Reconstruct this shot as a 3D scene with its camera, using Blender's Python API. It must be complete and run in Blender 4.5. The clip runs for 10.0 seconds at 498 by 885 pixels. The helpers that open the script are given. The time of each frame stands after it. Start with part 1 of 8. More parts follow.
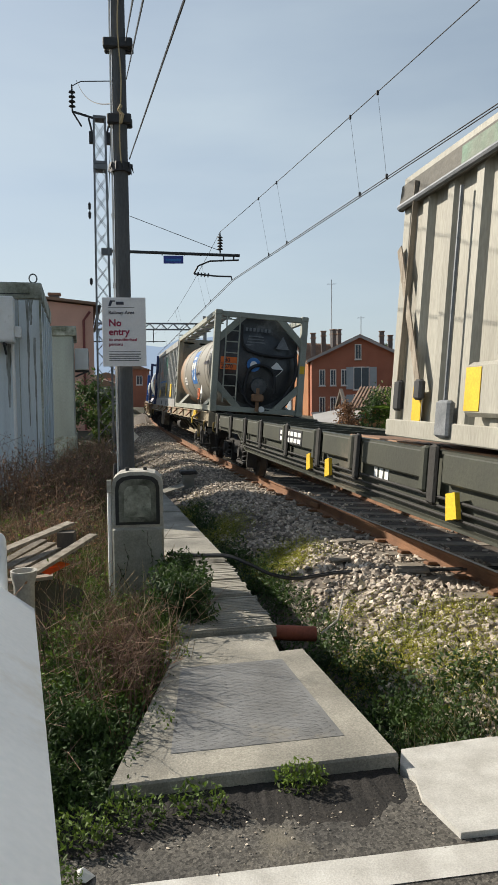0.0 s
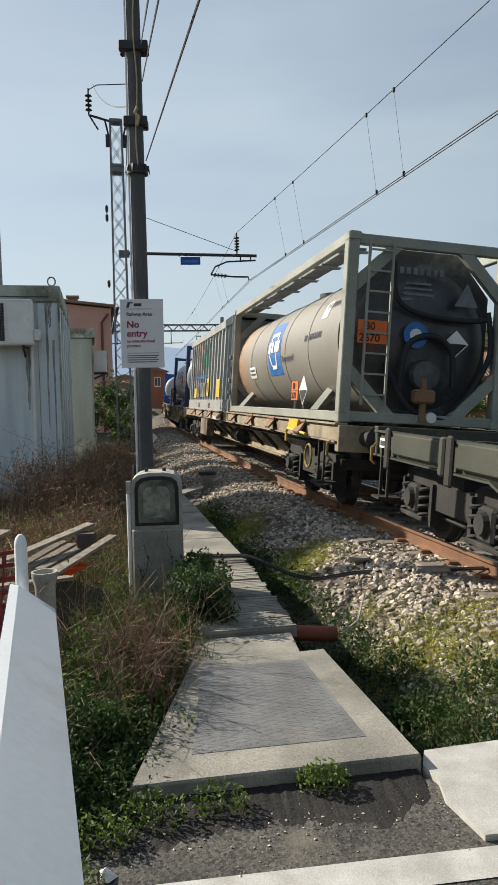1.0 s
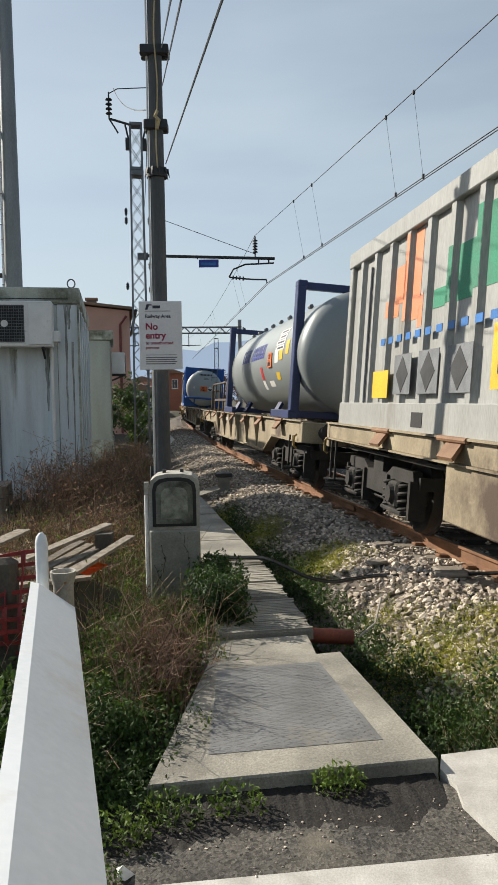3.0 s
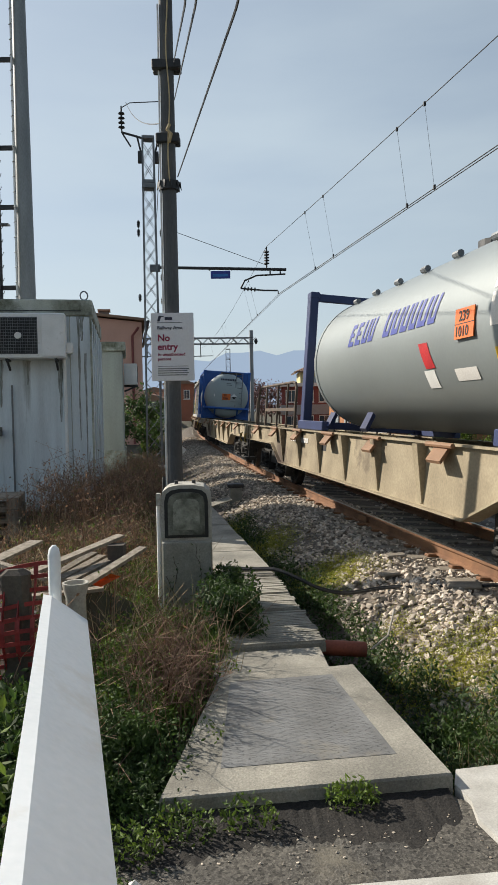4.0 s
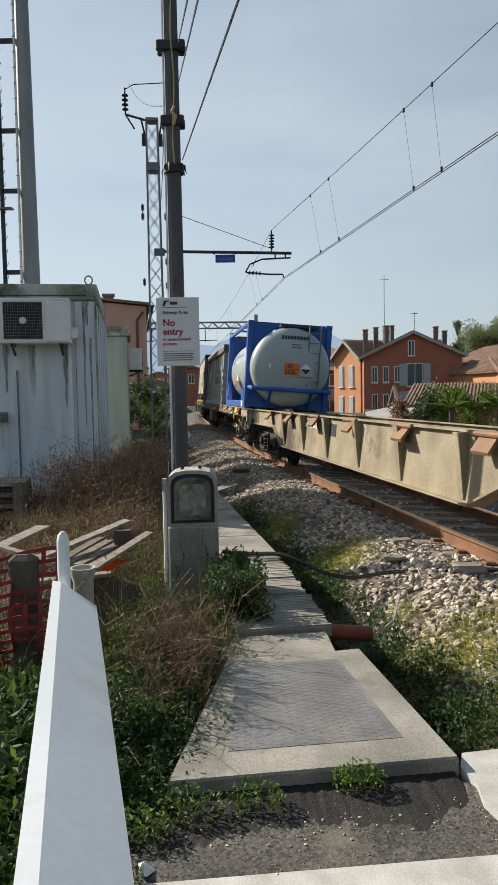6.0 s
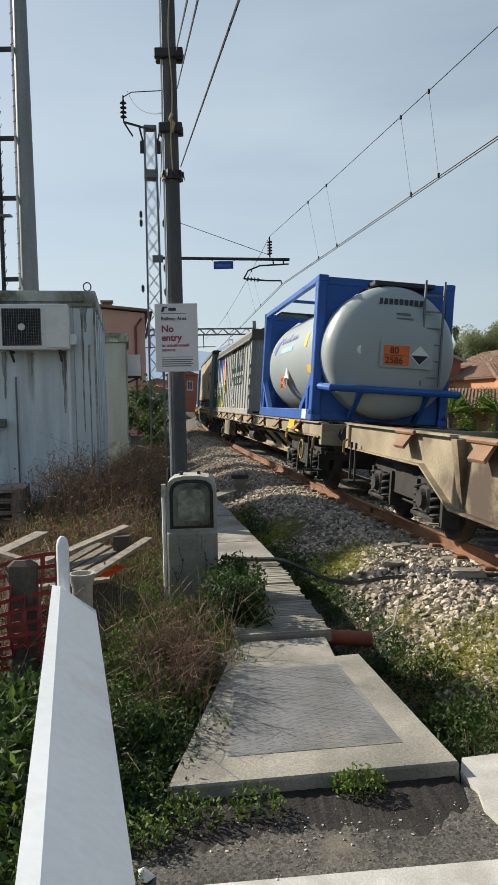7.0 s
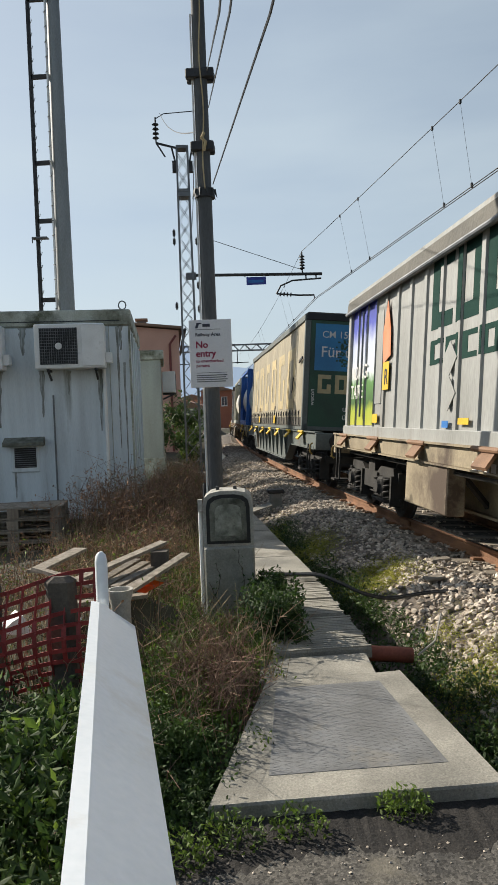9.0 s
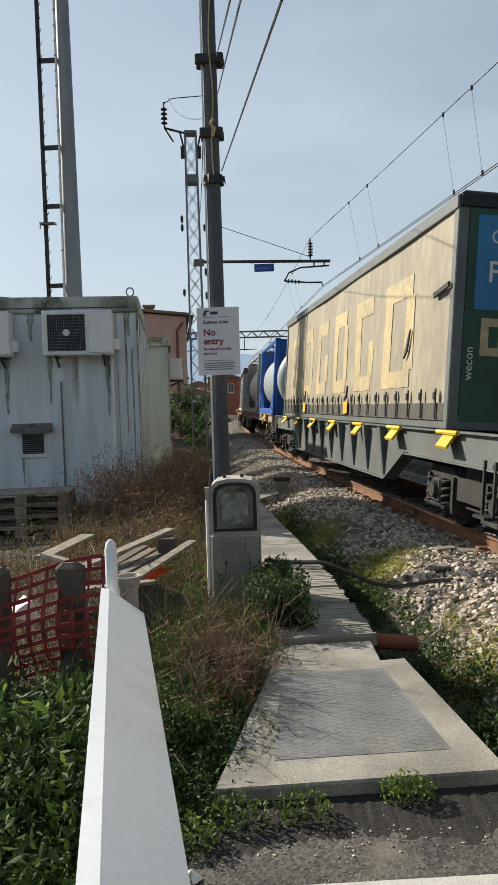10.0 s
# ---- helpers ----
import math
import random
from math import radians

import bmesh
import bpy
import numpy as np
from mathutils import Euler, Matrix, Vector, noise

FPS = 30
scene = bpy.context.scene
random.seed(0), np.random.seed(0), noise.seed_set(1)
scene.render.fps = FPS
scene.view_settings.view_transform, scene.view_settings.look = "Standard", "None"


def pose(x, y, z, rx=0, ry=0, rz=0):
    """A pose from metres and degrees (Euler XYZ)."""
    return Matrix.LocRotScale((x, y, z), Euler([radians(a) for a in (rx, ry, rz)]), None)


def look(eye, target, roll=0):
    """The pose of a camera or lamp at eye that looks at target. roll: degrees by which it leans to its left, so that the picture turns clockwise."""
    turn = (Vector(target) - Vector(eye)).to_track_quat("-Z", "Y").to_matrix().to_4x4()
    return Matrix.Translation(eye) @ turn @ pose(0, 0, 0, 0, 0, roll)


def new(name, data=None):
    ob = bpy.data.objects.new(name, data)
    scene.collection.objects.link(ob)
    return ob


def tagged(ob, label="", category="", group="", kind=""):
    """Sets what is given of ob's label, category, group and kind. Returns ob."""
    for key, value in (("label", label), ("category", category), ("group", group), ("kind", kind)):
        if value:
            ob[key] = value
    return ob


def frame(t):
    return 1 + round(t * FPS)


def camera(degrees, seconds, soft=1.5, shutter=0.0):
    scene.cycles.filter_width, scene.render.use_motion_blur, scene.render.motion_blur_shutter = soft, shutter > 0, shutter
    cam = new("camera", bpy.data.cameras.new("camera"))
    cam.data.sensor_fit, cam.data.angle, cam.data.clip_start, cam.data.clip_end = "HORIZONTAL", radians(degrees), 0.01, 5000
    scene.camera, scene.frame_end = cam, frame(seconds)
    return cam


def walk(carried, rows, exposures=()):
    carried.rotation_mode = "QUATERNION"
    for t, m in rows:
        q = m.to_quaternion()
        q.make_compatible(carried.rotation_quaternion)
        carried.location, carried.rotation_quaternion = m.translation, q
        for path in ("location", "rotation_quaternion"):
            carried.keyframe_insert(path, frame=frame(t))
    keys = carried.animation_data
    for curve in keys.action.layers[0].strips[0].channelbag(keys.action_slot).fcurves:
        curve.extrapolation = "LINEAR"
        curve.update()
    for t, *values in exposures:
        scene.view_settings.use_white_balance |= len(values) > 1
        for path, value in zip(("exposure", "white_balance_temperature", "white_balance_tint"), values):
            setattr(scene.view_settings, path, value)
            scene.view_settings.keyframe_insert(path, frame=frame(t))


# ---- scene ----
# camera: held in the hand beside the crossing, it turns a little to the left
cam = camera(38.0, 10.0, soft=1.0)
PATH = [(0.0, 0.016, -0.005, 1.543, -3.67, 0.56, -4.09),
        (0.5, 0.017, -0.001, 1.546, -3.85, 0.53, -2.56),
        (1.0, 0.015, 0.003, 1.540, -3.62, 1.14, -2.67),
        (1.5, 0.014, 0.006, 1.538, -3.69, 1.04, -2.89),
        (2.0, 0.017, 0.001, 1.542, -2.86, 0.78, -1.88),
        (2.5, 0.019, -0.001, 1.542, -2.93, 0.44, -1.87),
        (2.7, 0.010, -0.003, 1.533, -3.17, 0.57, -1.50),
        (3.8, 0.004, -0.005, 1.546, -3.53, 1.22, -1.24),
        (4.0, 0.006, -0.005, 1.542, -2.56, 0.95, -0.40),
        (4.5, 0.007, -0.001, 1.542, -3.18, 1.17, -0.71),
        (5.0, 0.011, -0.010, 1.548, -3.53, 1.22, -0.17),
        (5.5, -0.000, 0.000, 1.550, -3.95, 1.00, -0.00),
        (7.0, -0.006, -0.007, 1.542, -3.29, 1.17, -0.15),
        (7.5, -0.001, -0.008, 1.545, -3.44, 1.36, -0.03),
        (8.0, -0.005, -0.019, 1.550, -3.44, 1.45, 0.88),
        (8.5, -0.010, -0.006, 1.544, -2.16, 1.38, 2.81),
        (9.0, -0.014, 0.013, 1.535, -2.02, 2.10, 2.57),
        (9.5, -0.007, -0.003, 1.539, -3.17, 2.11, 3.01),
        (10.0, -0.019, -0.010, 1.547, -3.03, 1.69, 3.09)]
walk(cam, [(t, pose(x, y, z, 90 + pitch, roll, yaw)) for t, x, y, z, pitch, roll, yaw in PATH])

# world, sun
SUN_AZ, SUN_EL = radians(58), radians(32)      # left of straight ahead, above the horizon
world = bpy.data.worlds.new("sky")
scene.world = world
world.use_nodes = True
wn, wl = world.node_tree.nodes, world.node_tree.links
wn.clear()
w_out, w_bg, w_sky = wn.new("ShaderNodeOutputWorld"), wn.new("ShaderNodeBackground"), wn.new("ShaderNodeTexSky")
w_sky.sky_type, w_sky.sun_disc = "NISHITA", False
w_sky.sun_elevation, w_sky.sun_rotation = SUN_EL, 2 * math.pi - SUN_AZ
w_sky.air_density, w_sky.dust_density, w_sky.ozone_density = 1.0, 1.5, 2.0
w_co, w_map, w_no, w_ramp, w_mix = (wn.new("ShaderNodeTexCoord"), wn.new("ShaderNodeMapping"), wn.new("ShaderNodeTexNoise"),
                                    wn.new("ShaderNodeValToRGB"), wn.new("ShaderNodeMixRGB"))
w_map.inputs["Scale"].default_value = (1.2, 1.2, 5.0)
w_no.inputs["Scale"].default_value, w_no.inputs["Detail"].default_value = 1.6, 5
w_ramp.color_ramp.elements[0].position, w_ramp.color_ramp.elements[1].position = 0.3, 0.75
w_ramp.color_ramp.elements[0].color, w_ramp.color_ramp.elements[1].color = (0.48, 0.48, 0.48, 1), (0.84, 0.84, 0.84, 1)
wl.new(w_co.outputs["Generated"], w_map.inputs["Vector"])
wl.new(w_map.outputs[0], w_no.inputs["Vector"])
wl.new(w_no.outputs["Fac"], w_ramp.inputs[0])
# the haze thins out towards the zenith
w_sep, w_rng, w_mul = wn.new("ShaderNodeSeparateXYZ"), wn.new("ShaderNodeMapRange"), wn.new("ShaderNodeMath")
w_rng.inputs["From Min"].default_value, w_rng.inputs["From Max"].default_value = 0.3, 0.95
w_rng.inputs["To Min"].default_value, w_rng.inputs["To Max"].default_value = 1.0, 0.2
w_rng.clamp, w_mul.operation = True, "MULTIPLY"
wl.new(w_co.outputs["Generated"], w_sep.inputs[0])
wl.new(w_sep.outputs["Z"], w_rng.inputs["Value"])
wl.new(w_ramp.outputs[0], w_mul.inputs[0])
wl.new(w_rng.outputs[0], w_mul.inputs[1])
wl.new(w_mul.outputs[0], w_mix.inputs[0])
# haze scatters forward: brighter on the sun's side of the sky
w_dot, w_side, w_haze = wn.new("ShaderNodeVectorMath"), wn.new("ShaderNodeMapRange"), wn.new("ShaderNodeMixRGB")
w_dot.operation = "DOT_PRODUCT"
w_dot.inputs[1].default_value = (-math.sin(SUN_AZ), math.cos(SUN_AZ), 0)
w_side.inputs["From Min"].default_value, w_side.inputs["From Max"].default_value = -1.0, 0.45
w_haze.inputs[1].default_value, w_haze.inputs[2].default_value = (2.3, 2.85, 3.25, 1), (5.9, 6.85, 7.4, 1)
wl.new(w_co.outputs["Generated"], w_dot.inputs[0])
wl.new(w_dot.outputs["Value"], w_side.inputs["Value"])
wl.new(w_side.outputs[0], w_haze.inputs[0])
wl.new(w_haze.outputs[0], w_mix.inputs[2])
wl.new(w_sky.outputs[0], w_mix.inputs[1])
wl.new(w_mix.outputs[0], w_bg.inputs["Color"])
w_bg.inputs["Strength"].default_value = 0.08
wl.new(w_bg.outputs[0], w_out.inputs["Surface"])
sun_way = Vector((-math.sin(SUN_AZ) * math.cos(SUN_EL), math.cos(SUN_AZ) * math.cos(SUN_EL), math.sin(SUN_EL)))
sun = new("sun", bpy.data.lights.new("sun", "SUN"))
sun.data.energy, sun.data.angle, sun.data.color = 5.0, radians(0.6), (1.0, 0.92, 0.8)
sun.matrix_world = look(sun_way * 60, (0, 0, 0))
scene.view_settings.exposure = 0.44


# materials
def mat(name, col, col2=None, scale=6.0, rough=0.7, metal=0.0, bump=0.15, fine=60.0, dirt=None, dirt_at=0.55, stretch=(1, 1, 1),
        island=0.0, per_object=0.0, spec=0.5, grain=0.35, speck=None):
    m = bpy.data.materials.new(name)
    m.use_nodes = True
    n, l = m.node_tree.nodes, m.node_tree.links
    b = n["Principled BSDF"]
    b.inputs["Roughness"].default_value, b.inputs["Metallic"].default_value = rough, metal
    b.inputs["Specular IOR Level"].default_value = spec
    co, mp = n.new("ShaderNodeTexCoord"), n.new("ShaderNodeMapping")
    mp.inputs["Scale"].default_value = stretch
    l.new(co.outputs["Object"], mp.inputs["Vector"])
    big, small = n.new("ShaderNodeTexNoise"), n.new("ShaderNodeTexNoise")
    for tex, s, d in ((big, scale, 6), (small, fine, 4)):
        tex.inputs["Scale"].default_value, tex.inputs["Detail"].default_value = s, d
        l.new(mp.outputs[0], tex.inputs["Vector"])
    col2 = col2 or tuple(c * 0.75 for c in col)
    ramp = n.new("ShaderNodeValToRGB")
    ramp.color_ramp.elements[0].position, ramp.color_ramp.elements[1].position = 0.32, 0.68
    ramp.color_ramp.elements[0].color, ramp.color_ramp.elements[1].color = (*col2, 1), (*col, 1)
    l.new(big.outputs["Fac"], ramp.inputs[0])
    out = ramp.outputs[0]
    over = n.new("ShaderNodeMixRGB")
    over.blend_type, over.inputs[0].default_value = "OVERLAY", grain
    l.new(out, over.inputs[1])
    l.new(small.outputs["Fac"], over.inputs[2])
    out = over.outputs[0]
    if speck:
        vo, sv, sr = n.new("ShaderNodeTexVoronoi"), n.new("ShaderNodeHueSaturation"), n.new("ShaderNodeMapRange")
        vo.inputs["Scale"].default_value = speck[0]
        sr.inputs["To Min"].default_value, sr.inputs["To Max"].default_value = 1 - speck[1], 1 + speck[1] * 1.3
        l.new(mp.outputs[0], vo.inputs["Vector"])
        l.new(vo.outputs["Color"], sr.inputs["Value"])
        l.new(sr.outputs[0], sv.inputs["Value"])
        l.new(out, sv.inputs["Color"])
        out = sv.outputs[0]
    if dirt:
        tex, rm, mx = n.new("ShaderNodeTexNoise"), n.new("ShaderNodeValToRGB"), n.new("ShaderNodeMixRGB")
        tex.inputs["Scale"].default_value, tex.inputs["Detail"].default_value = scale * 0.45, 8
        tex.inputs["Roughness"].default_value = 0.68
        rm.color_ramp.elements[0].position, rm.color_ramp.elements[1].position = dirt_at, dirt_at + 0.14
        l.new(mp.outputs[0], tex.inputs["Vector"])
        l.new(tex.outputs["Fac"], rm.inputs[0])
        l.new(rm.outputs[0], mx.inputs[0])
        l.new(out, mx.inputs[1])
        mx.inputs[2].default_value = (*dirt, 1)
        out = mx.outputs[0]
    if island or per_object:
        src = n.new("ShaderNodeNewGeometry").outputs["Random Per Island"] if island else n.new("ShaderNodeObjectInfo").outputs["Random"]
        amount = island or per_object
        rng, hsv = n.new("ShaderNodeMapRange"), n.new("ShaderNodeHueSaturation")
        rng.inputs["To Min"].default_value, rng.inputs["To Max"].default_value = 1 - amount, 1 + amount
        l.new(src, rng.inputs["Value"])
        l.new(rng.outputs[0], hsv.inputs["Value"])
        l.new(out, hsv.inputs["Color"])
        out = hsv.outputs[0]
    l.new(out, b.inputs["Base Color"])
    if bump:
        bp, tex = n.new("ShaderNodeBump"), small
        bp.inputs["Strength"].default_value, bp.inputs["Distance"].default_value = bump, 0.45 / fine
        l.new(tex.outputs["Fac"], bp.inputs["Height"])
        l.new(bp.outputs[0], b.inputs["Normal"])
    return m


def translucent(m, amount):
    n, l = m.node_tree.nodes, m.node_tree.links
    b, out = n["Principled BSDF"], n["Material Output"]
    t, mx = n.new("ShaderNodeBsdfTranslucent"), n.new("ShaderNodeMixShader")
    mx.inputs[0].default_value = amount
    src = b.inputs["Base Color"].links[0].from_socket
    l.new(src, t.inputs["Color"])
    l.new(b.outputs[0], mx.inputs[1])
    l.new(t.outputs[0], mx.inputs[2])
    l.new(mx.outputs[0], out.inputs["Surface"])
    return m


M = {}
M["soil"] = mat("soil", (0.085, 0.068, 0.04), (0.04, 0.035, 0.02), 1.6, 0.95, bump=0.6, fine=30, dirt=(0.045, 0.055, 0.02), dirt_at=0.5)
M["asphalt"] = mat("asphalt", (0.105, 0.096, 0.08), (0.05, 0.047, 0.042), 2.5, 0.92, bump=1.0, fine=120, grain=0.8, speck=(90, 0.8), dirt=(0.19, 0.17, 0.13), dirt_at=0.56)
M["road_paint"] = mat("road paint", (0.56, 0.55, 0.51), (0.4, 0.385, 0.35), 7, 0.8, bump=0.5, fine=150, dirt=(0.22, 0.21, 0.19), dirt_at=0.63)
M["concrete"] = mat("concrete", (0.4, 0.375, 0.33), (0.28, 0.26, 0.225), 2.2, 0.9, bump=0.35, fine=90, dirt=(0.2, 0.18, 0.14), dirt_at=0.58)
M["slab"] = mat("slab concrete", (0.34, 0.32, 0.268), (0.18, 0.172, 0.146), 2.6, 0.9, bump=0.6, fine=90, speck=(160, 0.2), dirt=(0.13, 0.12, 0.095), dirt_at=0.52)
# near-black, so that the soil strip by the slab reads as shadow
M["soil_shadow"] = mat("soil with painted shadow", (0.024, 0.021, 0.018), (0.011, 0.01, 0.009), 6, 0.95, bump=1.0, fine=90, grain=0.7, speck=(150, 0.6))
M["tread"] = mat("tread plate", (0.2, 0.203, 0.2), (0.13, 0.13, 0.126), 4, 0.7, bump=0.25, fine=140, dirt=(0.25, 0.23, 0.185), dirt_at=0.56)
M["cabinet"] = mat("cabinet concrete", (0.32, 0.315, 0.275), (0.2, 0.197, 0.168), 5, 0.9, bump=0.4, fine=80, dirt=(0.13, 0.125, 0.1), dirt_at=0.52)
M["cabinet_edge"] = mat("weathered pale concrete", (0.46, 0.445, 0.4), (0.3, 0.29, 0.25), 8, 0.9, bump=0.4, fine=80, dirt=(0.2, 0.19, 0.16), dirt_at=0.56)
M["cabinet_door"] = mat("mossy cabinet door", (0.21, 0.215, 0.18), (0.075, 0.08, 0.06), 11, 0.9, bump=0.5, fine=70, dirt=(0.045, 0.047, 0.035), dirt_at=0.53)
M["door_panel"] = mat("lichen door panel", (0.3, 0.31, 0.26), (0.12, 0.125, 0.1), 14, 0.9, bump=0.5, fine=70, dirt=(0.07, 0.075, 0.055), dirt_at=0.56)
M["seal"] = mat("black seal", (0.03, 0.03, 0.03), rough=0.8)
M["ballast"] = mat("ballast stone", (0.58, 0.51, 0.42), (0.27, 0.22, 0.17), 9, 0.9, bump=0.4, fine=60, island=0.5)
M["ballast_one"] = mat("ballast stone single", (0.6, 0.54, 0.46), (0.28, 0.235, 0.185), 9, 0.9, bump=0.4, fine=60, per_object=0.5)
M["ballast_bed"] = mat("ballast bed", (0.15, 0.125, 0.1), (0.055, 0.046, 0.037), 14, 0.95, bump=1.0, fine=26, dirt=(0.14, 0.11, 0.07), dirt_at=0.55)
M["sleeper"] = mat("sleeper", (0.31, 0.27, 0.215), (0.17, 0.145, 0.112), 3, 0.9, bump=0.5, fine=40, dirt=(0.2, 0.13, 0.08), dirt_at=0.56)
M["rust"] = mat("rusty rail", (0.27, 0.135, 0.066), (0.15, 0.075, 0.04), 3, 0.8, bump=0.35, fine=70, dirt=(0.11, 0.055, 0.03), dirt_at=0.6)
M["railhead"] = mat("bright rail head", (0.5, 0.49, 0.47), rough=0.32, metal=1.0, bump=0.05)
M["galv"] = mat("galvanised steel", (0.22, 0.23, 0.24), (0.14, 0.15, 0.16), 5, 0.6, 0.5, bump=0.1)
M["dark_steel"] = mat("dark steel", (0.05, 0.052, 0.055), (0.03, 0.03, 0.03), 5, 0.6, 0.3, bump=0.1)
M["wire"] = mat("wire", (0.035, 0.036, 0.04), rough=0.6, bump=0)
M["pole"] = mat("pole grey", (0.1, 0.105, 0.11), (0.065, 0.068, 0.072), 4, 0.8, bump=0.25, fine=60, stretch=(1, 1, 0.25))
M["mast"] = mat("mast grey", (0.3, 0.32, 0.33), (0.22, 0.235, 0.24), 2, 0.6, 0.2, bump=0.1, stretch=(1, 1, 0.2))
M["hut"] = mat("hut wall", (0.7, 0.77, 0.8), (0.54, 0.59, 0.61), 1.7, 0.7, bump=0.12, fine=40, dirt=(0.2, 0.215, 0.19), dirt_at=0.585, stretch=(3.4, 3.4, 0.3))
M["hut_stain"] = mat("dark algae runs", (0.42, 0.45, 0.45), (0.12, 0.125, 0.1), 14, 0.85, bump=0.1, stretch=(4, 4, 0.35), dirt=(0.5, 0.54, 0.55), dirt_at=0.56)
M["hut_band"] = mat("hut roof band", (0.5, 0.52, 0.46), (0.27, 0.28, 0.22), 2.5, 0.8, bump=0.2, dirt=(0.085, 0.09, 0.055), dirt_at=0.48)
M["green_hut"] = mat("small hut wall", (0.36, 0.39, 0.35), (0.27, 0.29, 0.26), 1.7, 0.8, bump=0.15, stretch=(2, 2, 0.3), dirt=(0.2, 0.2, 0.17), dirt_at=0.6)
M["white"] = mat("white paint", (0.8, 0.8, 0.78), (0.7, 0.7, 0.67), 3, 0.5, bump=0.05)
M["boom_white"] = mat("boom white", (0.82, 0.85, 0.86), (0.74, 0.77, 0.78), 2, 0.33, bump=0.03, dirt=(0.56, 0.5, 0.39), dirt_at=0.56)
M["ac"] = mat("air conditioner casing", (0.84, 0.84, 0.82), (0.74, 0.74, 0.71), 4, 0.6, bump=0.05, dirt=(0.36, 0.34, 0.29), dirt_at=0.62)
M["black"] = mat("black", (0.02, 0.02, 0.022), rough=0.7, bump=0.05)
M["sign"] = mat("sign face", (0.72, 0.72, 0.74), (0.66, 0.66, 0.68), 2, 0.5, bump=0.0)
M["sign_red"] = mat("sign red", (0.33, 0.015, 0.07), rough=0.5, bump=0)
M["sign_dark"] = mat("sign dark", (0.035, 0.035, 0.06), rough=0.5, bump=0)
M["tank_grey"] = mat("tank grey", (0.27, 0.255, 0.215), (0.215, 0.2, 0.17), 0.6, 0.5, 0.0, bump=0.03, fine=20, grain=0.12, dirt=(0.3, 0.22, 0.13), dirt_at=0.64)
M["tank_rust"] = mat("rusty tank shell", (0.4, 0.2, 0.09), (0.3, 0.19, 0.11), 1.6, 0.6, bump=0.03, grain=0.15)
M["tank_black"] = mat("soiled tank end", (0.075, 0.08, 0.085), (0.025, 0.027, 0.03), 1.8, 0.35, 0.1, bump=0.12, fine=20, dirt=(0.19, 0.2, 0.2), dirt_at=0.56)
M["tank_silver"] = mat("brushed steel", (0.28, 0.31, 0.31), (0.24, 0.265, 0.265), 0.5, 0.42, 0.2, bump=0.0, fine=20, grain=0.06, dirt=(0.3, 0.305, 0.28), dirt_at=0.68)
M["tank_pale"] = mat("pale grey tank", (0.36, 0.41, 0.41), (0.32, 0.365, 0.36), 0.5, 0.38, 0.0, bump=0.0, fine=20, grain=0.06, dirt=(0.38, 0.4, 0.37), dirt_at=0.68)
M["tank_cream"] = mat("cream tank", (0.6, 0.57, 0.5), (0.5, 0.47, 0.4), 0.8, 0.5, bump=0.03)
M["frame_grey"] = mat("grey frame", (0.33, 0.34, 0.285), (0.235, 0.245, 0.205), 2, 0.6, bump=0.1, dirt=(0.2, 0.15, 0.1), dirt_at=0.66)
M["blue"] = mat("blue frame", (0.018, 0.11, 0.42), (0.014, 0.08, 0.31), 1.5, 0.5, bump=0.06, dirt=(0.05, 0.07, 0.13), dirt_at=0.66)
M["navy"] = mat("navy frame", (0.025, 0.045, 0.14), (0.018, 0.03, 0.09), 1.5, 0.5, bump=0.06, dirt=(0.07, 0.07, 0.09), dirt_at=0.66)
M["bulk_grey"] = mat("bulk container grey", (0.335, 0.34, 0.325), (0.255, 0.258, 0.24), 1.2, 0.6, bump=0.1, fine=30, dirt=(0.18, 0.155, 0.115), dirt_at=0.58, stretch=(2, 2, 0.35))
M["bulk_cream"] = mat("bulk container pale", (0.37, 0.355, 0.3), (0.27, 0.255, 0.21), 1.2, 0.6, bump=0.1, fine=30, dirt=(0.34, 0.3, 0.22), dirt_at=0.62, stretch=(2, 2, 0.35))
M["tarp"] = mat("grey tarpaulin", (0.09, 0.082, 0.062), (0.055, 0.05, 0.038), 2, 0.7, bump=0.3, fine=14)
M["tarp_green"] = mat("green tarpaulin", (0.12, 0.22, 0.15), (0.17, 0.18, 0.14), 2, 0.7, bump=0.3, fine=14)
M["curtain"] = mat("beige curtain", (0.35, 0.305, 0.21), (0.25, 0.222, 0.16), 0.8, 0.7, bump=0.3, fine=7, dirt=(0.24, 0.21, 0.15), dirt_at=0.62, stretch=(1, 1, 0.4))
M["curtain_letter"] = mat("faded letters", (0.5, 0.39, 0.2), (0.37, 0.31, 0.19), 1.2, 0.7, bump=0.2, fine=7)
M["end_blue"] = mat("printed blue", (0.03, 0.2, 0.4), (0.025, 0.15, 0.31), 1.2, 0.5, bump=0.03)
M["end_green"] = mat("printed green", (0.02, 0.08, 0.045), (0.012, 0.04, 0.027), 1.2, 0.5, bump=0.03)
M["wagon_cream"] = mat("cream wagon paint", (0.36, 0.3, 0.2), (0.22, 0.178, 0.115), 1.6, 0.65, bump=0.12, fine=30, dirt=(0.075, 0.05, 0.033), dirt_at=0.53)
M["old_tube"] = mat("rusty old tube", (0.11, 0.075, 0.05), (0.06, 0.043, 0.032), 4, 0.75, bump=0.2)
M["wagon_olive"] = mat("olive wagon paint", (0.055, 0.058, 0.038), (0.036, 0.038, 0.027), 1.6, 0.6, bump=0.12, fine=30, dirt=(0.12, 0.1, 0.07), dirt_at=0.6)
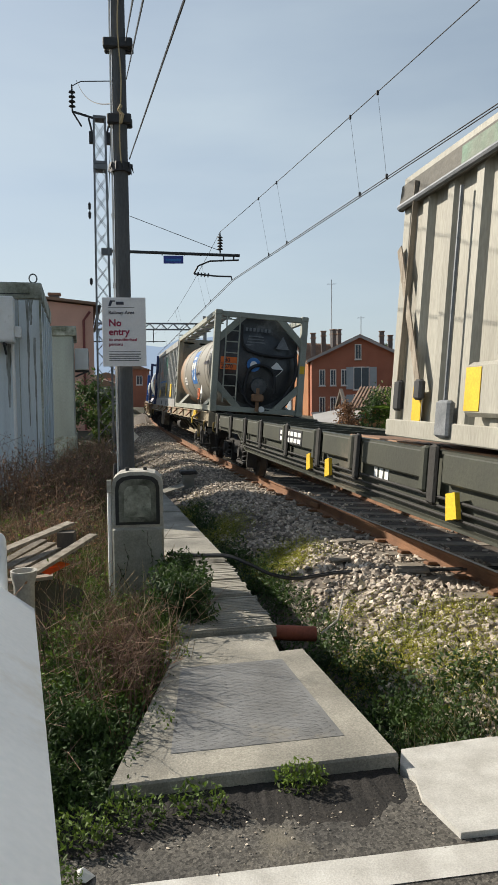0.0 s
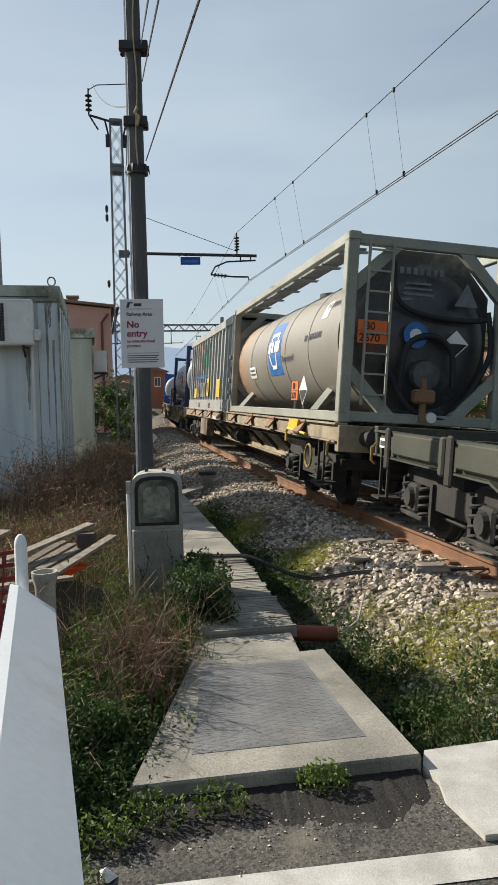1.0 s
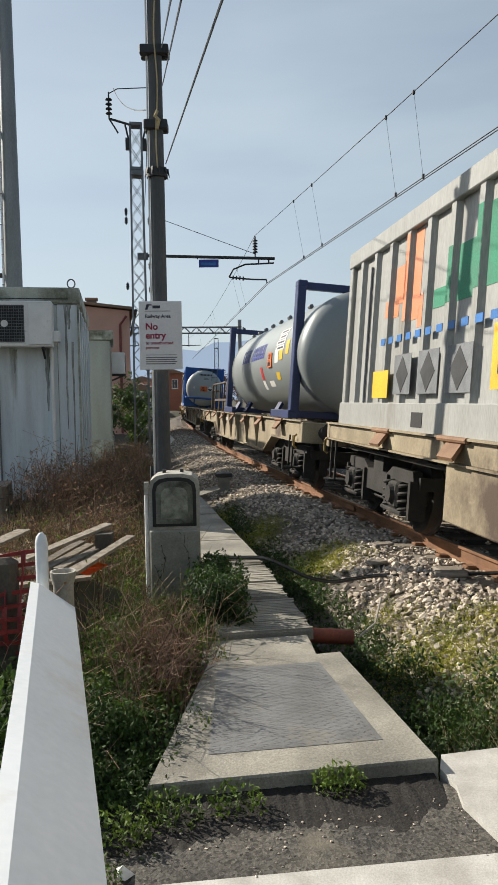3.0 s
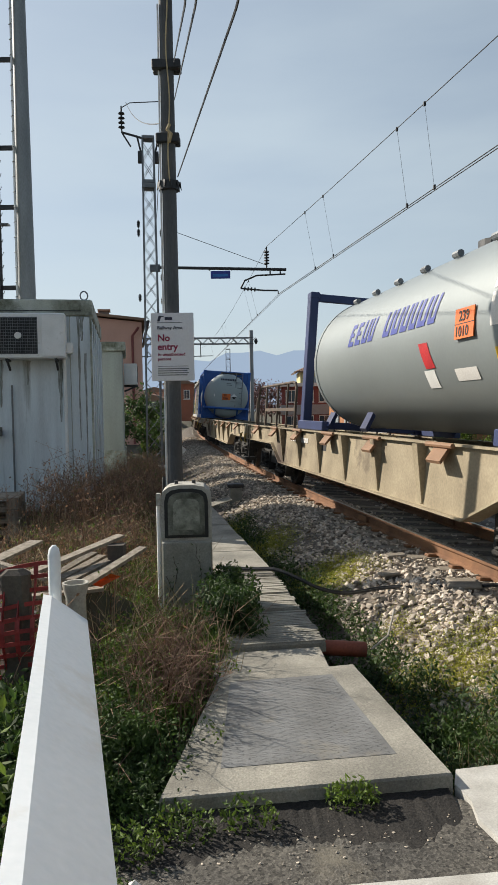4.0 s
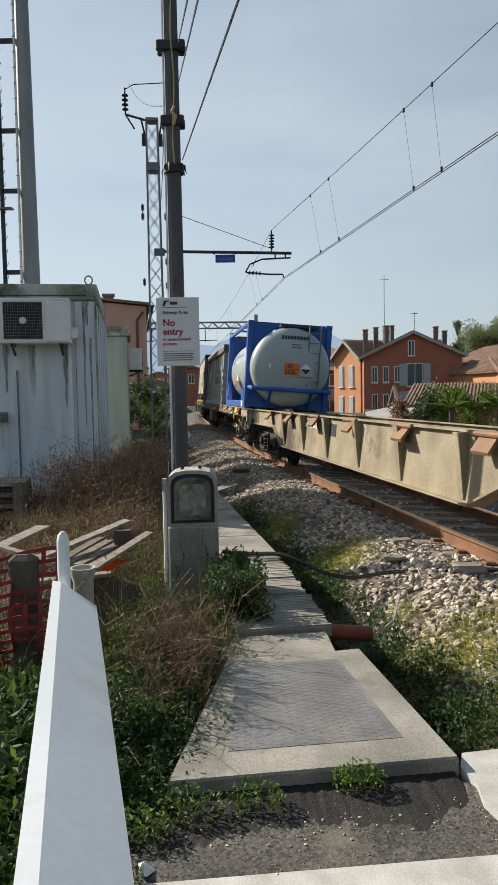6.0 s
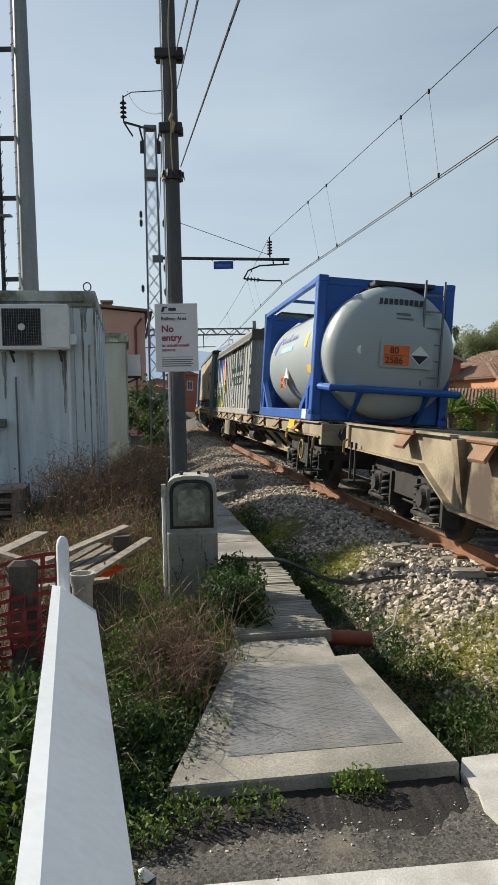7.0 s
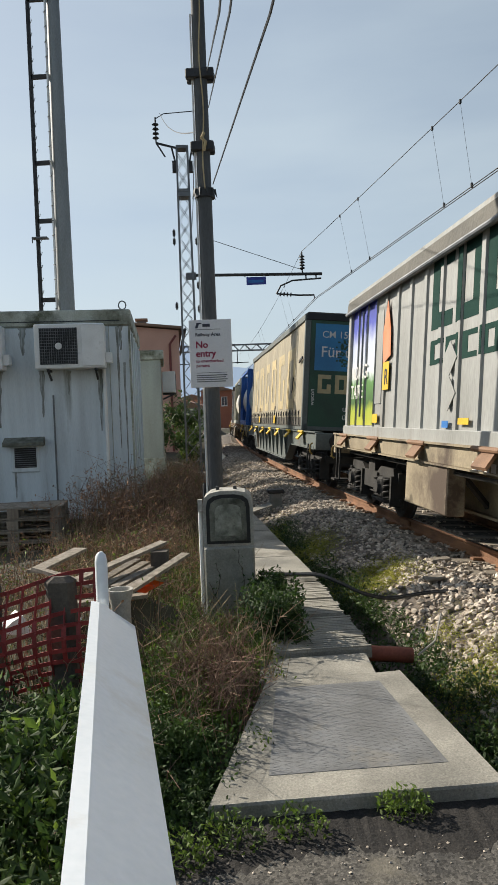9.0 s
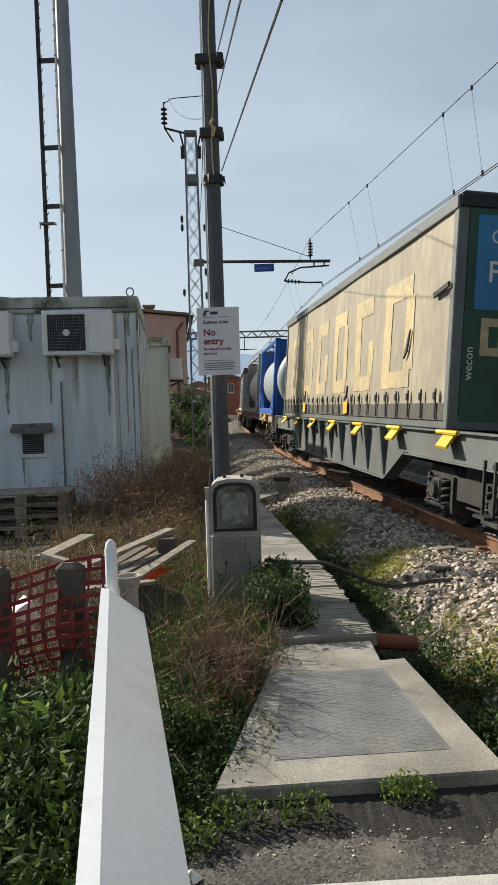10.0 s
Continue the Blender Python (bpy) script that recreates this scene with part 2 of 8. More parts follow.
M["wagon_grey"] = mat("grey wagon paint", (0.12, 0.14, 0.13), (0.09, 0.1, 0.095), 1.6, 0.6, bump=0.12, fine=30, dirt=(0.13, 0.1, 0.07), dirt_at=0.6)
M["bogie"] = mat("bogie grime", (0.035, 0.032, 0.028), (0.018, 0.017, 0.015), 4, 0.8, 0.1, bump=0.3, fine=30, dirt=(0.09, 0.07, 0.05), dirt_at=0.6)
M["wheel"] = mat("wheel steel", (0.07, 0.062, 0.055), (0.04, 0.035, 0.03), 4, 0.7, 0.3, bump=0.2)
M["brown"] = mat("brown flap", (0.27, 0.15, 0.08), (0.18, 0.1, 0.055), 3, 0.75, bump=0.2)
M["yellow"] = mat("yellow", (0.72, 0.47, 0.02), (0.6, 0.38, 0.02), 3, 0.55, bump=0.05, dirt=(0.4, 0.28, 0.05), dirt_at=0.66)
M["hand_yellow"] = mat("grimy yellow", (0.4, 0.27, 0.06), (0.17, 0.115, 0.04), 9, 0.65, bump=0.1)
M["orange"] = mat("orange", (0.75, 0.16, 0.02), (0.66, 0.13, 0.02), 3, 0.55, bump=0.02)
M["red"] = mat("red", (0.55, 0.03, 0.035), rough=0.5, bump=0.02)
M["print_blue"] = mat("print blue", (0.03, 0.05, 0.3), rough=0.5, bump=0.0)
M["logo_blue"] = mat("logo blue", (0.03, 0.17, 0.48), rough=0.5, bump=0.0)
M["brand_cyan"] = mat("faded cyan print", (0.3, 0.5, 0.6), (0.28, 0.45, 0.52), 2, 0.5, bump=0.0)
M["logo_green"] = mat("logo green", (0.08, 0.3, 0.19), (0.1, 0.24, 0.17), 3, 0.9, bump=0.0, spec=0.1)
M["logo_dark"] = mat("logo dark green", (0.012, 0.042, 0.034), (0.02, 0.052, 0.042), 3, 0.9, bump=0.0, spec=0.1)
M["logo_orange"] = mat("logo orange", (0.7, 0.2, 0.07), (0.6, 0.25, 0.13), 3, 0.6, bump=0.0)
M["wood"] = mat("weathered wood", (0.31, 0.27, 0.215), (0.17, 0.14, 0.105), 3, 0.9, bump=0.5, fine=50, stretch=(8, 8, 1), per_object=0.25)
M["net"] = mat("orange net", (0.33, 0.04, 0.035), (0.18, 0.022, 0.022), 6, 0.6, bump=0.0)
M["terracotta"] = mat("terracotta pipe", (0.26, 0.07, 0.04), (0.17, 0.05, 0.03), 5, 0.7)
M["stem"] = translucent(mat("dry stems", (0.37, 0.245, 0.165), (0.12, 0.07, 0.048), 4, 0.9, bump=0, island=0.6), 0.15)
M["straw"] = mat("straw", (0.52, 0.42, 0.25), (0.38, 0.29, 0.16), 4, 0.9, bump=0, island=0.4)
M["leaf"] = translucent(mat("weed leaves", (0.16, 0.235, 0.034), (0.055, 0.1, 0.014), 3, 0.6, bump=0, island=0.5), 0.4)
# this darker leaf colour also paints shade on weeds and ivy by the barrier
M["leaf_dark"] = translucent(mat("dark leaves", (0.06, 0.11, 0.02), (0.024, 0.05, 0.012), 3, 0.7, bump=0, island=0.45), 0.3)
M["moss"] = translucent(mat("moss and short grass", (0.42, 0.4, 0.075), (0.2, 0.23, 0.035), 3, 0.9, bump=0, island=0.45), 0.35)
M["dry_leaf"] = translucent(mat("dry leaves", (0.36, 0.21, 0.115), (0.2, 0.11, 0.065), 3, 0.9, bump=0, island=0.55), 0.3)
M["bark"] = mat("bark", (0.12, 0.1, 0.08), (0.07, 0.06, 0.05), 6, 0.95, bump=0.5)
M["blossom"] = mat("reddish twigs", (0.19, 0.1, 0.09), (0.13, 0.07, 0.065), 3, 0.9, bump=0, island=0.4)
M["pale_leaf"] = translucent(mat("young leaves", (0.24, 0.28, 0.13), (0.17, 0.2, 0.09), 3, 0.8, bump=0, island=0.35), 0.3)
M["brick_red"] = mat("red plaster", (0.36, 0.14, 0.085), (0.3, 0.115, 0.072), 0.8, 0.9, bump=0.1, dirt=(0.25, 0.1, 0.07), dirt_at=0.65)
M["ochre"] = mat("orange plaster", (0.53, 0.25, 0.12), (0.46, 0.215, 0.105), 0.8, 0.9, bump=0.1)
M["pink"] = mat("pink plaster", (0.7, 0.41, 0.32), (0.6, 0.35, 0.27), 0.8, 0.9, bump=0.1)
M["maroon"] = mat("maroon plaster", (0.25, 0.08, 0.07), (0.2, 0.065, 0.06), 0.8, 0.9, bump=0.1)
M["cream_wall"] = mat("cream plaster", (0.6, 0.53, 0.28), (0.52, 0.46, 0.25), 0.8, 0.9, bump=0.1)
M["grey_wall"] = mat("grey plaster", (0.36, 0.35, 0.34), (0.3, 0.29, 0.28), 0.8, 0.9, bump=0.1)
M["chimney"] = mat("sooty chimney plaster", (0.17, 0.15, 0.14), (0.1, 0.09, 0.085), 1.5, 0.9, bump=0.2)
M["tile"] = mat("roof tile", (0.3, 0.19, 0.13), (0.2, 0.13, 0.09), 1.2, 0.9, bump=0.2, island=0.25, dirt=(0.2, 0.17, 0.13), dirt_at=0.6)
M["shutter"] = mat("grey blue shutter", (0.35, 0.4, 0.43), (0.3, 0.34, 0.37), 2, 0.7, bump=0.05)
M["glass"] = mat("window glass", (0.05, 0.07, 0.09), rough=0.1, bump=0)
M["trim_white"] = mat("white trim", (0.7, 0.68, 0.64), (0.6, 0.58, 0.55), 2, 0.7, bump=0.05)
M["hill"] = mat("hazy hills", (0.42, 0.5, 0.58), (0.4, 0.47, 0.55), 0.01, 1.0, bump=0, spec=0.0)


def picture_print():
    """A printed landscape: blue sky over white haze, green field and yellow grass, by height."""
    m = bpy.data.materials.new("landscape print")
    m.use_nodes = True
    n, l = m.node_tree.nodes, m.node_tree.links
    co, sp, rm, no, ad = n.new("ShaderNodeTexCoord"), n.new("ShaderNodeSeparateXYZ"), n.new("ShaderNodeMapRange"), n.new("ShaderNodeTexNoise"), n.new("ShaderNodeMath")
    ramp = n.new("ShaderNodeValToRGB")
    rm.inputs["From Min"].default_value, rm.inputs["From Max"].default_value = 1.35, 3.5
    no.inputs["Scale"].default_value = 5.0
    ad.operation = "MULTIPLY_ADD"
    ad.inputs[1].default_value = 0.12
    e = ramp.color_ramp.elements
    e[0].position, e[0].color = 0.0, (0.5, 0.45, 0.04, 1)
    e[1].position, e[1].color = 1.0, (0.03, 0.04, 0.3, 1)
    for p, c in ((0.2, (0.35, 0.42, 0.04, 1)), (0.26, (0.05, 0.12, 0.03, 1)), (0.42, (0.1, 0.25, 0.06, 1)), (0.48, (0.62, 0.66, 0.66, 1)), (0.72, (0.5, 0.55, 0.68, 1)), (0.86, (0.06, 0.08, 0.42, 1))):
        q = e.new(p)
        q.color = c
    l.new(co.outputs["Object"], sp.inputs[0])
    l.new(co.outputs["Object"], no.inputs["Vector"])
    l.new(sp.outputs["Z"], rm.inputs["Value"])
    l.new(no.outputs["Fac"], ad.inputs[0])
    l.new(rm.outputs[0], ad.inputs[2])
    l.new(ad.outputs[0], ramp.inputs[0])
    l.new(ramp.outputs[0], n["Principled BSDF"].inputs["Base Color"])
    n["Principled BSDF"].inputs["Roughness"].default_value = 0.5
    return m


M["print"] = picture_print()


def fading_rust(m, y0, y1, plain):
    """Rust that gives way to the plain paint along the shell, with an uneven border."""
    n, l = m.node_tree.nodes, m.node_tree.links
    b = n["Principled BSDF"]
    src = b.inputs["Base Color"].links[0].from_socket
    co, sp, no, ad, rg, mx = (n.new("ShaderNodeTexCoord"), n.new("ShaderNodeSeparateXYZ"), n.new("ShaderNodeTexNoise"), n.new("ShaderNodeMath"),
                              n.new("ShaderNodeMapRange"), n.new("ShaderNodeMixRGB"))
    no.inputs["Scale"].default_value, no.inputs["Detail"].default_value = 2.2, 6
    ad.operation = "MULTIPLY_ADD"
    ad.inputs[1].default_value = -1.1
    rg.inputs["From Min"].default_value, rg.inputs["From Max"].default_value = y0 - 0.55, y1 - 0.55
    l.new(co.outputs["Object"], sp.inputs[0])
    l.new(co.outputs["Object"], no.inputs["Vector"])
    l.new(no.outputs["Fac"], ad.inputs[0])
    l.new(sp.outputs["Y"], ad.inputs[2])
    l.new(ad.outputs[0], rg.inputs["Value"])
    l.new(rg.outputs[0], mx.inputs[0])
    mx.inputs[1].default_value = (*plain, 1)
    l.new(src, mx.inputs[2])
    l.new(mx.outputs[0], b.inputs["Base Color"])


fading_rust(M["tank_rust"], 2.6, 3.9, (0.25, 0.235, 0.195))

# the hills give off an even pale blue that stands in for haze
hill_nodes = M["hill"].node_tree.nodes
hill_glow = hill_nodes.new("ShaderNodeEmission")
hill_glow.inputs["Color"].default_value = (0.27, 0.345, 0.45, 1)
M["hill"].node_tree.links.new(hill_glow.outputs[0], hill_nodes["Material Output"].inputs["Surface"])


# mesh helpers
class Shape:
    """Collects vertices and faces of one mesh."""

    def __init__(self):
        self.v, self.f = [], []

    def add(self, verts, faces):
        k = len(self.v)
        self.v += [tuple(p) for p in verts]
        self.f += [tuple(i + k for i in f) for f in faces]
        return self

    def box(self, x0, x1, y0, y1, z0, z1, c=0.0):
        if c <= 0:
            p = [(x, y, z) for z in (z0, z1) for y in (y0, y1) for x in (x0, x1)]
            return self.add(p, [(0, 2, 3, 1), (4, 5, 7, 6), (0, 1, 5, 4), (2, 6, 7, 3), (0, 4, 6, 2), (1, 3, 7, 5)])
        # chamfered: an inset top and bottom ring with cut vertical edges
        def ring(z, d):
            a, b, e, g = x0 + d, x1 - d, y0 + d, y1 - d
            return [(a + c, e, z), (b - c, e, z), (b, e + c, z), (b, g - c, z), (b - c, g, z), (a + c, g, z), (a, g - c, z), (a, e + c, z)]
        p = ring(z0, c) + ring(z0 + c, 0) + ring(z1 - c, 0) + ring(z1, c)
        f = [tuple(range(7, -1, -1)), tuple(range(24, 32))]
        for k in range(3):
            f += [(8 * k + i, 8 * k + (i + 1) % 8, 8 * k + 8 + (i + 1) % 8, 8 * k + 8 + i) for i in range(8)]
        return self.add(p, f)

    def tube(self, pts, r, seg=8, cap=True, taper=None):
        pts = [Vector(p) for p in pts]
        n = len(pts)
        verts, faces, side = [], [], None
        for i, p in enumerate(pts):
            d = (pts[min(i + 1, n - 1)] - pts[max(i - 1, 0)]).normalized()
            if side is None:
                side = d.cross(Vector((0, 0, 1)) if abs(d.z) < 0.9 else Vector((1, 0, 0))).normalized()
            side = (side - d * side.dot(d)).normalized()
            up = d.cross(side)
            rr = r if taper is None else r + (taper - r) * i / (n - 1)
            verts += [p + side * (rr * math.cos(2 * math.pi * k / seg)) + up * (rr * math.sin(2 * math.pi * k / seg)) for k in range(seg)]
        for i in range(n - 1):
            faces += [(i * seg + k, i * seg + (k + 1) % seg, (i + 1) * seg + (k + 1) % seg, (i + 1) * seg + k) for k in range(seg)]
        if cap:
            faces += [tuple(range(seg - 1, -1, -1)), tuple((n - 1) * seg + k for k in range(seg))]
        return self.add(verts, faces)

    def bar(self, a, b, w, h):
        """A square bar from a to b."""
        a, b = Vector(a), Vector(b)
        d = (b - a).normalized()
        s = d.cross(Vector((0, 0, 1)) if abs(d.z) < 0.95 else Vector((1, 0, 0))).normalized()
        u = s.cross(d)
        p = [q + s * i * w / 2 + u * j * h / 2 for q in (a, b) for i, j in ((-1, -1), (1, -1), (1, 1), (-1, 1))]
        return self.add(p, [(3, 2, 1, 0), (4, 5, 6, 7), (0, 1, 5, 4), (1, 2, 6, 5), (2, 3, 7, 6), (3, 0, 4, 7)])

    def prism(self, outline, axis, a, b):
        """Extrudes an outline of (u, v) along an axis from a to b: x gives (y, z), y gives (x, z), z gives (x, y)."""
        def at(u, v, w):
            return {"x": (w, u, v), "y": (u, w, v), "z": (u, v, w)}[axis]
        n = len(outline)
        p = [at(u, v, a) for u, v in outline] + [at(u, v, b) for u, v in outline]
        return self.add(p, [tuple(range(n - 1, -1, -1)), tuple(range(n, 2 * n))] + [(i, (i + 1) % n, n + (i + 1) % n, n + i) for i in range(n)])

    def lathe(self, prof, axis="y", at=(0, 0), seg=40):
        """Turns a profile of (along, radius) about an axis; at: the other two coordinates."""
        rows = []
        for s, r in prof:
            row = []
            for k in range(seg):
                a = 2 * math.pi * k / seg
                u, w = at[0] + r * math.cos(a), at[1] + r * math.sin(a)
                row.append({"y": (u, s, w), "x": (s, u, w), "z": (u, w, s)}[axis])
            rows.append(row)
        p = [q for row in rows for q in row]
        f = [(i * seg + k, i * seg + (k + 1) % seg, (i + 1) * seg + (k + 1) % seg, (i + 1) * seg + k) for i in range(len(rows) - 1) for k in range(seg)]
        f += [tuple(range(seg)), tuple((len(rows) - 1) * seg + k for k in range(seg - 1, -1, -1))]
        return self.add(p, f)

    def mesh(self, name, material, smooth=False, fix=True):
        me = bpy.data.meshes.new(name)
        me.from_pydata(self.v, [], self.f)
        if fix and len(self.f) < 40000:
            bm = bmesh.new()
            bm.from_mesh(me)
            bmesh.ops.recalc_face_normals(bm, faces=bm.faces)
            bm.to_mesh(me)
            bm.free()
        me.materials.append(material)
        if smooth:
            me.shade_smooth()
            me.set_sharp_from_angle(angle=radians(38))
        return me


def part(name, shape, material, parent=None, label="", smooth=False, at=None):
    ob = new(name, shape.mesh(name, material, smooth) if isinstance(shape, Shape) else shape)
    if parent:
        ob.parent = parent
    if at is not None:
        ob.matrix_basis = at
    if label:
        ob["label"] = label
    return ob


def thing(name, label, category, m=None, group="", kind=""):
    ob = new(name)
    ob.empty_display_size = 0.2
    if m is not None:
        ob.matrix_basis = m
    return tagged(ob, label, category, group, kind)


def words(name, body, size, material, parent, m, bold=0.0, align="LEFT", label=""):
    cu = bpy.data.curves.new(name, "FONT")
    cu.body, cu.size, cu.align_x, cu.extrude, cu.offset, cu.resolution_u = body, size, align, 0.001, bold, 3
    cu.materials.append(material)
    ob = new(name, cu)
    ob.parent, ob.matrix_basis = parent, m
    if label:
        ob["label"] = label
    return ob


# the track: the centre line in plan, by its slope x over y
KNOT_Y = (-140, 0, 8, 16, 30, 60, 110, 220)
KNOT_S = (-0.0644, -0.0644, -0.1887, -0.149, -0.124, -0.0761, 0.02, 0.16)
ty = np.arange(-140, 220, 0.05)
ts = np.interp(ty, KNOT_Y, KNOT_S)
tx = np.concatenate([[0], np.cumsum((ts[1:] + ts[:-1]) / 2 * 0.05)])
tx += 1.8428 - np.interp(16, ty, tx)
tl = np.concatenate([[0], np.cumsum(np.hypot(np.diff(tx), np.diff(ty)))])
tl -= np.interp(0, ty, tl)
RAIL_Z = -0.153
CANT = 0.0775     # the right rail lies lower in the bend
# the ballast's height across the track
BED_D = (-2.95, -2.55, -1.75, -1.5, 0, 1.5, 1.75, 2.55, 2.95)
BED_Z = (-0.75, -0.58, -0.275, -0.25, -0.355, -0.465, -0.49, -0.66, -0.75)


def track(s, side=0.0):
    """Point of the track at s metres along it, side metres to the right of its centre."""
    x, y = np.interp(s, tl, tx), np.interp(s, tl, ty)
    g = np.interp(y, ty, ts)
    n = math.hypot(1, g)
    return x + side / n, y - side * g / n


def aside(x, y):
    """Distance to the right of the track's centre."""
    g = np.interp(y, ty, ts)
    return (x - np.interp(y, ty, tx)) / np.sqrt(1 + g * g)


# large structure
def ground_height(x, y):
    d = aside(x, y)
    a = abs(d)
    bed = np.where(a < 2.95, np.interp(d, BED_D, BED_Z), np.interp(a, (2.95, 3.2, 3.6), (-0.75, -0.68, -0.22)))
    left = np.interp(-d, (3.2, 3.45, 4.2, 8, 30), (-0.68, -0.3, -0.06, -0.02, -0.1))
    right = np.interp(d, (2.9, 3.6, 6, 20), (-0.6, -0.5, -0.5, -0.7))
    h = np.where(a < 3.2, bed, np.where(d < 0, left, right))
    bumps = 0.035 * np.sin(3.1 * x + 1.3 * y) * np.sin(2.3 * y - 0.7 * x) + 0.02 * np.sin(7.7 * x + 2 * y)
    h = h + np.where(a > 1.8, bumps, 0)
    # the road of the crossing lies over all of it
    w = np.clip((y - 2.5) / 0.35, 0, 1)
    road = np.minimum(h * w + (1 - w) * -0.3, -0.14 + 0 * w)
    bank = -0.1 + bumps - 0.12 * np.clip((x + 0.9) / 0.3, 0, 1)
    return np.where(y < 3.2, np.where(x < -0.6, bank * (1 - w) + np.minimum(h, -0.06) * w, road), h)


def axis(lo, hi, fine_lo, fine_hi, step, far):
    a = [fine_lo]
    g = step
    while a[0] > lo:
        g *= far
        a.insert(0, a[0] - g)
    b = list(np.arange(fine_lo + step, fine_hi, step))
    g = step
    last = b[-1]
    while last < hi:
        g *= far
        last += g
        b.append(last)
    return np.array(a + b)


gx, gy = axis(-3000, 3000, -5, 6, 0.16, 1.22), axis(-400, 4500, 1.5, 30, 0.2, 1.15)
GX, GY = np.meshgrid(gx, gy)
GZ = ground_height(GX, GY)
nx, ny = len(gx), len(gy)
sh = Shape()
sh.v = list(map(tuple, np.stack([GX.ravel(), GY.ravel(), GZ.ravel()], 1)))
sh.f = [(j * nx + i, j * nx + i + 1, (j + 1) * nx + i + 1, (j + 1) * nx + i) for j in range(ny - 1) for i in range(nx - 1)]
ground = tagged(new("ground", sh.mesh("ground", M["soil"], True, False)), "brown soil with sparse weeds beside the railway", "ground", kind="structure")

# ballast bed: a strip just over the ground along the track
sh = Shape()
sides = (-2.75, -2.4, -2.0, -1.7, -1.4, 0, 1.4, 1.7, 2.1, 2.7)
steps = np.arange(1.5, 150, 0.5)
for s in steps:
    for d in sides:
        x, y = track(s, d)
        sh.v.append((x, y, float(np.interp(d, BED_D, BED_Z)) + 0.03))
k = len(sides)
sh.f = [(j * k + i, j * k + i + 1, (j + 1) * k + i + 1, (j + 1) * k + i) for j in range(len(steps) - 1) for i in range(k - 1)]
ballast = tagged(new("ballast_bed", sh.mesh("ballast_bed", M["ballast_bed"], True, False)), "grey and brown crushed stone ballast under the track", "ballast", kind="structure")

# road of the crossing with its white edge line
sh = Shape().prism([(-0.62, -12), (14, -12), (14, 1.6), (3.6, 2.0), (1.2, 2.5), (0.78, 3.02), (-0.42, 2.84), (-0.56, 2.3), (-0.62, 1.6)], "z", -0.34, -0.075)
road = tagged(part("road", sh, M["asphalt"]), "worn grey asphalt of the level crossing", "road", kind="structure")
sh = Shape().add([(-0.56, 2.13, -0.0715), (2.4, 2.42, -0.0715), (2.4, 2.58, -0.0715), (-0.54, 2.29, -0.0715)], [(0, 1, 2, 3)])
line = part("road_line", sh, M["road_paint"], road, "worn white edge line")
# white kerb slab of the crossing beside the path
sh = Shape().prism([(0.91, 3.1), (0.87, 2.98), (0.9, 2.85), (0.885, 2.72), (0.95, 2.47), (2.4, 2.6), (3.6, 2.7), (3.6, 3.4), (1.29, 3.17)], "z", -0.3, -0.05)
kerb = tagged(part("kerb_slab", sh, M["road_paint"]), "white painted concrete kerb slab at the crossing", "kerb", kind="structure")


# rails, sleepers
def rail(side):
    prof = [(-0.07, -0.165), (0.07, -0.165), (0.07, -0.15), (0.012, -0.125), (0.012, -0.045), (0.036, -0.03), (0.036, -0.004), (0.028, 0.0),
            (-0.028, 0.0), (-0.036, -0.004), (-0.036, -0.03), (-0.012, -0.045), (-0.012, -0.125), (-0.07, -0.15)]
    sh, top = Shape(), Shape()
    ss = np.concatenate([np.arange(-20, 60, 1.0), np.arange(60, 160, 2.0)])
    for s in ss:
        for u, z in prof:
            x, y = track(s, side + u)
            sh.v.append((x, y, RAIL_Z + z - CANT * (side + u)))
        for u in (-0.026, 0.026):
            x, y = track(s, side + u)
            top.v.append((x, y, RAIL_Z + 0.002 - CANT * (side + u)))
    n = len(prof)
    sh.f = [(j * n + i, j * n + (i + 1) % n, (j + 1) * n + (i + 1) % n, (j + 1) * n + i) for j in range(len(ss) - 1) for i in range(n)]
    top.f = [(2 * j, 2 * j + 1, 2 * j + 3, 2 * j + 2) for j in range(len(ss) - 1)]
    ob = tagged(part("rail", sh, M["rust"]), "rusty brown steel rail with a bright running surface", "rail", "rails", "structure")
    part("running_surface", top, M["railhead"], ob, "bright worn steel")
    # a fishplate joint and rail clips
    for s in (11.6,):
        x, y = track(s, side - 0.03)
        g = math.degrees(math.atan(-np.interp(y, ty, ts)))
        j = part("fishplate", Shape().box(-0.025, 0.0, -0.3, 0.3, -0.12, -0.04, 0.006), M["rust"], ob, at=pose(x, y, RAIL_Z - CANT * side, 0, 0, g))
    return ob


rails = [rail(-0.7175), rail(0.7175)]
sleeper_mesh = Shape().box(-1.25, 1.25, -0.12, 0.12, -0.2, 0.0, 0.02).mesh("sleeper", M["sleeper"])
clip_mesh = Shape().box(-0.06, 0.06, -0.05, 0.05, 0, 0.035, 0.008).mesh("rail_clip", M["rust"])
for i in range(150):
    s = 2.0 + 0.62 * i
    x, y = track(s)
    g = math.degrees(math.atan(-np.interp(y, ty, ts)))
    ob = tagged(new("sleeper", sleeper_mesh), "pale weathered sleeper half sunk in ballast", "sleeper", "sleepers of the track", "structure")
    ob.matrix_basis = pose(x, y, RAIL_Z - 0.163 + random.uniform(-0.01, 0.006), 0, math.degrees(CANT), g + random.uniform(-0.8, 0.8))
    if i < 45:
        for d in (-0.86, -0.575):
            part("rail_clip", clip_mesh, None, ob, at=pose(d, 0, 0))


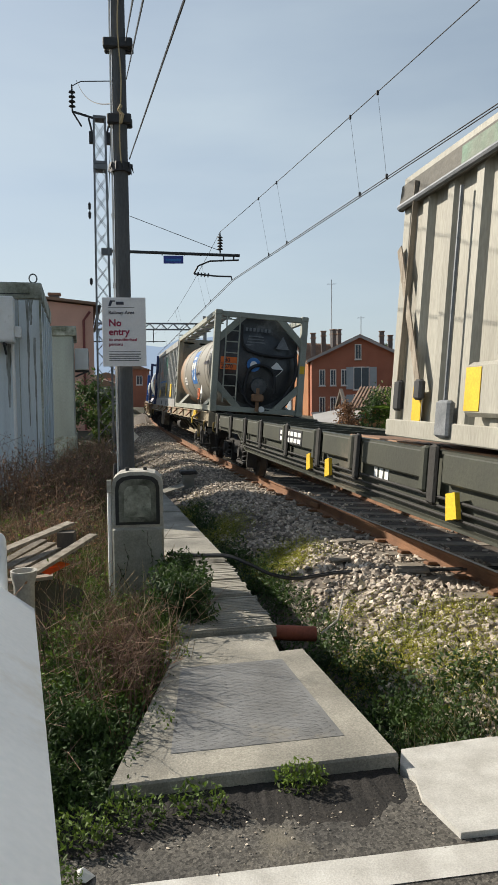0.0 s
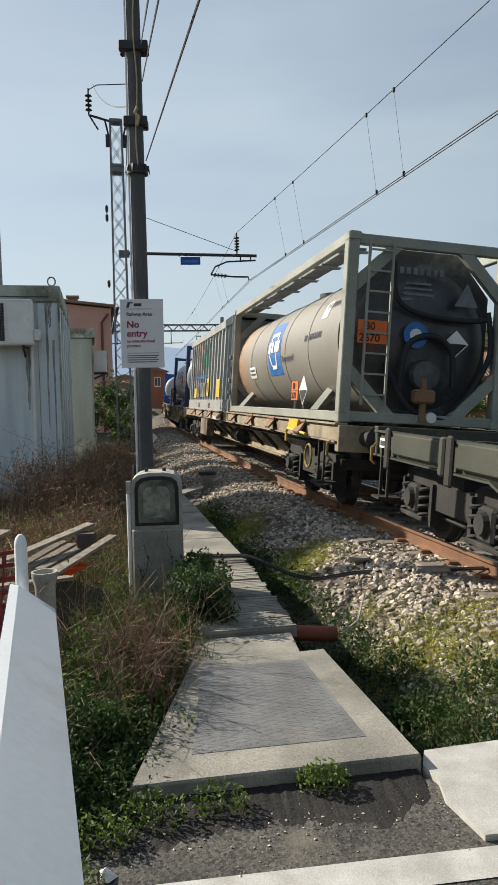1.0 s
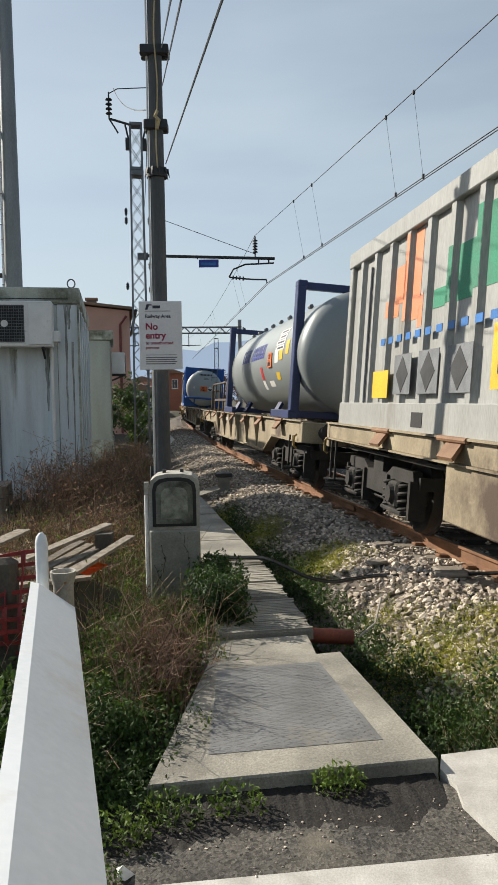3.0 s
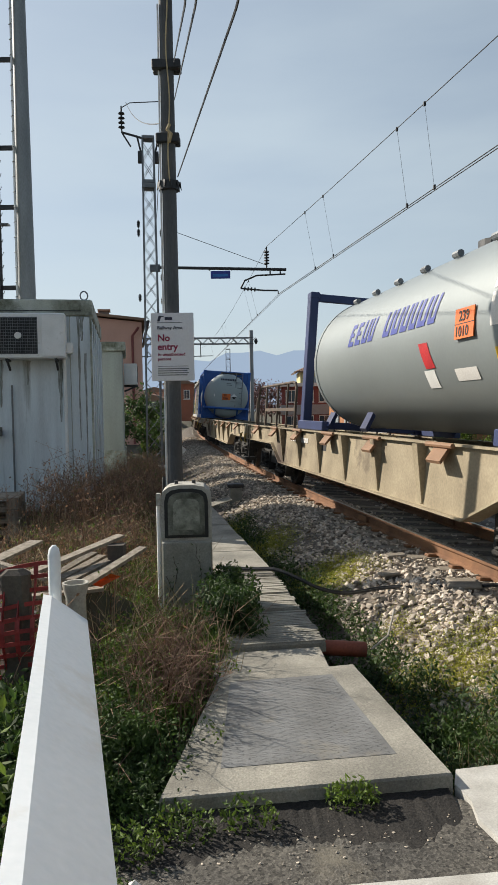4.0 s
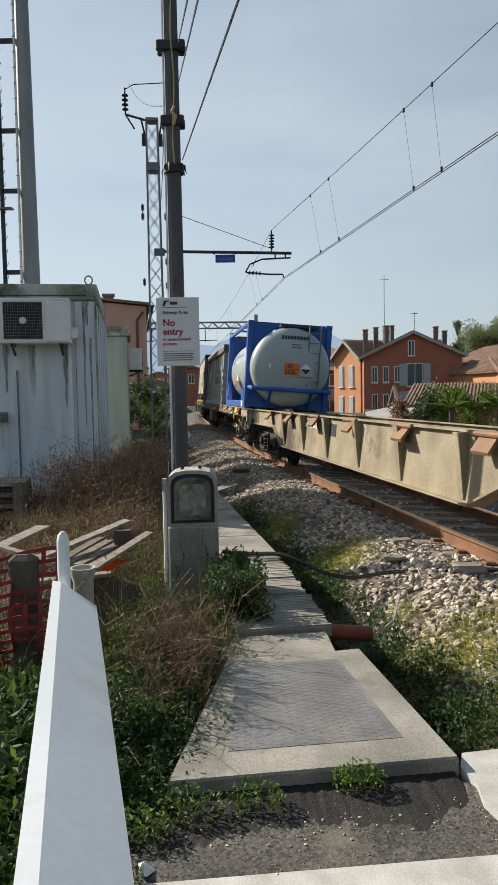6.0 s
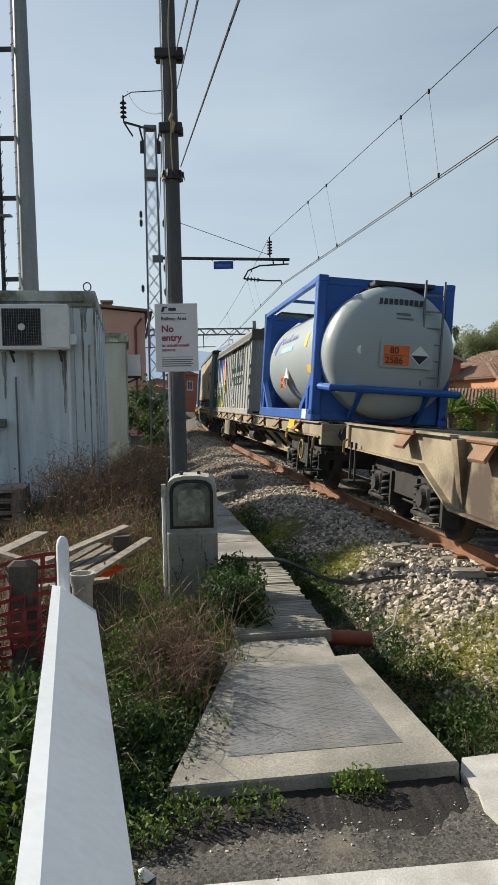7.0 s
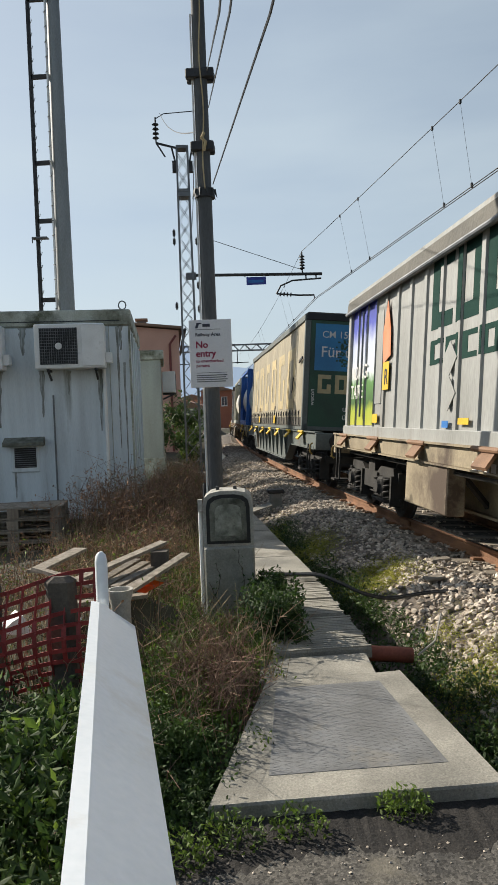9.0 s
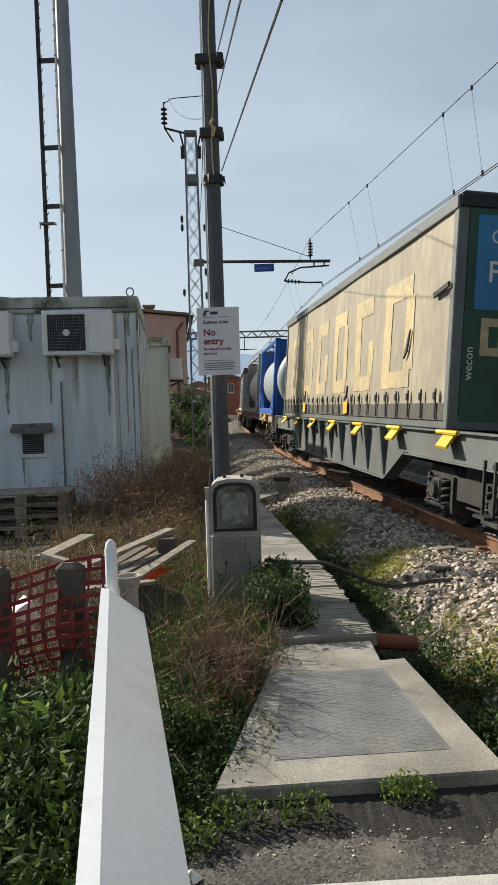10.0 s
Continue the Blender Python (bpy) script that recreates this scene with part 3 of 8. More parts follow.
# stones of the ballast
def stone(r, rnd):
    """A broken stone: an uneven hull of 8 corners cut twice."""
    bm = bmesh.new()
    for _ in range(11):
        d = Vector((rnd.gauss(0, 1), rnd.gauss(0, 1), rnd.gauss(0, 1))).normalized()
        bm.verts.new((d.x * r * rnd.uniform(0.8, 1.2), d.y * r * rnd.uniform(0.7, 1.0), d.z * r * rnd.uniform(0.5, 0.8)))
    bmesh.ops.convex_hull(bm, input=bm.verts)
    bm.verts.index_update()
    keep = [v for v in bm.verts if v.link_faces]
    idx = {v: i for i, v in enumerate(keep)}
    vs, fs = [tuple(v.co) for v in keep], [tuple(idx[v] for v in f.verts) for f in bm.faces]
    bm.free()
    return np.array(vs), fs


rnd = random.Random(5)
kinds = [stone(1.0, rnd) for _ in range(14)]
sh = Shape()


def bed_z(d):
    return float(np.interp(d, BED_D, BED_Z)) + 0.02


for i in range(40000):
    s = 3.4 + 46 * rnd.random() ** 1.7
    d = rnd.uniform(-2.45, -0.1) if rnd.random() < 0.93 else rnd.uniform(0, 2.4)
    if abs(d) < 1.3 and abs((s - 2.0 + 0.31) % 0.62 - 0.31) < 0.13 and rnd.random() < 0.9:
        continue
    x, y = track(s, d)
    if y < 3.25:
        continue
    patch = math.sin(1.7 * x + 0.9 * y) * math.sin(1.1 * y - 0.6)
    if d < -1.75 and patch > 0.55 and rnd.random() < 0.75:
        continue
    v, f = kinds[i % 14]
    r = rnd.uniform(0.018, 0.042) if rnd.random() < 0.8 else rnd.uniform(0.035, 0.055)
    m = np.array(Euler((rnd.uniform(-0.6, 0.6), rnd.uniform(-0.6, 0.6), rnd.uniform(0, 6.3))).to_matrix())
    sh.add(((v * r) @ m.T + (x, y, bed_z(d) + rnd.uniform(-0.01, 0.03))).tolist(), f)
part("loose_stones", sh, M["ballast"], ballast)
bpy.data.objects["loose_stones"]["kind"] = "stuff"
stone_meshes = []
for v, f in kinds[:8]:
    stone_meshes.append(Shape().add(v.tolist(), f).mesh("stone", M["ballast_one"]))
for i in range(280):
    d = rnd.uniform(-2.35, -1.3)
    s = rnd.uniform(4.2, 9.0)
    x, y = track(s, d)
    r = rnd.uniform(0.03, 0.058)
    ob = part("stone", stone_meshes[i % 8], None, ballast)
    ob.matrix_basis = pose(x, y, bed_z(d) + 0.025, rnd.uniform(-25, 25), rnd.uniform(-25, 25), rnd.uniform(0, 360)) @ Matrix.Diagonal((r, r, r, 1))
# flat paving stones lying on the ballast
for s, d, w, g in ((7.9, -1.75, 0.11, 20), (7.2, -1.25, 0.16, -12), (8.7, -1.35, 0.12, 8)):
    x, y = track(s, d)
    tagged(part("stone_slab", Shape().box(-w, w, -w * 0.55, w * 0.55, 0, 0.035, 0.012), M["sleeper"], at=pose(x, y, bed_z(d) + 0.04, 3, -2, g)),
           "flat pale stone slab lying on the ballast", "stone slab", "stone slabs on the ballast")


# loose grit on the asphalt
grit_rnd = random.Random(12)
sh = Shape()
for i in range(420):
    x = grit_rnd.uniform(-0.55, 1.15)
    y = 2.9 + 0.13 * x - abs(grit_rnd.gauss(0, 0.22)) - 0.03
    v, f = stone(grit_rnd.uniform(0.003, 0.008), grit_rnd)
    sh.add([(x + a, y + b, -0.073 + c) for a, b, c in v], f)
tagged(part("grit", sh, M["ballast"]), "loose grit and small stones on the asphalt", "grit", kind="stuff")
v, f = kinds[3]
tagged(part("white_stone", Shape().add((v * 0.036).tolist(), f), M["white"], at=pose(-0.38, 2.36, -0.055, 10, 20, 40)), "small white broken stone on the asphalt", "stone")
# path of concrete slabs beside the track
path = thing("slab_path", "path of pale weathered concrete cover slabs", "path", kind="structure")


def slab(corners, z=0.0, thick=0.085, m="slab", label=""):
    n = len(corners)
    cx, cy = sum(c[0] for c in corners) / n, sum(c[1] for c in corners) / n
    inner = [(cx + (x - cx) * (1 - 0.012 / max(0.1, abs(x - cx) + abs(y - cy))), cy + (y - cy) * (1 - 0.012 / max(0.1, abs(x - cx) + abs(y - cy)))) for x, y in corners]
    p = [(x, y, z - thick) for x, y in corners] + [(x, y, z - 0.01) for x, y in corners] + [(x, y, z) for x, y in inner]
    f = [tuple(range(n - 1, -1, -1)), tuple(range(2 * n, 3 * n))]
    for k in range(2):
        f += [(k * n + i, k * n + (i + 1) % n, (k + 1) * n + (i + 1) % n, (k + 1) * n + i) for i in range(n)]
    return part("slab", Shape().add(p, f), M[m], path, label)


first = slab([(-0.36, 2.81), (0.86, 2.97), (0.64, 4.3), (0.5, 4.27), (-0.16, 4.16)], 0.0, 0.09, label="large front slab with a ribbed tread plate")
# soil along the slab's front; its wide dark sheet paints a shadow on asphalt
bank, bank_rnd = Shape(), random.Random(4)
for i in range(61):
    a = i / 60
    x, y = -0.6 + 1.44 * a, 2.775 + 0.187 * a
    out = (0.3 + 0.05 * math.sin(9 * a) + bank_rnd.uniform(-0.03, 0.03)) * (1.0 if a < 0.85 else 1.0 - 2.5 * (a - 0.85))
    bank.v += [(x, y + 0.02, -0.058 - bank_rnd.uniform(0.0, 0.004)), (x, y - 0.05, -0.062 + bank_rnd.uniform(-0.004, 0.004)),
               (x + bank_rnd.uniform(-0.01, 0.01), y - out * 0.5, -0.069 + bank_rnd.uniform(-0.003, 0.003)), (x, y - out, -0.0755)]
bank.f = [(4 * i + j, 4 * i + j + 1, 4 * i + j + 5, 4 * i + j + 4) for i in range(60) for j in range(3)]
tagged(part("soil_bank", bank, M["soil_shadow"]), "soil and painted shadow along the front of the concrete slab", "soil", kind="structure")
# tread plate: fine raised ribs in a frame
plate = Shape().prism([(-0.12, 3.05), (0.66, 3.15), (0.49, 4.13), (-0.1, 4.04)], "z", -0.002, 0.002)
for i in range(46):
    a = i / 46
    y0, y1 = 3.06 + a * 0.96, 3.16 + a * 0.95
    for k in range(14):
        u0, u1 = k / 14, (k + 0.75) / 14
        xa, xb = -0.11 + 0.01 * a, 0.65 - 0.165 * a
        p, q = (xa + (xb - xa) * u0, y0 + (y1 - y0) * u0), (xa + (xb - xa) * u1, y0 + (y1 - y0) * u1)
        d = 0.008 if (i + k) % 2 else -0.008
        plate.bar((p[0], p[1] - d, 0.002), (q[0], q[1] + d, 0.002), 0.006, 0.0014)
part("tread_plate", plate, M["tread"], path, "grey ribbed tread plate")
slab([(-0.2, 4.18), (0.5, 4.29), (0.48, 4.66), (-0.2, 4.56)], -0.012)
edge = lambda y: 0.53 - (y - 4.7) * 0.13
y = 4.69
rnd = random.Random(8)
while y < 6.8:
    w = min(rnd.uniform(0.36, 0.5), 6.86 - y)
    z, skew = 0.004 + rnd.uniform(-0.012, 0.012), rnd.uniform(-0.015, 0.015)
    ob = slab([(edge(y) - 0.63, y - 0.08), (edge(y) + skew, y), (edge(y + w) + skew, y + w), (edge(y + w) - 0.65, y + w - 0.08)], z, 0.07)
    # cast ribs across the slab, broken off unevenly at the ends
    ribs, v = Shape(), y + 0.02
    while v < y + w - 0.015:
        e = edge(v) + skew + rnd.uniform(-0.03, 0.012)
        ribs.bar((e - 0.62 + rnd.uniform(0, 0.03), v - 0.08 + rnd.uniform(-0.004, 0.004), z + 0.002), (e, v, z + 0.002 + rnd.uniform(-0.002, 0.003)), rnd.uniform(0.026, 0.036), 0.009)
        v += rnd.uniform(0.036, 0.046)
    part("ribs", ribs, M["slab"], ob, "rough cast ribs")
    y += w + 0.012
for y0, y1 in ((6.93, 7.85), (7.88, 8.8), (8.83, 9.75), (9.78, 10.7), (10.73, 11.6), (11.65, 12.6)):
    e0, e1 = 0.235 - (y0 - 7.0) * 0.165, 0.235 - (y1 - 7.0) * 0.165
    slab([(e0 - 0.52, y0 - 0.06), (e0, y0), (e1, y1), (e1 - 0.52, y1 - 0.06)], rnd.uniform(-0.01, 0.012), 0.09)


# beside the track
def cable_cabinet():
    t = thing("cable_cabinet", "weathered concrete cable cabinet with a rounded top", "cable cabinet", pose(-0.47, 5.82, -0.1, 0, 0, 3))
    part("pedestal", Shape().box(-0.2, 0.2, -0.17, 0.17, 0, 0.62, 0.015), M["cabinet"], t, "grey concrete pedestal")
    arch = [(-0.2, 0.62), (0.2, 0.62), (0.2, 0.95), (0.185, 1.01), (0.14, 1.045), (0.06, 1.06), (-0.06, 1.06), (-0.14, 1.045), (-0.185, 1.01), (-0.2, 0.95)]
    part("hood", Shape().prism(arch, "y", -0.14, 0.17), M["cabinet_edge"], t, "pale rounded concrete hood")
    small = [(u * 0.86, 0.645 + (v - 0.62) * 0.88) for u, v in arch]
    part("seal", Shape().prism(small, "y", -0.155, -0.135), M["seal"], t, "black door seal")
    door = [(u * 0.72, 0.67 + (v - 0.62) * 0.76) for u, v in arch]
    part("door", Shape().prism(door, "y", -0.172, -0.15), M["cabinet_door"], t, "dark grey-green mossy door")
    inset = [(u * 0.52, 0.71 + (v - 0.62) * 0.56) for u, v in arch]
    part("door_panel", Shape().prism(inset, "y", -0.176, -0.17), M["door_panel"], t, "pale lichen-blotched door panel")
    for x in (-0.08, 0.06):
        part("lifting_eye", Shape().tube([(x, 0, 1.05), (x, 0, 1.085)], 0.015), M["dark_steel"], t)
    part("conduit", Shape().tube([(-0.22, -0.1, 0.0), (-0.22, -0.1, 0.95)], 0.018), M["white"], t, "white plastic conduit")
    part("strap", Shape().box(-0.235, -0.2, -0.16, -0.12, 0.9, 1.0), M["cabinet_edge"], t)
    return t


cable_cabinet()
# ivy tendrils climbing the pedestal
vine_rnd, vine, vine_leaves = random.Random(14), Shape(), []
for x, top in ((-0.62, 0.42), (-0.5, 0.3), (-0.36, 0.5), (-0.3, 0.36), (-0.55, 0.22)):
    pts, px, z = [], x, -0.1
    while z < top:
        pts.append((px, 5.642 + vine_rnd.uniform(-0.004, 0.002), z))
        vine_leaves.append(Vector((px + vine_rnd.uniform(-0.03, 0.03), 5.63, z)))
        px += vine_rnd.uniform(-0.035, 0.04)
        z += 0.05
    vine.tube(pts, 0.004, 4, False, 0.002)
tagged(part("ivy_tendrils", vine, M["bark"]), "thin brown ivy tendrils on the cabinet", "ivy", kind="stuff")


def utility_pole():
    t = thing("utility_pole", "tall dark grey utility pole with clamps and cables", "pole", pose(-0.85, 8.85, -0.12))
    part("shaft", Shape().lathe([(0, 0.095), (3, 0.09), (6, 0.082), (9.2, 0.074)], "z", seg=14), M["pole"], t, smooth=True)
    for z, w in ((5.78, 0.17), (4.92, 0.14), (6.9, 0.16)):
        part("clamp", Shape().box(-w, w, -0.11, -0.02, z - 0.055, z + 0.055, 0.01).box(-w, w, 0.03, 0.11, z - 0.05, z + 0.05, 0.01), M["dark_steel"], t)
    part("spike_band", Shape().tube([(0, 0, 4.32), (0, 0, 4.42)], 0.125, 14), M["dark_steel"], t, "anti-climb band with points")
    for k in range(10):
        a = 2 * math.pi * k / 10
        part("spike", Shape().tube([(0.12 * math.cos(a), 0.12 * math.sin(a), 4.42), (0.15 * math.cos(a), 0.15 * math.sin(a), 4.32)], 0.02, 4, taper=0.002), M["dark_steel"], t)
    cable = [(0.02 + 0.015 * math.sin(z * 5), -0.115, z) for z in np.arange(4.4, 7.4, 0.1)]
    part("cable", Shape().tube(cable, 0.009, 6), M["straw"], t, "tied pale cable")
    part("conduit", Shape().tube([(-0.105, -0.03, 0.1), (-0.1, -0.03, 3.0), (-0.092, -0.03, 6.5)], 0.012, 6), M["white"], t, "white conduit")
    part("knot", Shape().tube([(0.02, -0.12, 4.85), (0.05, -0.13, 4.95), (0.0, -0.13, 5.0), (0.03, -0.12, 5.06)], 0.02, 6), M["straw"], t)
    # coiled cable at its foot
    ring = [(-0.14, 0.02 + 0.05 * math.sin(a), 0.45 + 0.4 * math.cos(a)) for a in np.linspace(0, 6.28, 24)]
    part("cable_coil", Shape().tube(ring, 0.022, 6), M["black"], t, "coil of black cable")
    return t


utility_pole()


def warning_sign():
    t = thing("warning_sign", "white railway sign forbidding entry on a pole", "sign", pose(-0.835, 8.72, 2.31, 0, 0, 2))
    part("panel", Shape().box(-0.255, 0.255, -0.012, 0.0, -0.4, 0.41, 0.004), M["sign"], t, "white sheet panel")
    face = lambda x, z: pose(x, -0.0145, z, 90, 0, 0)
    words("text", "Railway Area", 0.057, M["sign_dark"], t, face(-0.18, 0.215), 0.001)
    words("text", "No", 0.112, M["sign_red"], t, face(-0.18, 0.075), 0.003)
    words("text", "entry", 0.112, M["sign_red"], t, face(-0.18, -0.03), 0.003)
    words("text", "to unauthorised", 0.051, M["sign_red"], t, face(-0.18, -0.1), 0.001)
    words("text", "persons", 0.051, M["sign_red"], t, face(-0.18, -0.155), 0.001)
    part("rule", Shape().box(-0.18, 0.19, -0.0145, -0.012, -0.228, -0.223), M["sign_dark"], t)
    for k in range(4):
        part("fine_print", Shape().box(-0.18, 0.19 - 0.02 * (k % 2), -0.0145, -0.012, -0.262 - 0.025 * k, -0.25 - 0.025 * k), M["galv"], t)
    part("emblem", Shape().prism([(-0.18, 0.31), (-0.15, 0.31), (-0.13, 0.36), (-0.1, 0.36), (-0.1, 0.375), (-0.16, 0.375)], "y", -0.0145, -0.012), M["sign_dark"], t)
    part("fine_print", Shape().box(-0.09, 0.0, -0.0145, -0.012, 0.325, 0.36), M["sign_dark"], t)
    part("fine_print", Shape().box(-0.18, 0.12, -0.0145, -0.012, 0.29, 0.297), M["galv"], t)
    for z in (-0.25, 0.28):
        part("bracket", Shape().box(-0.06, 0.06, 0.0, 0.05, z - 0.02, z + 0.02), M["galv"], t)


warning_sign()


def lattice_mast(x, y, top, w0, w1, rz):
    t = thing("catenary_mast", "grey steel lattice catenary mast", "mast", pose(x, y, -0.2, 0, 0, rz))
    half = lambda z: (w0 + (w1 - w0) * z / top) / 2
    for i in (-1, 1):
        for j in (-1, 1):
            part("leg", Shape().bar((i * half(0), j * half(0) * 0.8, 0), (i * half(top), j * half(top) * 0.8, top), 0.055, 0.055), M["galv"], t)
    braces = Shape()
    z, k = 0.1, 1
    while z < top - 0.45:
        h, g = half(z), half(z + 0.5)
        for j in (-1, 1):
            braces.bar((-k * h, j * h * 0.8, z), (k * g, j * g * 0.8, z + 0.5), 0.03, 0.012)
            braces.bar((k * h, j * h * 0.8, z), (-k * g, j * g * 0.8, z + 0.5), 0.03, 0.012)
            braces.bar((j * h, -k * h * 0.8, z), (j * g, k * g * 0.8, z + 0.5), 0.03, 0.012)
        z += 0.5
        k = -k
    b = part("bracing", braces, M["galv"], t)
    for z in (top, top * 0.87):
        h = half(z) + 0.02
        part("cross_plate", Shape().box(-h, h, -h, h, z - 0.05, z + 0.03), M["galv"], t)
    part("foot", Shape().box(-0.4, 0.4, -0.4, 0.4, -0.1, 0.12, 0.03), M["concrete"], t)
    return t


mast = lattice_mast(-2.68, 21.6, 9.75, 0.44, 0.32, 8)
top = Shape().bar((-0.15, 0, 9.75), (-0.75, 0, 9.9), 0.05, 0.05).bar((-0.75, 0, 9.9), (-0.5, 0, 9.5), 0.04, 0.04)
part("top_bracket", top, M["dark_steel"], mast)


def insulator(parent, at, n=4, r=0.07, h=0.45):
    prof = [(0, 0.02)]
    for i in range(n):
        z = h * (0.15 + 0.7 * i / n)
        prof += [(z, 0.025), (z + 0.02, r), (z + 0.05, r * 0.8), (z + 0.055, 0.025)]
    prof += [(h, 0.02)]
    return part("insulator", Shape().lathe(prof, "z", seg=10), M["dark_steel"], parent, "dark ribbed insulator", at=at)


insulator(mast, pose(-0.75, 0, 9.9), 4, 0.1, 0.75)
for k in (-1, 1):
    part("terminal_box", Shape().box(k * 0.24 - 0.06, k * 0.24 + 0.06, -0.1, 0.1, 9.05, 9.35), M["dark_steel"], mast)
    part("side_bracket", Shape().bar((k * 0.2, 0, 9.3), (k * 0.3, 0, 9.75), 0.05, 0.05), M["dark_steel"], mast)
for z, k in ((6.9, -1), (7.15, -1), (6.9, 1), (5.0, -1), (5.6, 1), (4.9, 1)):
    insulator(mast, pose(k * 0.33, 0, z), 3, 0.05, 0.22)
part("sheet_wrap", Shape().box(-0.2, 0.2, -0.2, 0.2, 8.28, 8.42), M["galv"], mast, "pale sheet collar")
wire_pts = lambda a, b, sag=0.0, n=14: [tuple(Vector(a).lerp(Vector(b), i / n) - Vector((0, 0, sag * 4 * (i / n) * (1 - i / n)))) for i in range(n + 1)]
part("jumper", Shape().tube([(-0.75, 0, 10.6), (-0.5, 0.0, 10.75), (0.6, 0, 10.85)], 0.015, 5), M["wire"], mast)

# cantilever arm that carries the contact line
arm = thing("cantilever_arm", "dark steel catenary arm with insulators over the track", "catenary arm", pose(-2.45, 21.6, 0, 0, 0, 0))
part("arm_tube", Shape().tube([(0, 0, 5.8), (3.78, 0, 5.68)], 0.045), M["dark_steel"], arm)
part("stay", Shape().tube([(0.2, 0, 6.95), (3.2, 0, 5.82)], 0.009, 6), M["dark_steel"], arm)
insulator(arm, pose(3.2, 0, 5.75), 5, 0.085, 0.6)
part("drop_bracket", Shape().tube([(3.75, 0, 5.55), (2.9, 0, 5.52), (2.55, 0, 5.38), (2.42, 0, 5.15)], 0.025), M["dark_steel"], arm)
for x in (3.3, 3.6):
    part("bracket_link", Shape().bar((x, 0, 5.53), (x, 0, 5.7), 0.04, 0.04), M["dark_steel"], arm)
part("steady_arm", Shape().tube([(2.42, 0, 5.15), (3.1, 0, 5.08), (3.52, 0, 5.07), (3.54, 0, 4.97)], 0.025), M["dark_steel"], arm)
for k in range(4):
    part("insulator", Shape().tube([(2.52 + 0.1 * k, 0, 5.14 - 0.01 * k), (2.56 + 0.1 * k, 0, 5.135 - 0.01 * k)], 0.06, 10), M["dark_steel"], arm)
part("number_plate", Shape().box(1.54, 2.12, -0.03, -0.01, 5.44, 5.67, 0.005), M["print_blue"], arm, "small blue plate with a pale bar")
part("plate_writing", Shape().box(1.6, 2.05, -0.034, -0.03, 5.5, 5.58), M["logo_blue"], arm)
for x in (1.5, 2.15):
    part("plate_hanger", Shape().bar((x, 0, 5.68), (x, 0, 5.76), 0.03, 0.03), M["dark_steel"], arm)
part("root_bracket", Shape().bar((-0.25, 0, 5.78), (0.05, 0, 5.78), 0.12, 0.2), M["galv"], arm)


def contact_line():
    t = thing("contact_line", "dark overhead contact wire hung from a messenger wire", "overhead wire")
    a, m, b = (1.09, 21.6), (3.37, 9.9), (10.2, -25.0)
    far = (-3.2, 60.0)
    ctop = lambda p, z: (p[0], p[1], z)
    part("contact_wire", Shape().tube([ctop(far, 5.0), ctop(a, 4.97), ctop(m, 4.98), ctop(b, 5.0)], 0.008, 6)
         .tube([ctop((far[0] + 0.05, far[1]), 5.0), ctop((a[0] + 0.06, a[1]), 4.97), ctop((m[0] + 0.09, m[1]), 5.0), ctop((b[0] + 0.1, b[1]), 5.05)], 0.008, 6), M["wire"], t)
    n = 18
    mess = []
    for i in range(n + 1):
        k = i / n
        mess.append((0.75 + (10.2 - 0.75) * k, 21.6 + (-25 - 21.6) * k, 6.36 - 0.25 * 4 * k * (1 - k)))
    for i in range(1, n + 1):
        k = i / n
        mess.insert(0, (0.75 + (-3.4 - 0.75) * k, 21.6 + (60 - 21.6) * k, 6.36 + 0.35 * k - 0.5 * 4 * k * (1 - k)))
    part("messenger_wire", Shape().tube(mess, 0.007, 6), M["wire"], t)
    drops = Shape()
    for k in (0.085, 0.115, 0.2, 0.222, 0.43, 0.46, -0.12, -0.16, -0.4, -0.44, -0.7):
        e = (10.2 - 0.75, -46.6) if k > 0 else (4.15, -38.4)
        x, y = 0.75 + e[0] * k, 21.6 + e[1] * k
        z = 6.36 - abs(k) * (1 - abs(k)) * (1.0 if k > 0 else 2.0) + (0.35 * -k if k < 0 else 0)
        kk = (21.6 - y)
        cx = np.interp(y + 0.25, (-25, 9.9, 21.6, 60), (10.2, 3.37, 1.09, -3.2))
        part("dropper", Shape().tube([(x, y, z), (cx, y + 0.25, 4.98)], 0.0026, 4), M["galv"], t)
        part("dropper_clamp", Shape().box(x - 0.016, x + 0.016, y - 0.025, y + 0.025, z - 0.04, z + 0.02), M["wire"], t)
        part("dropper_clamp", Shape().box(cx - 0.016, cx + 0.016, y + 0.225, y + 0.275, 4.96, 5.03), M["wire"], t)


contact_line()
lines = thing("overhead_cables", "thin dark cables between poles", "cable")
P_TOP = (-0.85, 8.85, 0)
for a, b, w in (((-0.74, 8.8, 4.35), (0.0, 3.49, 3.43), 0.007), ((-0.76, 8.8, 5.26), (-0.19, 3.49, 3.45), 0.006), ((-0.76, 8.8, 5.69), (-0.24, 3.49, 3.45), 0.006)):
    # they pass over the crossing to a pole behind it
    a, b = Vector(a), Vector(b)
    end = a + (b - a) * 3.0
    part("cable", Shape().tube([a, a.lerp(b, 0.5), b, b.lerp(end, 0.5) + Vector((0, 0, 0.7)), end + Vector((0, 0, 3.5))], w, 5), M["wire"], lines)
part("cable", Shape().tube(wire_pts((-0.95, 8.85, 5.0), (-3.3, 21.6, 10.6), 0.2), 0.008, 5), M["wire"], lines)
part("cable", Shape().tube(wire_pts((-0.95, 8.85, 4.9), (-2.5, 21.6, 7.1), 0.25), 0.007, 5), M["wire"], lines)


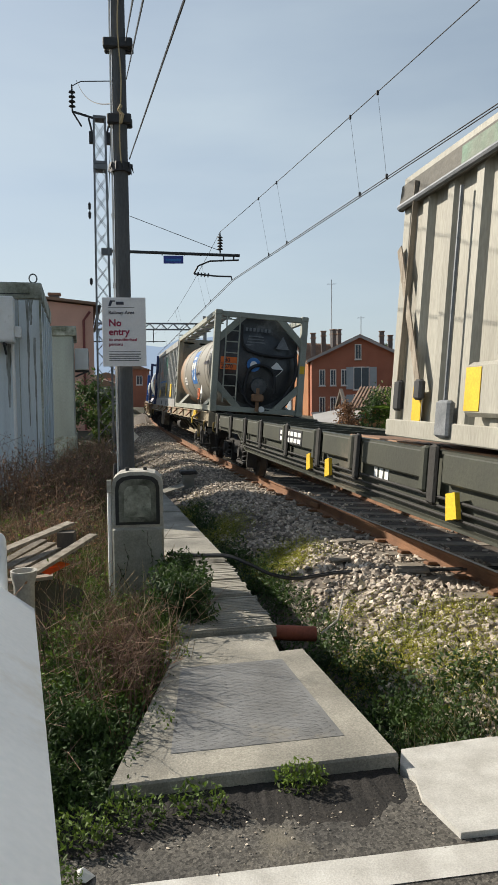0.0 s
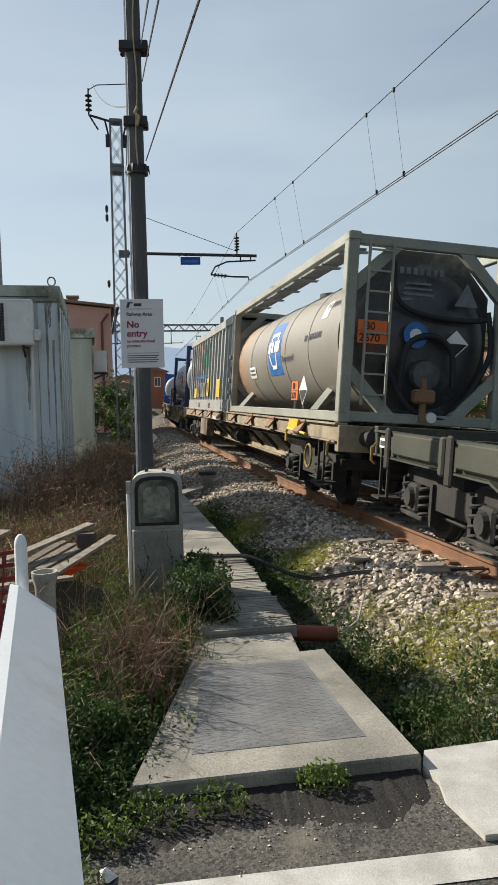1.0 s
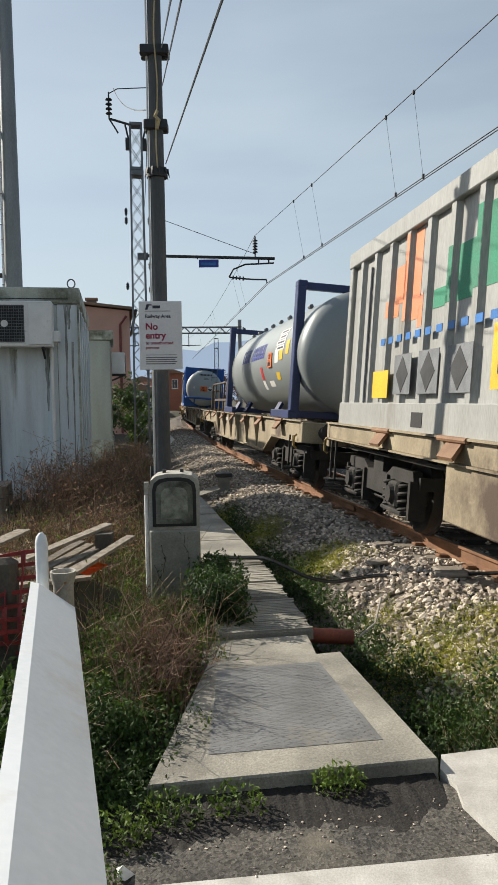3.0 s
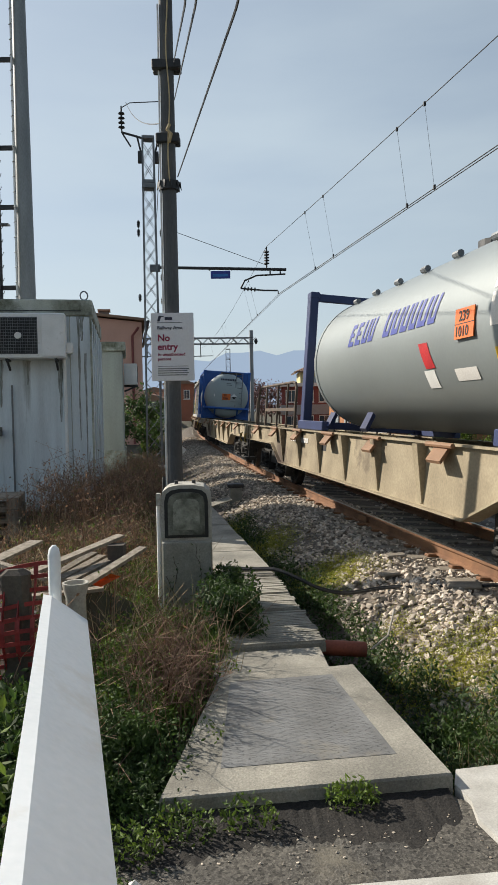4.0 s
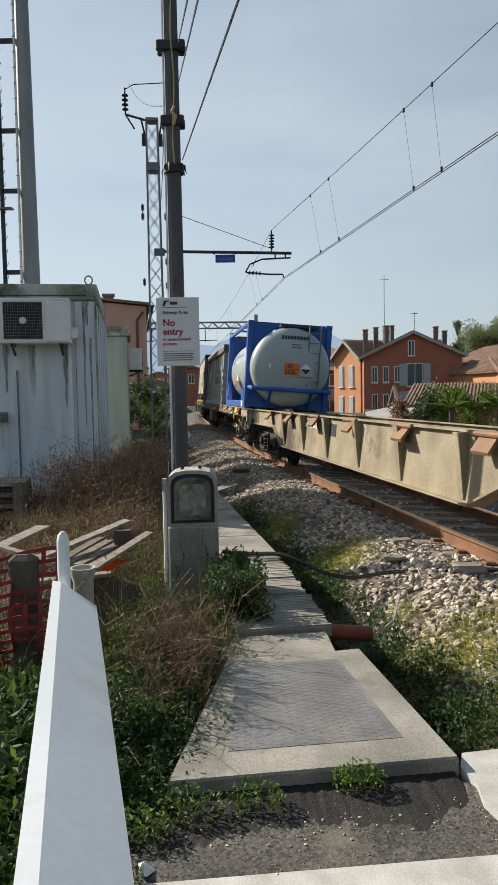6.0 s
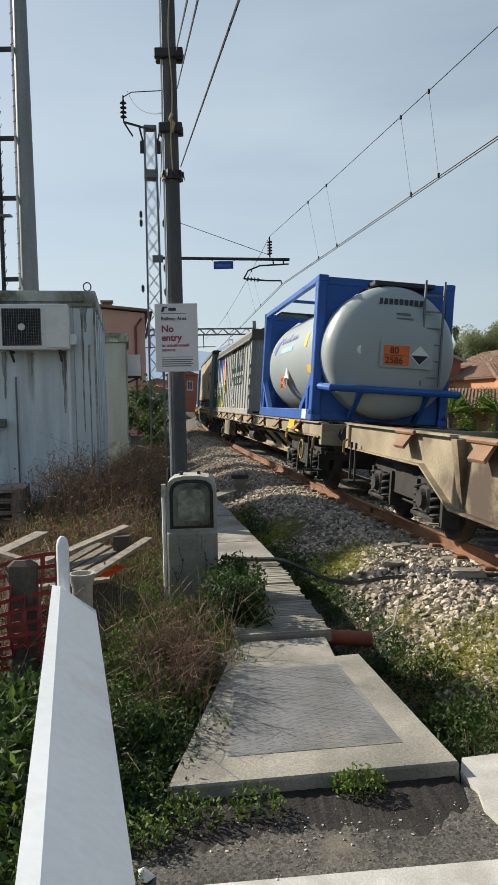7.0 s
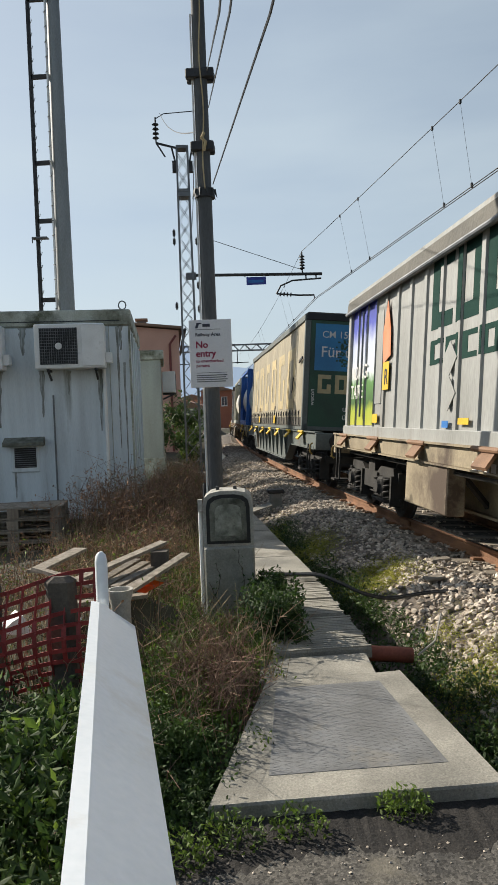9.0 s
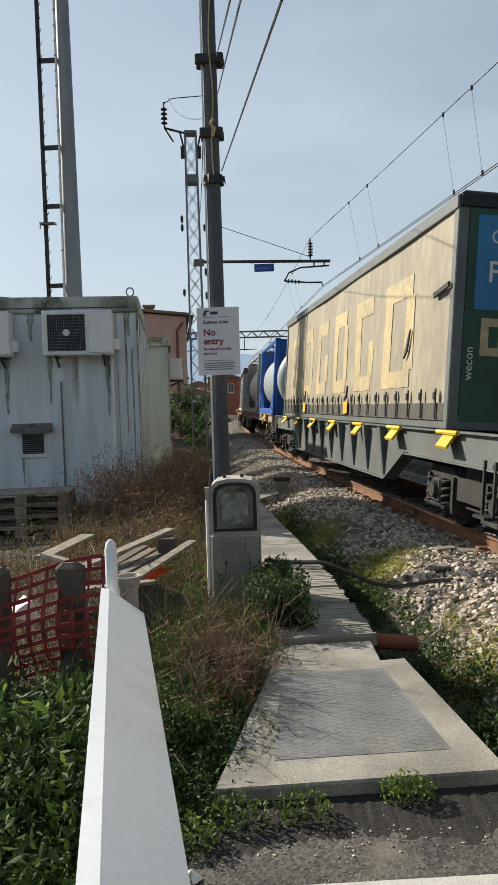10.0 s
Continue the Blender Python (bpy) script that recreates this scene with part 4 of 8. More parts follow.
def portal():
    t = thing("catenary_portal", "grey steel lattice portal across the tracks", "portal", pose(-5.7, 74, 0, 0, 0, 5))
    truss = Shape()
    for z in (8.35, 8.95):
        for y in (-0.3, 0.3):
            part("chord", Shape().bar((-8, y, z), (6.8, y, z), 0.1, 0.1), M["galv"], t)
    k, x = 1, -8.0
    while x < 6.6:
        for y in (-0.3, 0.3):
            truss.bar((x, y, 8.35 if k > 0 else 8.95), (x + 0.6, y, 8.95 if k > 0 else 8.35), 0.06, 0.06)
        truss.bar((x, -0.3, 8.35 if k > 0 else 8.95), (x, 0.3, 8.35 if k > 0 else 8.95), 0.06, 0.06)
        x += 0.6
        k = -k
    part("bracing", truss, M["galv"], t)
    part("leg", Shape().bar((6.6, 0, -0.5), (6.6, 0, 9.7), 0.35, 0.35), M["mast"], t)
    part("leg", Shape().bar((-8, 0, -0.5), (-8, 0, 8.3), 0.35, 0.35), M["mast"], t)
    part("lamp_head", Shape().lathe([(0, 0.02), (0.1, 0.28), (0.3, 0.28), (0.36, 0.05)], "x", (0, 0)), M["dark_steel"], t, at=pose(6.9, 0, 8.6))
    for x in (-1.5, -0.6, 0.6, 1.4, -4, -5):
        part("hanger", Shape().bar((x, 0, 7.0), (x, 0, 8.4), 0.08, 0.08).bar((x - 1.2, 0, 7.1), (x + 1.2, 0, 7.15), 0.07, 0.07), M["dark_steel"], t)


portal()
lattice_mast(-1.9, 92, 9.5, 0.6, 0.5, 5)
lattice_mast(-8.5, 78, 9.5, 0.6, 0.5, 5)


def telecom_mast():
    t = thing("telecom_mast", "tall tapered grey mast with climbing steps and cable ladder", "mast", pose(-7.05, 24.0, -0.1))
    part("shaft", Shape().lathe([(0, 0.31), (5.5, 0.278), (15, 0.213), (24, 0.17)], "z", seg=16), M["mast"], t, smooth=True)
    rail_sh = Shape().bar((-0.27, -0.27, 0), (-0.16, -0.2, 23), 0.1, 0.05)
    part("step_rail", rail_sh, M["white"], t, "pale climbing rail")
    for k in range(44):
        z = 4.0 + 0.48 * k
        part("step", Shape().tube([(-0.3 + 0.0023 * k, -0.27, z), (-0.2 + 0.0023 * k, -0.36, z)], 0.016, 4), M["galv"], t)
    lad = Shape()
    for i in (0, 1):
        lad.bar((-0.86 + 0.07 * i, -0.1, 0.5), (-0.84 + 0.07 * i, -0.1, 23), 0.04, 0.06)
    part("cable_ladder", lad, M["dark_steel"], t, "dark cable ladder")
    for k in range(50):
        z = 4.4 + 0.42 * k
        part("hook", Shape().tube([(-0.8, -0.12, z), (-0.72, -0.14, z - 0.1), (-0.69, -0.14, z)], 0.016, 4), M["dark_steel"], t)
    for z in (5.7, 8.3, 10.2, 13.0, 15.5, 18):
        part("ladder_bracket", Shape().box(-0.8, -0.2, -0.12, -0.04, z, z + 0.14), M["dark_steel"], t)
    part("rest_platform", Shape().box(-0.95, -0.45, -0.35, -0.1, 7.75, 7.8).bar((-0.93, -0.34, 7.6), (-0.93, -0.34, 7.75), 0.03, 0.03), M["galv"], t)


telecom_mast()


def air_conditioner(parent_name, m, w=0.86, h=0.6):
    t = thing("air_conditioner", "dirty off-white outdoor air conditioner on wall brackets", "air conditioner", m, "air conditioners on the huts")
    part("casing", Shape().box(-w / 2, w / 2, -0.34, 0, 0, h, 0.015), M["ac"], t)
    part("service_cover", Shape().box(w * 0.17, w / 2 - 0.01, -0.352, -0.338, 0.03, h - 0.03, 0.006), M["ac"], t, "pale service cover")
    cx = -w * 0.155
    part("fan_recess", Shape().box(cx - w * 0.27, cx + w * 0.27, -0.344, -0.338, 0.065, h - 0.065, 0.002), M["dark_steel"], t, "dark recess behind the grille")
    part("fan_opening", Shape().lathe([(-0.3475, 0.01), (-0.3475, h * 0.38), (-0.34, h * 0.38)], "y", (cx, h / 2), 28), M["black"], t, "dark fan opening")
    part("hub", Shape().lathe([(-0.366, 0.005), (-0.366, 0.05), (-0.35, 0.055)], "y", (cx, h / 2), 16), M["white"], t)
    grille = Shape()
    for k in range(17):
        x = cx - w * 0.264 + w * 0.033 * k
        grille.bar((x, -0.356, 0.07), (x, -0.356, h - 0.07), 0.005, 0.005)
    for k in range(13):
        z = 0.075 + k * (h - 0.15) / 12
        grille.bar((cx - w * 0.27, -0.358, z), (cx + w * 0.27, -0.358, z), 0.005, 0.005)
    part("grille", grille, M["galv"], t, "thin wire grille")
    part("valve_cover", Shape().box(w / 2, w / 2 + 0.1, -0.25, -0.05, 0.08, 0.25, 0.01), M["ac"], t)
    for x in (-w * 0.32, w * 0.36):
        part("wall_bracket", Shape().bar((x, -0.36, -0.02), (x, 0.0, -0.02), 0.035, 0.035).bar((x, -0.3, -0.03), (x, 0.0, -0.16), 0.03, 0.03), M["dark_steel"], t)


def hut():
    g = math.degrees(math.atan(0.16))
    m = pose(-2.44, 11.75, -0.1, 0, 0, g)
    t = thing("equipment_hut", "pale grey prefabricated equipment hut with rain stains", "hut", m)
    part("wall", Shape().box(-6.6, 0, 0, 4.0, 0, 3.2, 0.02), M["hut"], t, "pale grey stained walls")
    part("roof_band", Shape().box(-6.63, 0.03, -0.03, 4.03, 3.2, 3.46, 0.02), M["hut_band"], t, "weathered pale roof band")
    part("band_seam", Shape().box(-6.6, -0.15, -0.036, -0.03, 3.27, 3.285), M["dark_steel"], t)
    part("corner_strip", Shape().box(-0.34, -0.33, -0.012, 0.0, 0.1, 3.2).box(-0.02, 0.012, -0.012, 0.03, 0.0, 3.2), M["hut_band"], t)
    for y in (0.7, 1.5, 2.3, 3.1, 3.9):
        part("panel_rib", Shape().box(0.0, 0.03, y - 0.05, y + 0.05, 0.05, 3.15, 0.008), M["hut"], t)
    part("lifting_eye", Shape().tube([(-0.1 + 0.06 * math.cos(a), 0.05, 3.53 + 0.07 * math.sin(a)) for a in np.linspace(0, 6.28, 13)], 0.012, 6), M["galv"], t)
    part("drain_pipe", Shape().tube([(-0.42, -0.05, 0.1), (-0.42, -0.05, 1.9), (-0.43, -0.05, 2.6)], 0.028, 8), M["white"], t, "white drain pipe")
    part("vent_hood", Shape().prism([(-0.2, 1.36), (0.0, 1.44), (0.0, 1.3), (-0.2, 1.3)], "x", -2.05, -1.42), M["cabinet_door"], t, "mossy vent hood")
    part("vent_frame", Shape().box(-1.96, -1.52, -0.03, 0.0, 0.88, 1.3, 0.01), M["hut"], t)
    part("vent_back", Shape().box(-1.9, -1.56, -0.034, -0.03, 0.95, 1.27), M["black"], t)
    for k in range(9):
        part("slat", Shape().bar((-1.9, -0.04, 0.97 + 0.034 * k), (-1.56, -0.04, 0.97 + 0.034 * k), 0.02, 0.008), M["galv"], t)
    part("conduit", Shape().tube([(-1.25, -0.03, 0.2), (-1.25, -0.03, 2.1)], 0.015, 6), M["galv"], t)
    stain_rnd = random.Random(6)
    for x, z0, z1, w in ((-1.42, 1.75, 2.5, 0.06), (-0.5, 1.5, 2.5, 0.06), (-2.1, 1.6, 2.5, 0.08), (-2.9, 1.5, 2.5, 0.07), (-1.0, 2.1, 2.48, 0.06),
                         (-1.9, 0.45, 0.9, 0.03), (-0.2, 1.2, 3.18, 0.035), (-0.1, 0.7, 2.6, 0.03), (-1.7, 2.75, 3.19, 0.08), (-0.15, 2.8, 3.19, 0.06), (-3.3, 2.5, 3.19, 0.08)):
        n = 9
        left = [(x - w * (0.25 + 0.75 * i / n) * stain_rnd.uniform(0.4, 1.0), z0 + (z1 - z0) * i / n) for i in range(n + 1)]
        right = [(x + w * (0.25 + 0.75 * i / n) * stain_rnd.uniform(0.4, 1.0), z0 + (z1 - z0) * i / n) for i in range(n, -1, -1)]
        part("algae_run", Shape().prism(left + right, "y", -0.0035, -0.0015), M["hut_stain"], t, "dark algae run under a drip")
    air_conditioner("hut", m @ pose(-0.92, -0.02, 2.5), 1.08, 0.7)
    air_conditioner("hut", m @ pose(-2.5, -0.02, 2.5), 1.08, 0.7)


hut()


def small_hut():
    t = thing("cable_hut", "small grey-green concrete hut with a flat roof", "hut", pose(-2.98, 18.0, -0.1, 0, 0, 9))
    part("wall", Shape().box(-2.2, 0, 0, 2.4, 0, 3.15, 0.02), M["green_hut"], t)
    part("roof_slab", Shape().box(-2.3, 0.08, -0.08, 2.48, 3.15, 3.38, 0.02), M["hut_band"], t, "weathered roof slab")
    part("plinth", Shape().box(-2.25, 0.04, -0.04, 2.44, 0.0, 0.7, 0.02), M["hut_band"], t)
    air_conditioner("small hut", pose(-2.98, 18.0, -0.1, 0, 0, 9) @ pose(0.02, 1.2, 2.35, 0, 0, 90), 0.8, 0.55)


small_hut()


# crossing barrier boom beside the camera
def boom():
    far, near = (-0.66, 2.55), (0.0, -0.3)
    t = thing("barrier_rail", "white painted steel barrier rail on a round post", "barrier", pose(-0.706, 2.56, -0.016, 0, 0, 13.75))
    # section across, seen along the rail; it runs back past the camera
    sec = [(0.0, 1.0), (0.024, 0.994), (0.126, 0.916), (0.115, 0.885), (0.0, 0.9)]
    sh = Shape()
    n = len(sec)
    rows = []
    for y in (-0.43, -3.4):
        cut = [y - (0.02 if u > 0.1 and y > -1 else 0.0) for u, v in sec]
        rows += [(u, c, v - 0.04 * c) for (u, v), c in zip(sec, cut)]
    sh.add(rows, [tuple(range(n)), tuple(range(2 * n - 1, n - 1, -1))] + [(i, (i + 1) % n, n + (i + 1) % n, n + i) for i in range(n)])
    part("rail_body", sh, M["boom_white"], t, "folded white sheet rail")
    part("post", Shape().lathe([(-0.15, 0.019), (1.125, 0.019), (1.145, 0.015), (1.155, 0.006)], "z", (0.033, -0.385), 16), M["boom_white"], t, "round white post", smooth=True)
    part("leg", Shape().tube([(0.05, -1.6, -0.12), (0.05, -1.6, 0.98)], 0.03, 10), M["boom_white"], t)


boom()


# rubbish, net and pallets by the fence
def clutter():
    stub = tagged(part("concrete_stub", Shape().lathe([(-0.1, 0.062), (0.34, 0.06), (0.4, 0.075), (0.43, 0.078), (0.43, 0.066), (0.36, 0.05), (0.3, 0.03)], "z", seg=18), M["cabinet_edge"], at=pose(-1.02, 4.29, 0.1), smooth=True),
                  "broken hollow concrete post stub", "post")
    stack = thing("plank_pile", "pile of weathered grey planks thrown down", "planks", pose(0.0, 0, -0.1))
    rn = random.Random(3)
    for a, b, w in (((-1.48, 4.89, 0.55), (-0.95, 5.49, 0.7), 0.09), ((-1.06, 4.56, 0.53), (-0.74, 5.19, 0.66), 0.07), ((-1.68, 4.69, 0.69), (-1.21, 4.39, 0.63), 0.05),
                    ((-1.85, 5.15, 0.57), (-1.67, 5.75, 0.62), 0.12), ((-1.36, 4.98, 0.5), (-1.16, 5.49, 0.57), 0.07), ((-1.28, 4.93, 0.5), (-1.08, 5.42, 0.56), 0.07),
                    ((-1.2, 4.88, 0.5), (-1.0, 5.36, 0.55), 0.07), ((-1.12, 4.84, 0.49), (-0.93, 5.3, 0.54), 0.06), ((-1.45, 4.7, 0.44), (-0.95, 4.78, 0.47), 0.08)):
        part("plank", Shape().bar(a, b, w, 0.022), M["wood"], stack)
    part("block", Shape().box(-1.02, -0.9, 5.3, 5.42, 0.5, 0.66), M["bark"], stack)
    part("heap_base", Shape().add([(-1.7, 4.3, 0), (-0.7, 4.3, 0), (-0.7, 5.8, 0), (-1.7, 5.8, 0), (-1.2, 5.0, 0.5)], [(0, 1, 4), (1, 2, 4), (2, 3, 4), (3, 0, 4), (3, 2, 1, 0)]), M["soil"], stack)
    tagged(part("plastic_scrap", Shape().add([(0, 0, 0), (0.16, 0.05, 0.05), (0.22, 0.1, 0.02), (0.02, 0.06, 0.01), (0.1, 0.02, -0.03)], [(0, 1, 2, 3), (0, 4, 2, 1), (0, 3, 2, 4)]), M["orange"],
                at=pose(-1.06, 4.72, 0.42)), "bright orange plastic scrap among the planks", "scrap")
    # net
    net = thing("safety_net", "sagging torn orange plastic safety net", "net")
    sh = Shape()
    def at(u, v):
        x = -2.45 + 1.32 * u
        return (x, 3.75 + 0.35 * u + 0.06 * math.sin(5 * v + 3 * u), 0.02 + 0.74 * v * (1 - 0.16 * math.sin(3 * u) - 0.1 * u) + 0.03 * math.sin(9 * u))
    nu, nv = 17, 9
    for i in range(nu + 1):
        for j in range(nv):
            a, b = Vector(at(i / nu, j / nv)), Vector(at(i / nu, (j + 1) / nv))
            sh.bar(a, b, 0.006, 0.026)
    for j in range(nv + 1):
        for i in range(nu):
            a, b = Vector(at(i / nu, j / nv)), Vector(at((i + 1) / nu, j / nv))
            sh.bar(a, b, 0.005, 0.024)
    part("mesh", sh, M["net"], net, "orange plastic strands")
    for x, y in ((-1.72, 3.98), (-1.32, 4.1), (-2.3, 3.85)):
        part("stake", Shape().box(x - 0.085, x + 0.085, y - 0.06, y + 0.06, -0.1, 0.66, 0.03), M["bark"], net, "dark wooden stake")
    # pallets
    for k in range(4):
        p = thing("pallet", "weathered grey wooden pallet in a stack", "pallet", pose(-3.5, 9.3, -0.08 + 0.145 * k, 0, 0, 10 + rn.uniform(-3, 3)), "stack of pallets")
        for i in range(6):
            part("board", Shape().box(-0.6, 0.6, -0.4 + i * 0.135, -0.3 + i * 0.135, 0.12, 0.14), M["wood"], p)
        for i in range(3):
            part("runner", Shape().box(-0.6, 0.6, -0.4 + i * 0.35, -0.31 + i * 0.35, 0, 0.02), M["wood"], p)
            for j in range(3):
                part("block", Shape().box(-0.6 + j * 0.53, -0.46 + j * 0.53, -0.4 + i * 0.35, -0.31 + i * 0.35, 0.02, 0.12), M["wood"], p)
    for x, y, z, r in ((-1.75, 4.5, 0.25, 0.16), (-2.2, 4.3, 0.15, 0.2), (-1.5, 4.7, 0.2, 0.12)):
        sh = Shape()
        v, f = kinds[rn.randrange(14)]
        sh.add((v * r + (x, y, z)).tolist(), f)
        tagged(part("rubbish_bag", sh, M["ac"], smooth=True), "crumpled pale plastic bag in the rubbish", "bag", "rubbish bags")
    # black cable across the ballast and the drain pipe
    pts = [(-0.27, 6.8, 0.06), (0.0, 6.78, 0.045), (0.27, 6.73, 0.045), (0.48, 6.68, -0.03), (0.67, 6.66, -0.12), (0.91, 6.77, -0.2), (1.15, 7.0, -0.24), (1.39, 7.15, -0.25), (1.82, 7.13, -0.23), (2.3, 7.01, -0.21), (3.3, 6.9, -0.18)]
    cv = [Vector(p) for p in pts]
    pts = []
    for i in range(len(cv) - 1):
        p0, p1, p2, p3 = cv[max(i - 1, 0)], cv[i], cv[i + 1], cv[min(i + 2, len(cv) - 1)]
        pts += [tuple(0.5 * ((2 * p1) + (p2 - p0) * u + (2 * p0 - 5 * p1 + 4 * p2 - p3) * u * u + (3 * p1 - p0 - 3 * p2 + p3) * u ** 3)) for u in np.linspace(0, 1, 8)[:-1]]
    tagged(part("cable", Shape().tube(pts, 0.016, 8), M["black"], smooth=True), "black cable laid across the ballast", "cable", "cables across the ballast")
    tagged(part("cable", Shape().tube([(x, y - 0.08, z + 0.01) for x, y, z in pts], 0.012, 8), M["dark_steel"], smooth=True), "second thin cable across the ballast", "cable", "cables across the ballast")
    tagged(part("drain_pipe", Shape().lathe([(0.0, 0.055), (0.5, 0.055), (0.5, 0.047), (0.49, 0.04)], "x", (0, 0), 18), M["terracotta"], at=pose(0.36, 5.1, -0.15, 0, 6, 6), smooth=True),
           "red-brown plastic drain pipe end", "pipe")
    tagged(part("wire", Shape().tube([(0.9, 5.15, -0.2), (1.05, 5.3, -0.15), (1.15, 5.55, -0.02)], 0.008, 6), M["concrete"]), "pale bent wire in the ditch", "wire")
    # small track-side box and pale board
    b = thing("track_box", "small grey track-side junction box", "junction box", pose(-0.2, 15.2, -0.5, 0, 0, 8))
    part("body", Shape().box(-0.12, 0.12, -0.1, 0.1, 0, 0.42, 0.015), M["cabinet"], b)
    part("lid", Shape().box(-0.17, 0.17, -0.14, 0.14, 0.42, 0.5, 0.015), M["dark_steel"], b)
    tagged(part("pale_board", Shape().box(-0.28, 0.28, -0.1, 0.1, -0.01, 0.01), M["slab"], at=pose(-0.55, 14.6, -0.32, 12, -14, 20)), "pale board leaning in the ditch", "board")
    tagged(part("marker_board", Shape().prism([(-0.12, -0.25), (0.12, 0.0), (-0.12, 0.25)], "y", -0.01, 0.01), M["white"], at=pose(-2.2, 26, 0.15)), "white track-side marker board", "marker")


clutter()


# the freight train; local y runs along the track, away from the crossing; z from the rail head
SPEED = 8.75


def train_pose(s_mid, half, t, along=0.0):
    """Pose of a unit whose bogies stand half a wheelbase before and behind s_mid, t seconds into the passage."""
    s = s_mid - SPEED * t
    a, b = track(s - half), track(s + half)
    g = math.degrees(math.atan2(-(b[0] - a[0]), b[1] - a[1]))
    return pose((a[0] + b[0]) / 2, (a[1] + b[1]) / 2, RAIL_Z, 0, 0, g) @ Matrix.Rotation(CANT, 4, "Y") @ Matrix.Translation((0, along, 0))


TIMES = [0.5 * k for k in range(21)]
movers, wheels = [], []


def buffer_part(t, x, y, d):
    b = part("buffer", Shape().lathe([(y, 0.11), (y + d * 0.3, 0.1), (y + d * 0.31, 0.075), (y + d * 0.5, 0.075), (y + d * 0.51, 0.2), (y + d * 0.54, 0.21), (y + d * 0.56, 0.17)], "y", (x, 1.03), 16),
             M["bogie"], t, "grimy round buffer", smooth=True)


wheelset_mesh = Shape()
for k in (-1, 1):
    wheelset_mesh.lathe([(k * 0.68, 0.12), (k * 0.69, 0.33), (k * 0.675, 0.4), (k * 0.675, 0.49), (k * 0.705, 0.495), (k * 0.715, 0.465), (k * 0.81, 0.455), (k * 0.81, 0.4),
                         (k * 0.77, 0.36), (k * 0.75, 0.16), (k * 0.83, 0.14), (k * 0.84, 0.02)], "x", (0, 0), 28)
wheelset_mesh.tube([(-0.7, 0, 0), (0.7, 0, 0)], 0.09, 12)
wheelset_mesh = wheelset_mesh.mesh("wheelset", M["wheel"], True)


def bogie_frame():
    sh = Shape()
    for k in (-1, 1):
        x = k * 1.0
        prof = [(-1.35, 0.62), (-1.3, 0.76), (-0.6, 0.76), (-0.4, 0.66), (0.4, 0.66), (0.6, 0.76), (1.3, 0.76), (1.35, 0.62), (0.65, 0.6), (0.45, 0.38), (-0.45, 0.38), (-0.65, 0.6)]
        sh.prism(prof, "x", x - 0.06, x + 0.06)
        for y in (-0.9, 0.9):
            sh.box(x - 0.1, x + 0.1, y - 0.45, y - 0.38, 0.2, 0.65).box(x - 0.1, x + 0.1, y + 0.38, y + 0.45, 0.2, 0.65)
    sh.box(-1.05, 1.05, -0.2, 0.2, 0.5, 0.85)
    for y in (-1.35, 1.35):
        sh.box(-1.0, 1.0, y - 0.05, y + 0.05, 0.55, 0.7)
    return sh.mesh("bogie", M["bogie"])


axle_box_sh = Shape()
axle_box_sh.box(-0.09, 0.09, -0.16, 0.16, -0.17, 0.15, 0.03).lathe([(-0.14, 0.03), (-0.14, 0.1), (-0.08, 0.12)], "x", (0, 0), 14)
axle_box_sh.box(-0.1, 0.06, -0.36, 0.36, -0.22, -0.17, 0.01)
axle_box_mesh = axle_box_sh.mesh("axle_box", M["bogie"])


def coil(r, h, turns=4, wire=0.022):
    pts = [(r * math.cos(a), r * math.sin(a), h * a / (2 * math.pi * turns)) for a in np.linspace(0, 2 * math.pi * turns, turns * 10)]
    return Shape().tube(pts, wire, 6)


spring_mesh = coil(0.085, 0.36).mesh("spring", M["bogie"], True, False)
frame_mesh = bogie_frame()


def bogie(t, y):
    b = part("bogie", frame_mesh, None, t, "grimy two-axle bogie frame")
    b.matrix_basis = pose(0, y, 0)
    for a in (-0.9, 0.9):
        for k in (-1, 1):
            part("axle_box", axle_box_mesh, None, b, at=pose(k * 1.07, a, 0.46) if k < 0 else pose(1.07, a, 0.46, 0, 0, 180))
            for e in (-0.27, 0.27):
                part("spring", spring_mesh, None, b, at=pose(k * 1.07, a + e, 0.26))
        ws = part("wheelset", wheelset_mesh, None, t, "worn steel wheels on their axle")
        ws.matrix_basis = pose(0, y + a, 0.46)
        wheels.append((ws, y + a))
    part("brake_rod", Shape().tube([(-0.95, -1.4, 0.3), (-0.95, 1.4, 0.3)], 0.02, 6), M["bogie"], b)
    return b


def sill_outline(L, ztop, z_end, z_mid, first, reach):
    """Side view of a fish-bellied sill; first: how far the belly stays back from the front end."""
    h = L / 2
    return [(-h, ztop), (h, ztop), (h, z_end), (h - reach, z_end), (h - reach - 0.9, z_mid), (-h + first + 0.9, z_mid), (-h + first, z_end), (-h, z_end)]


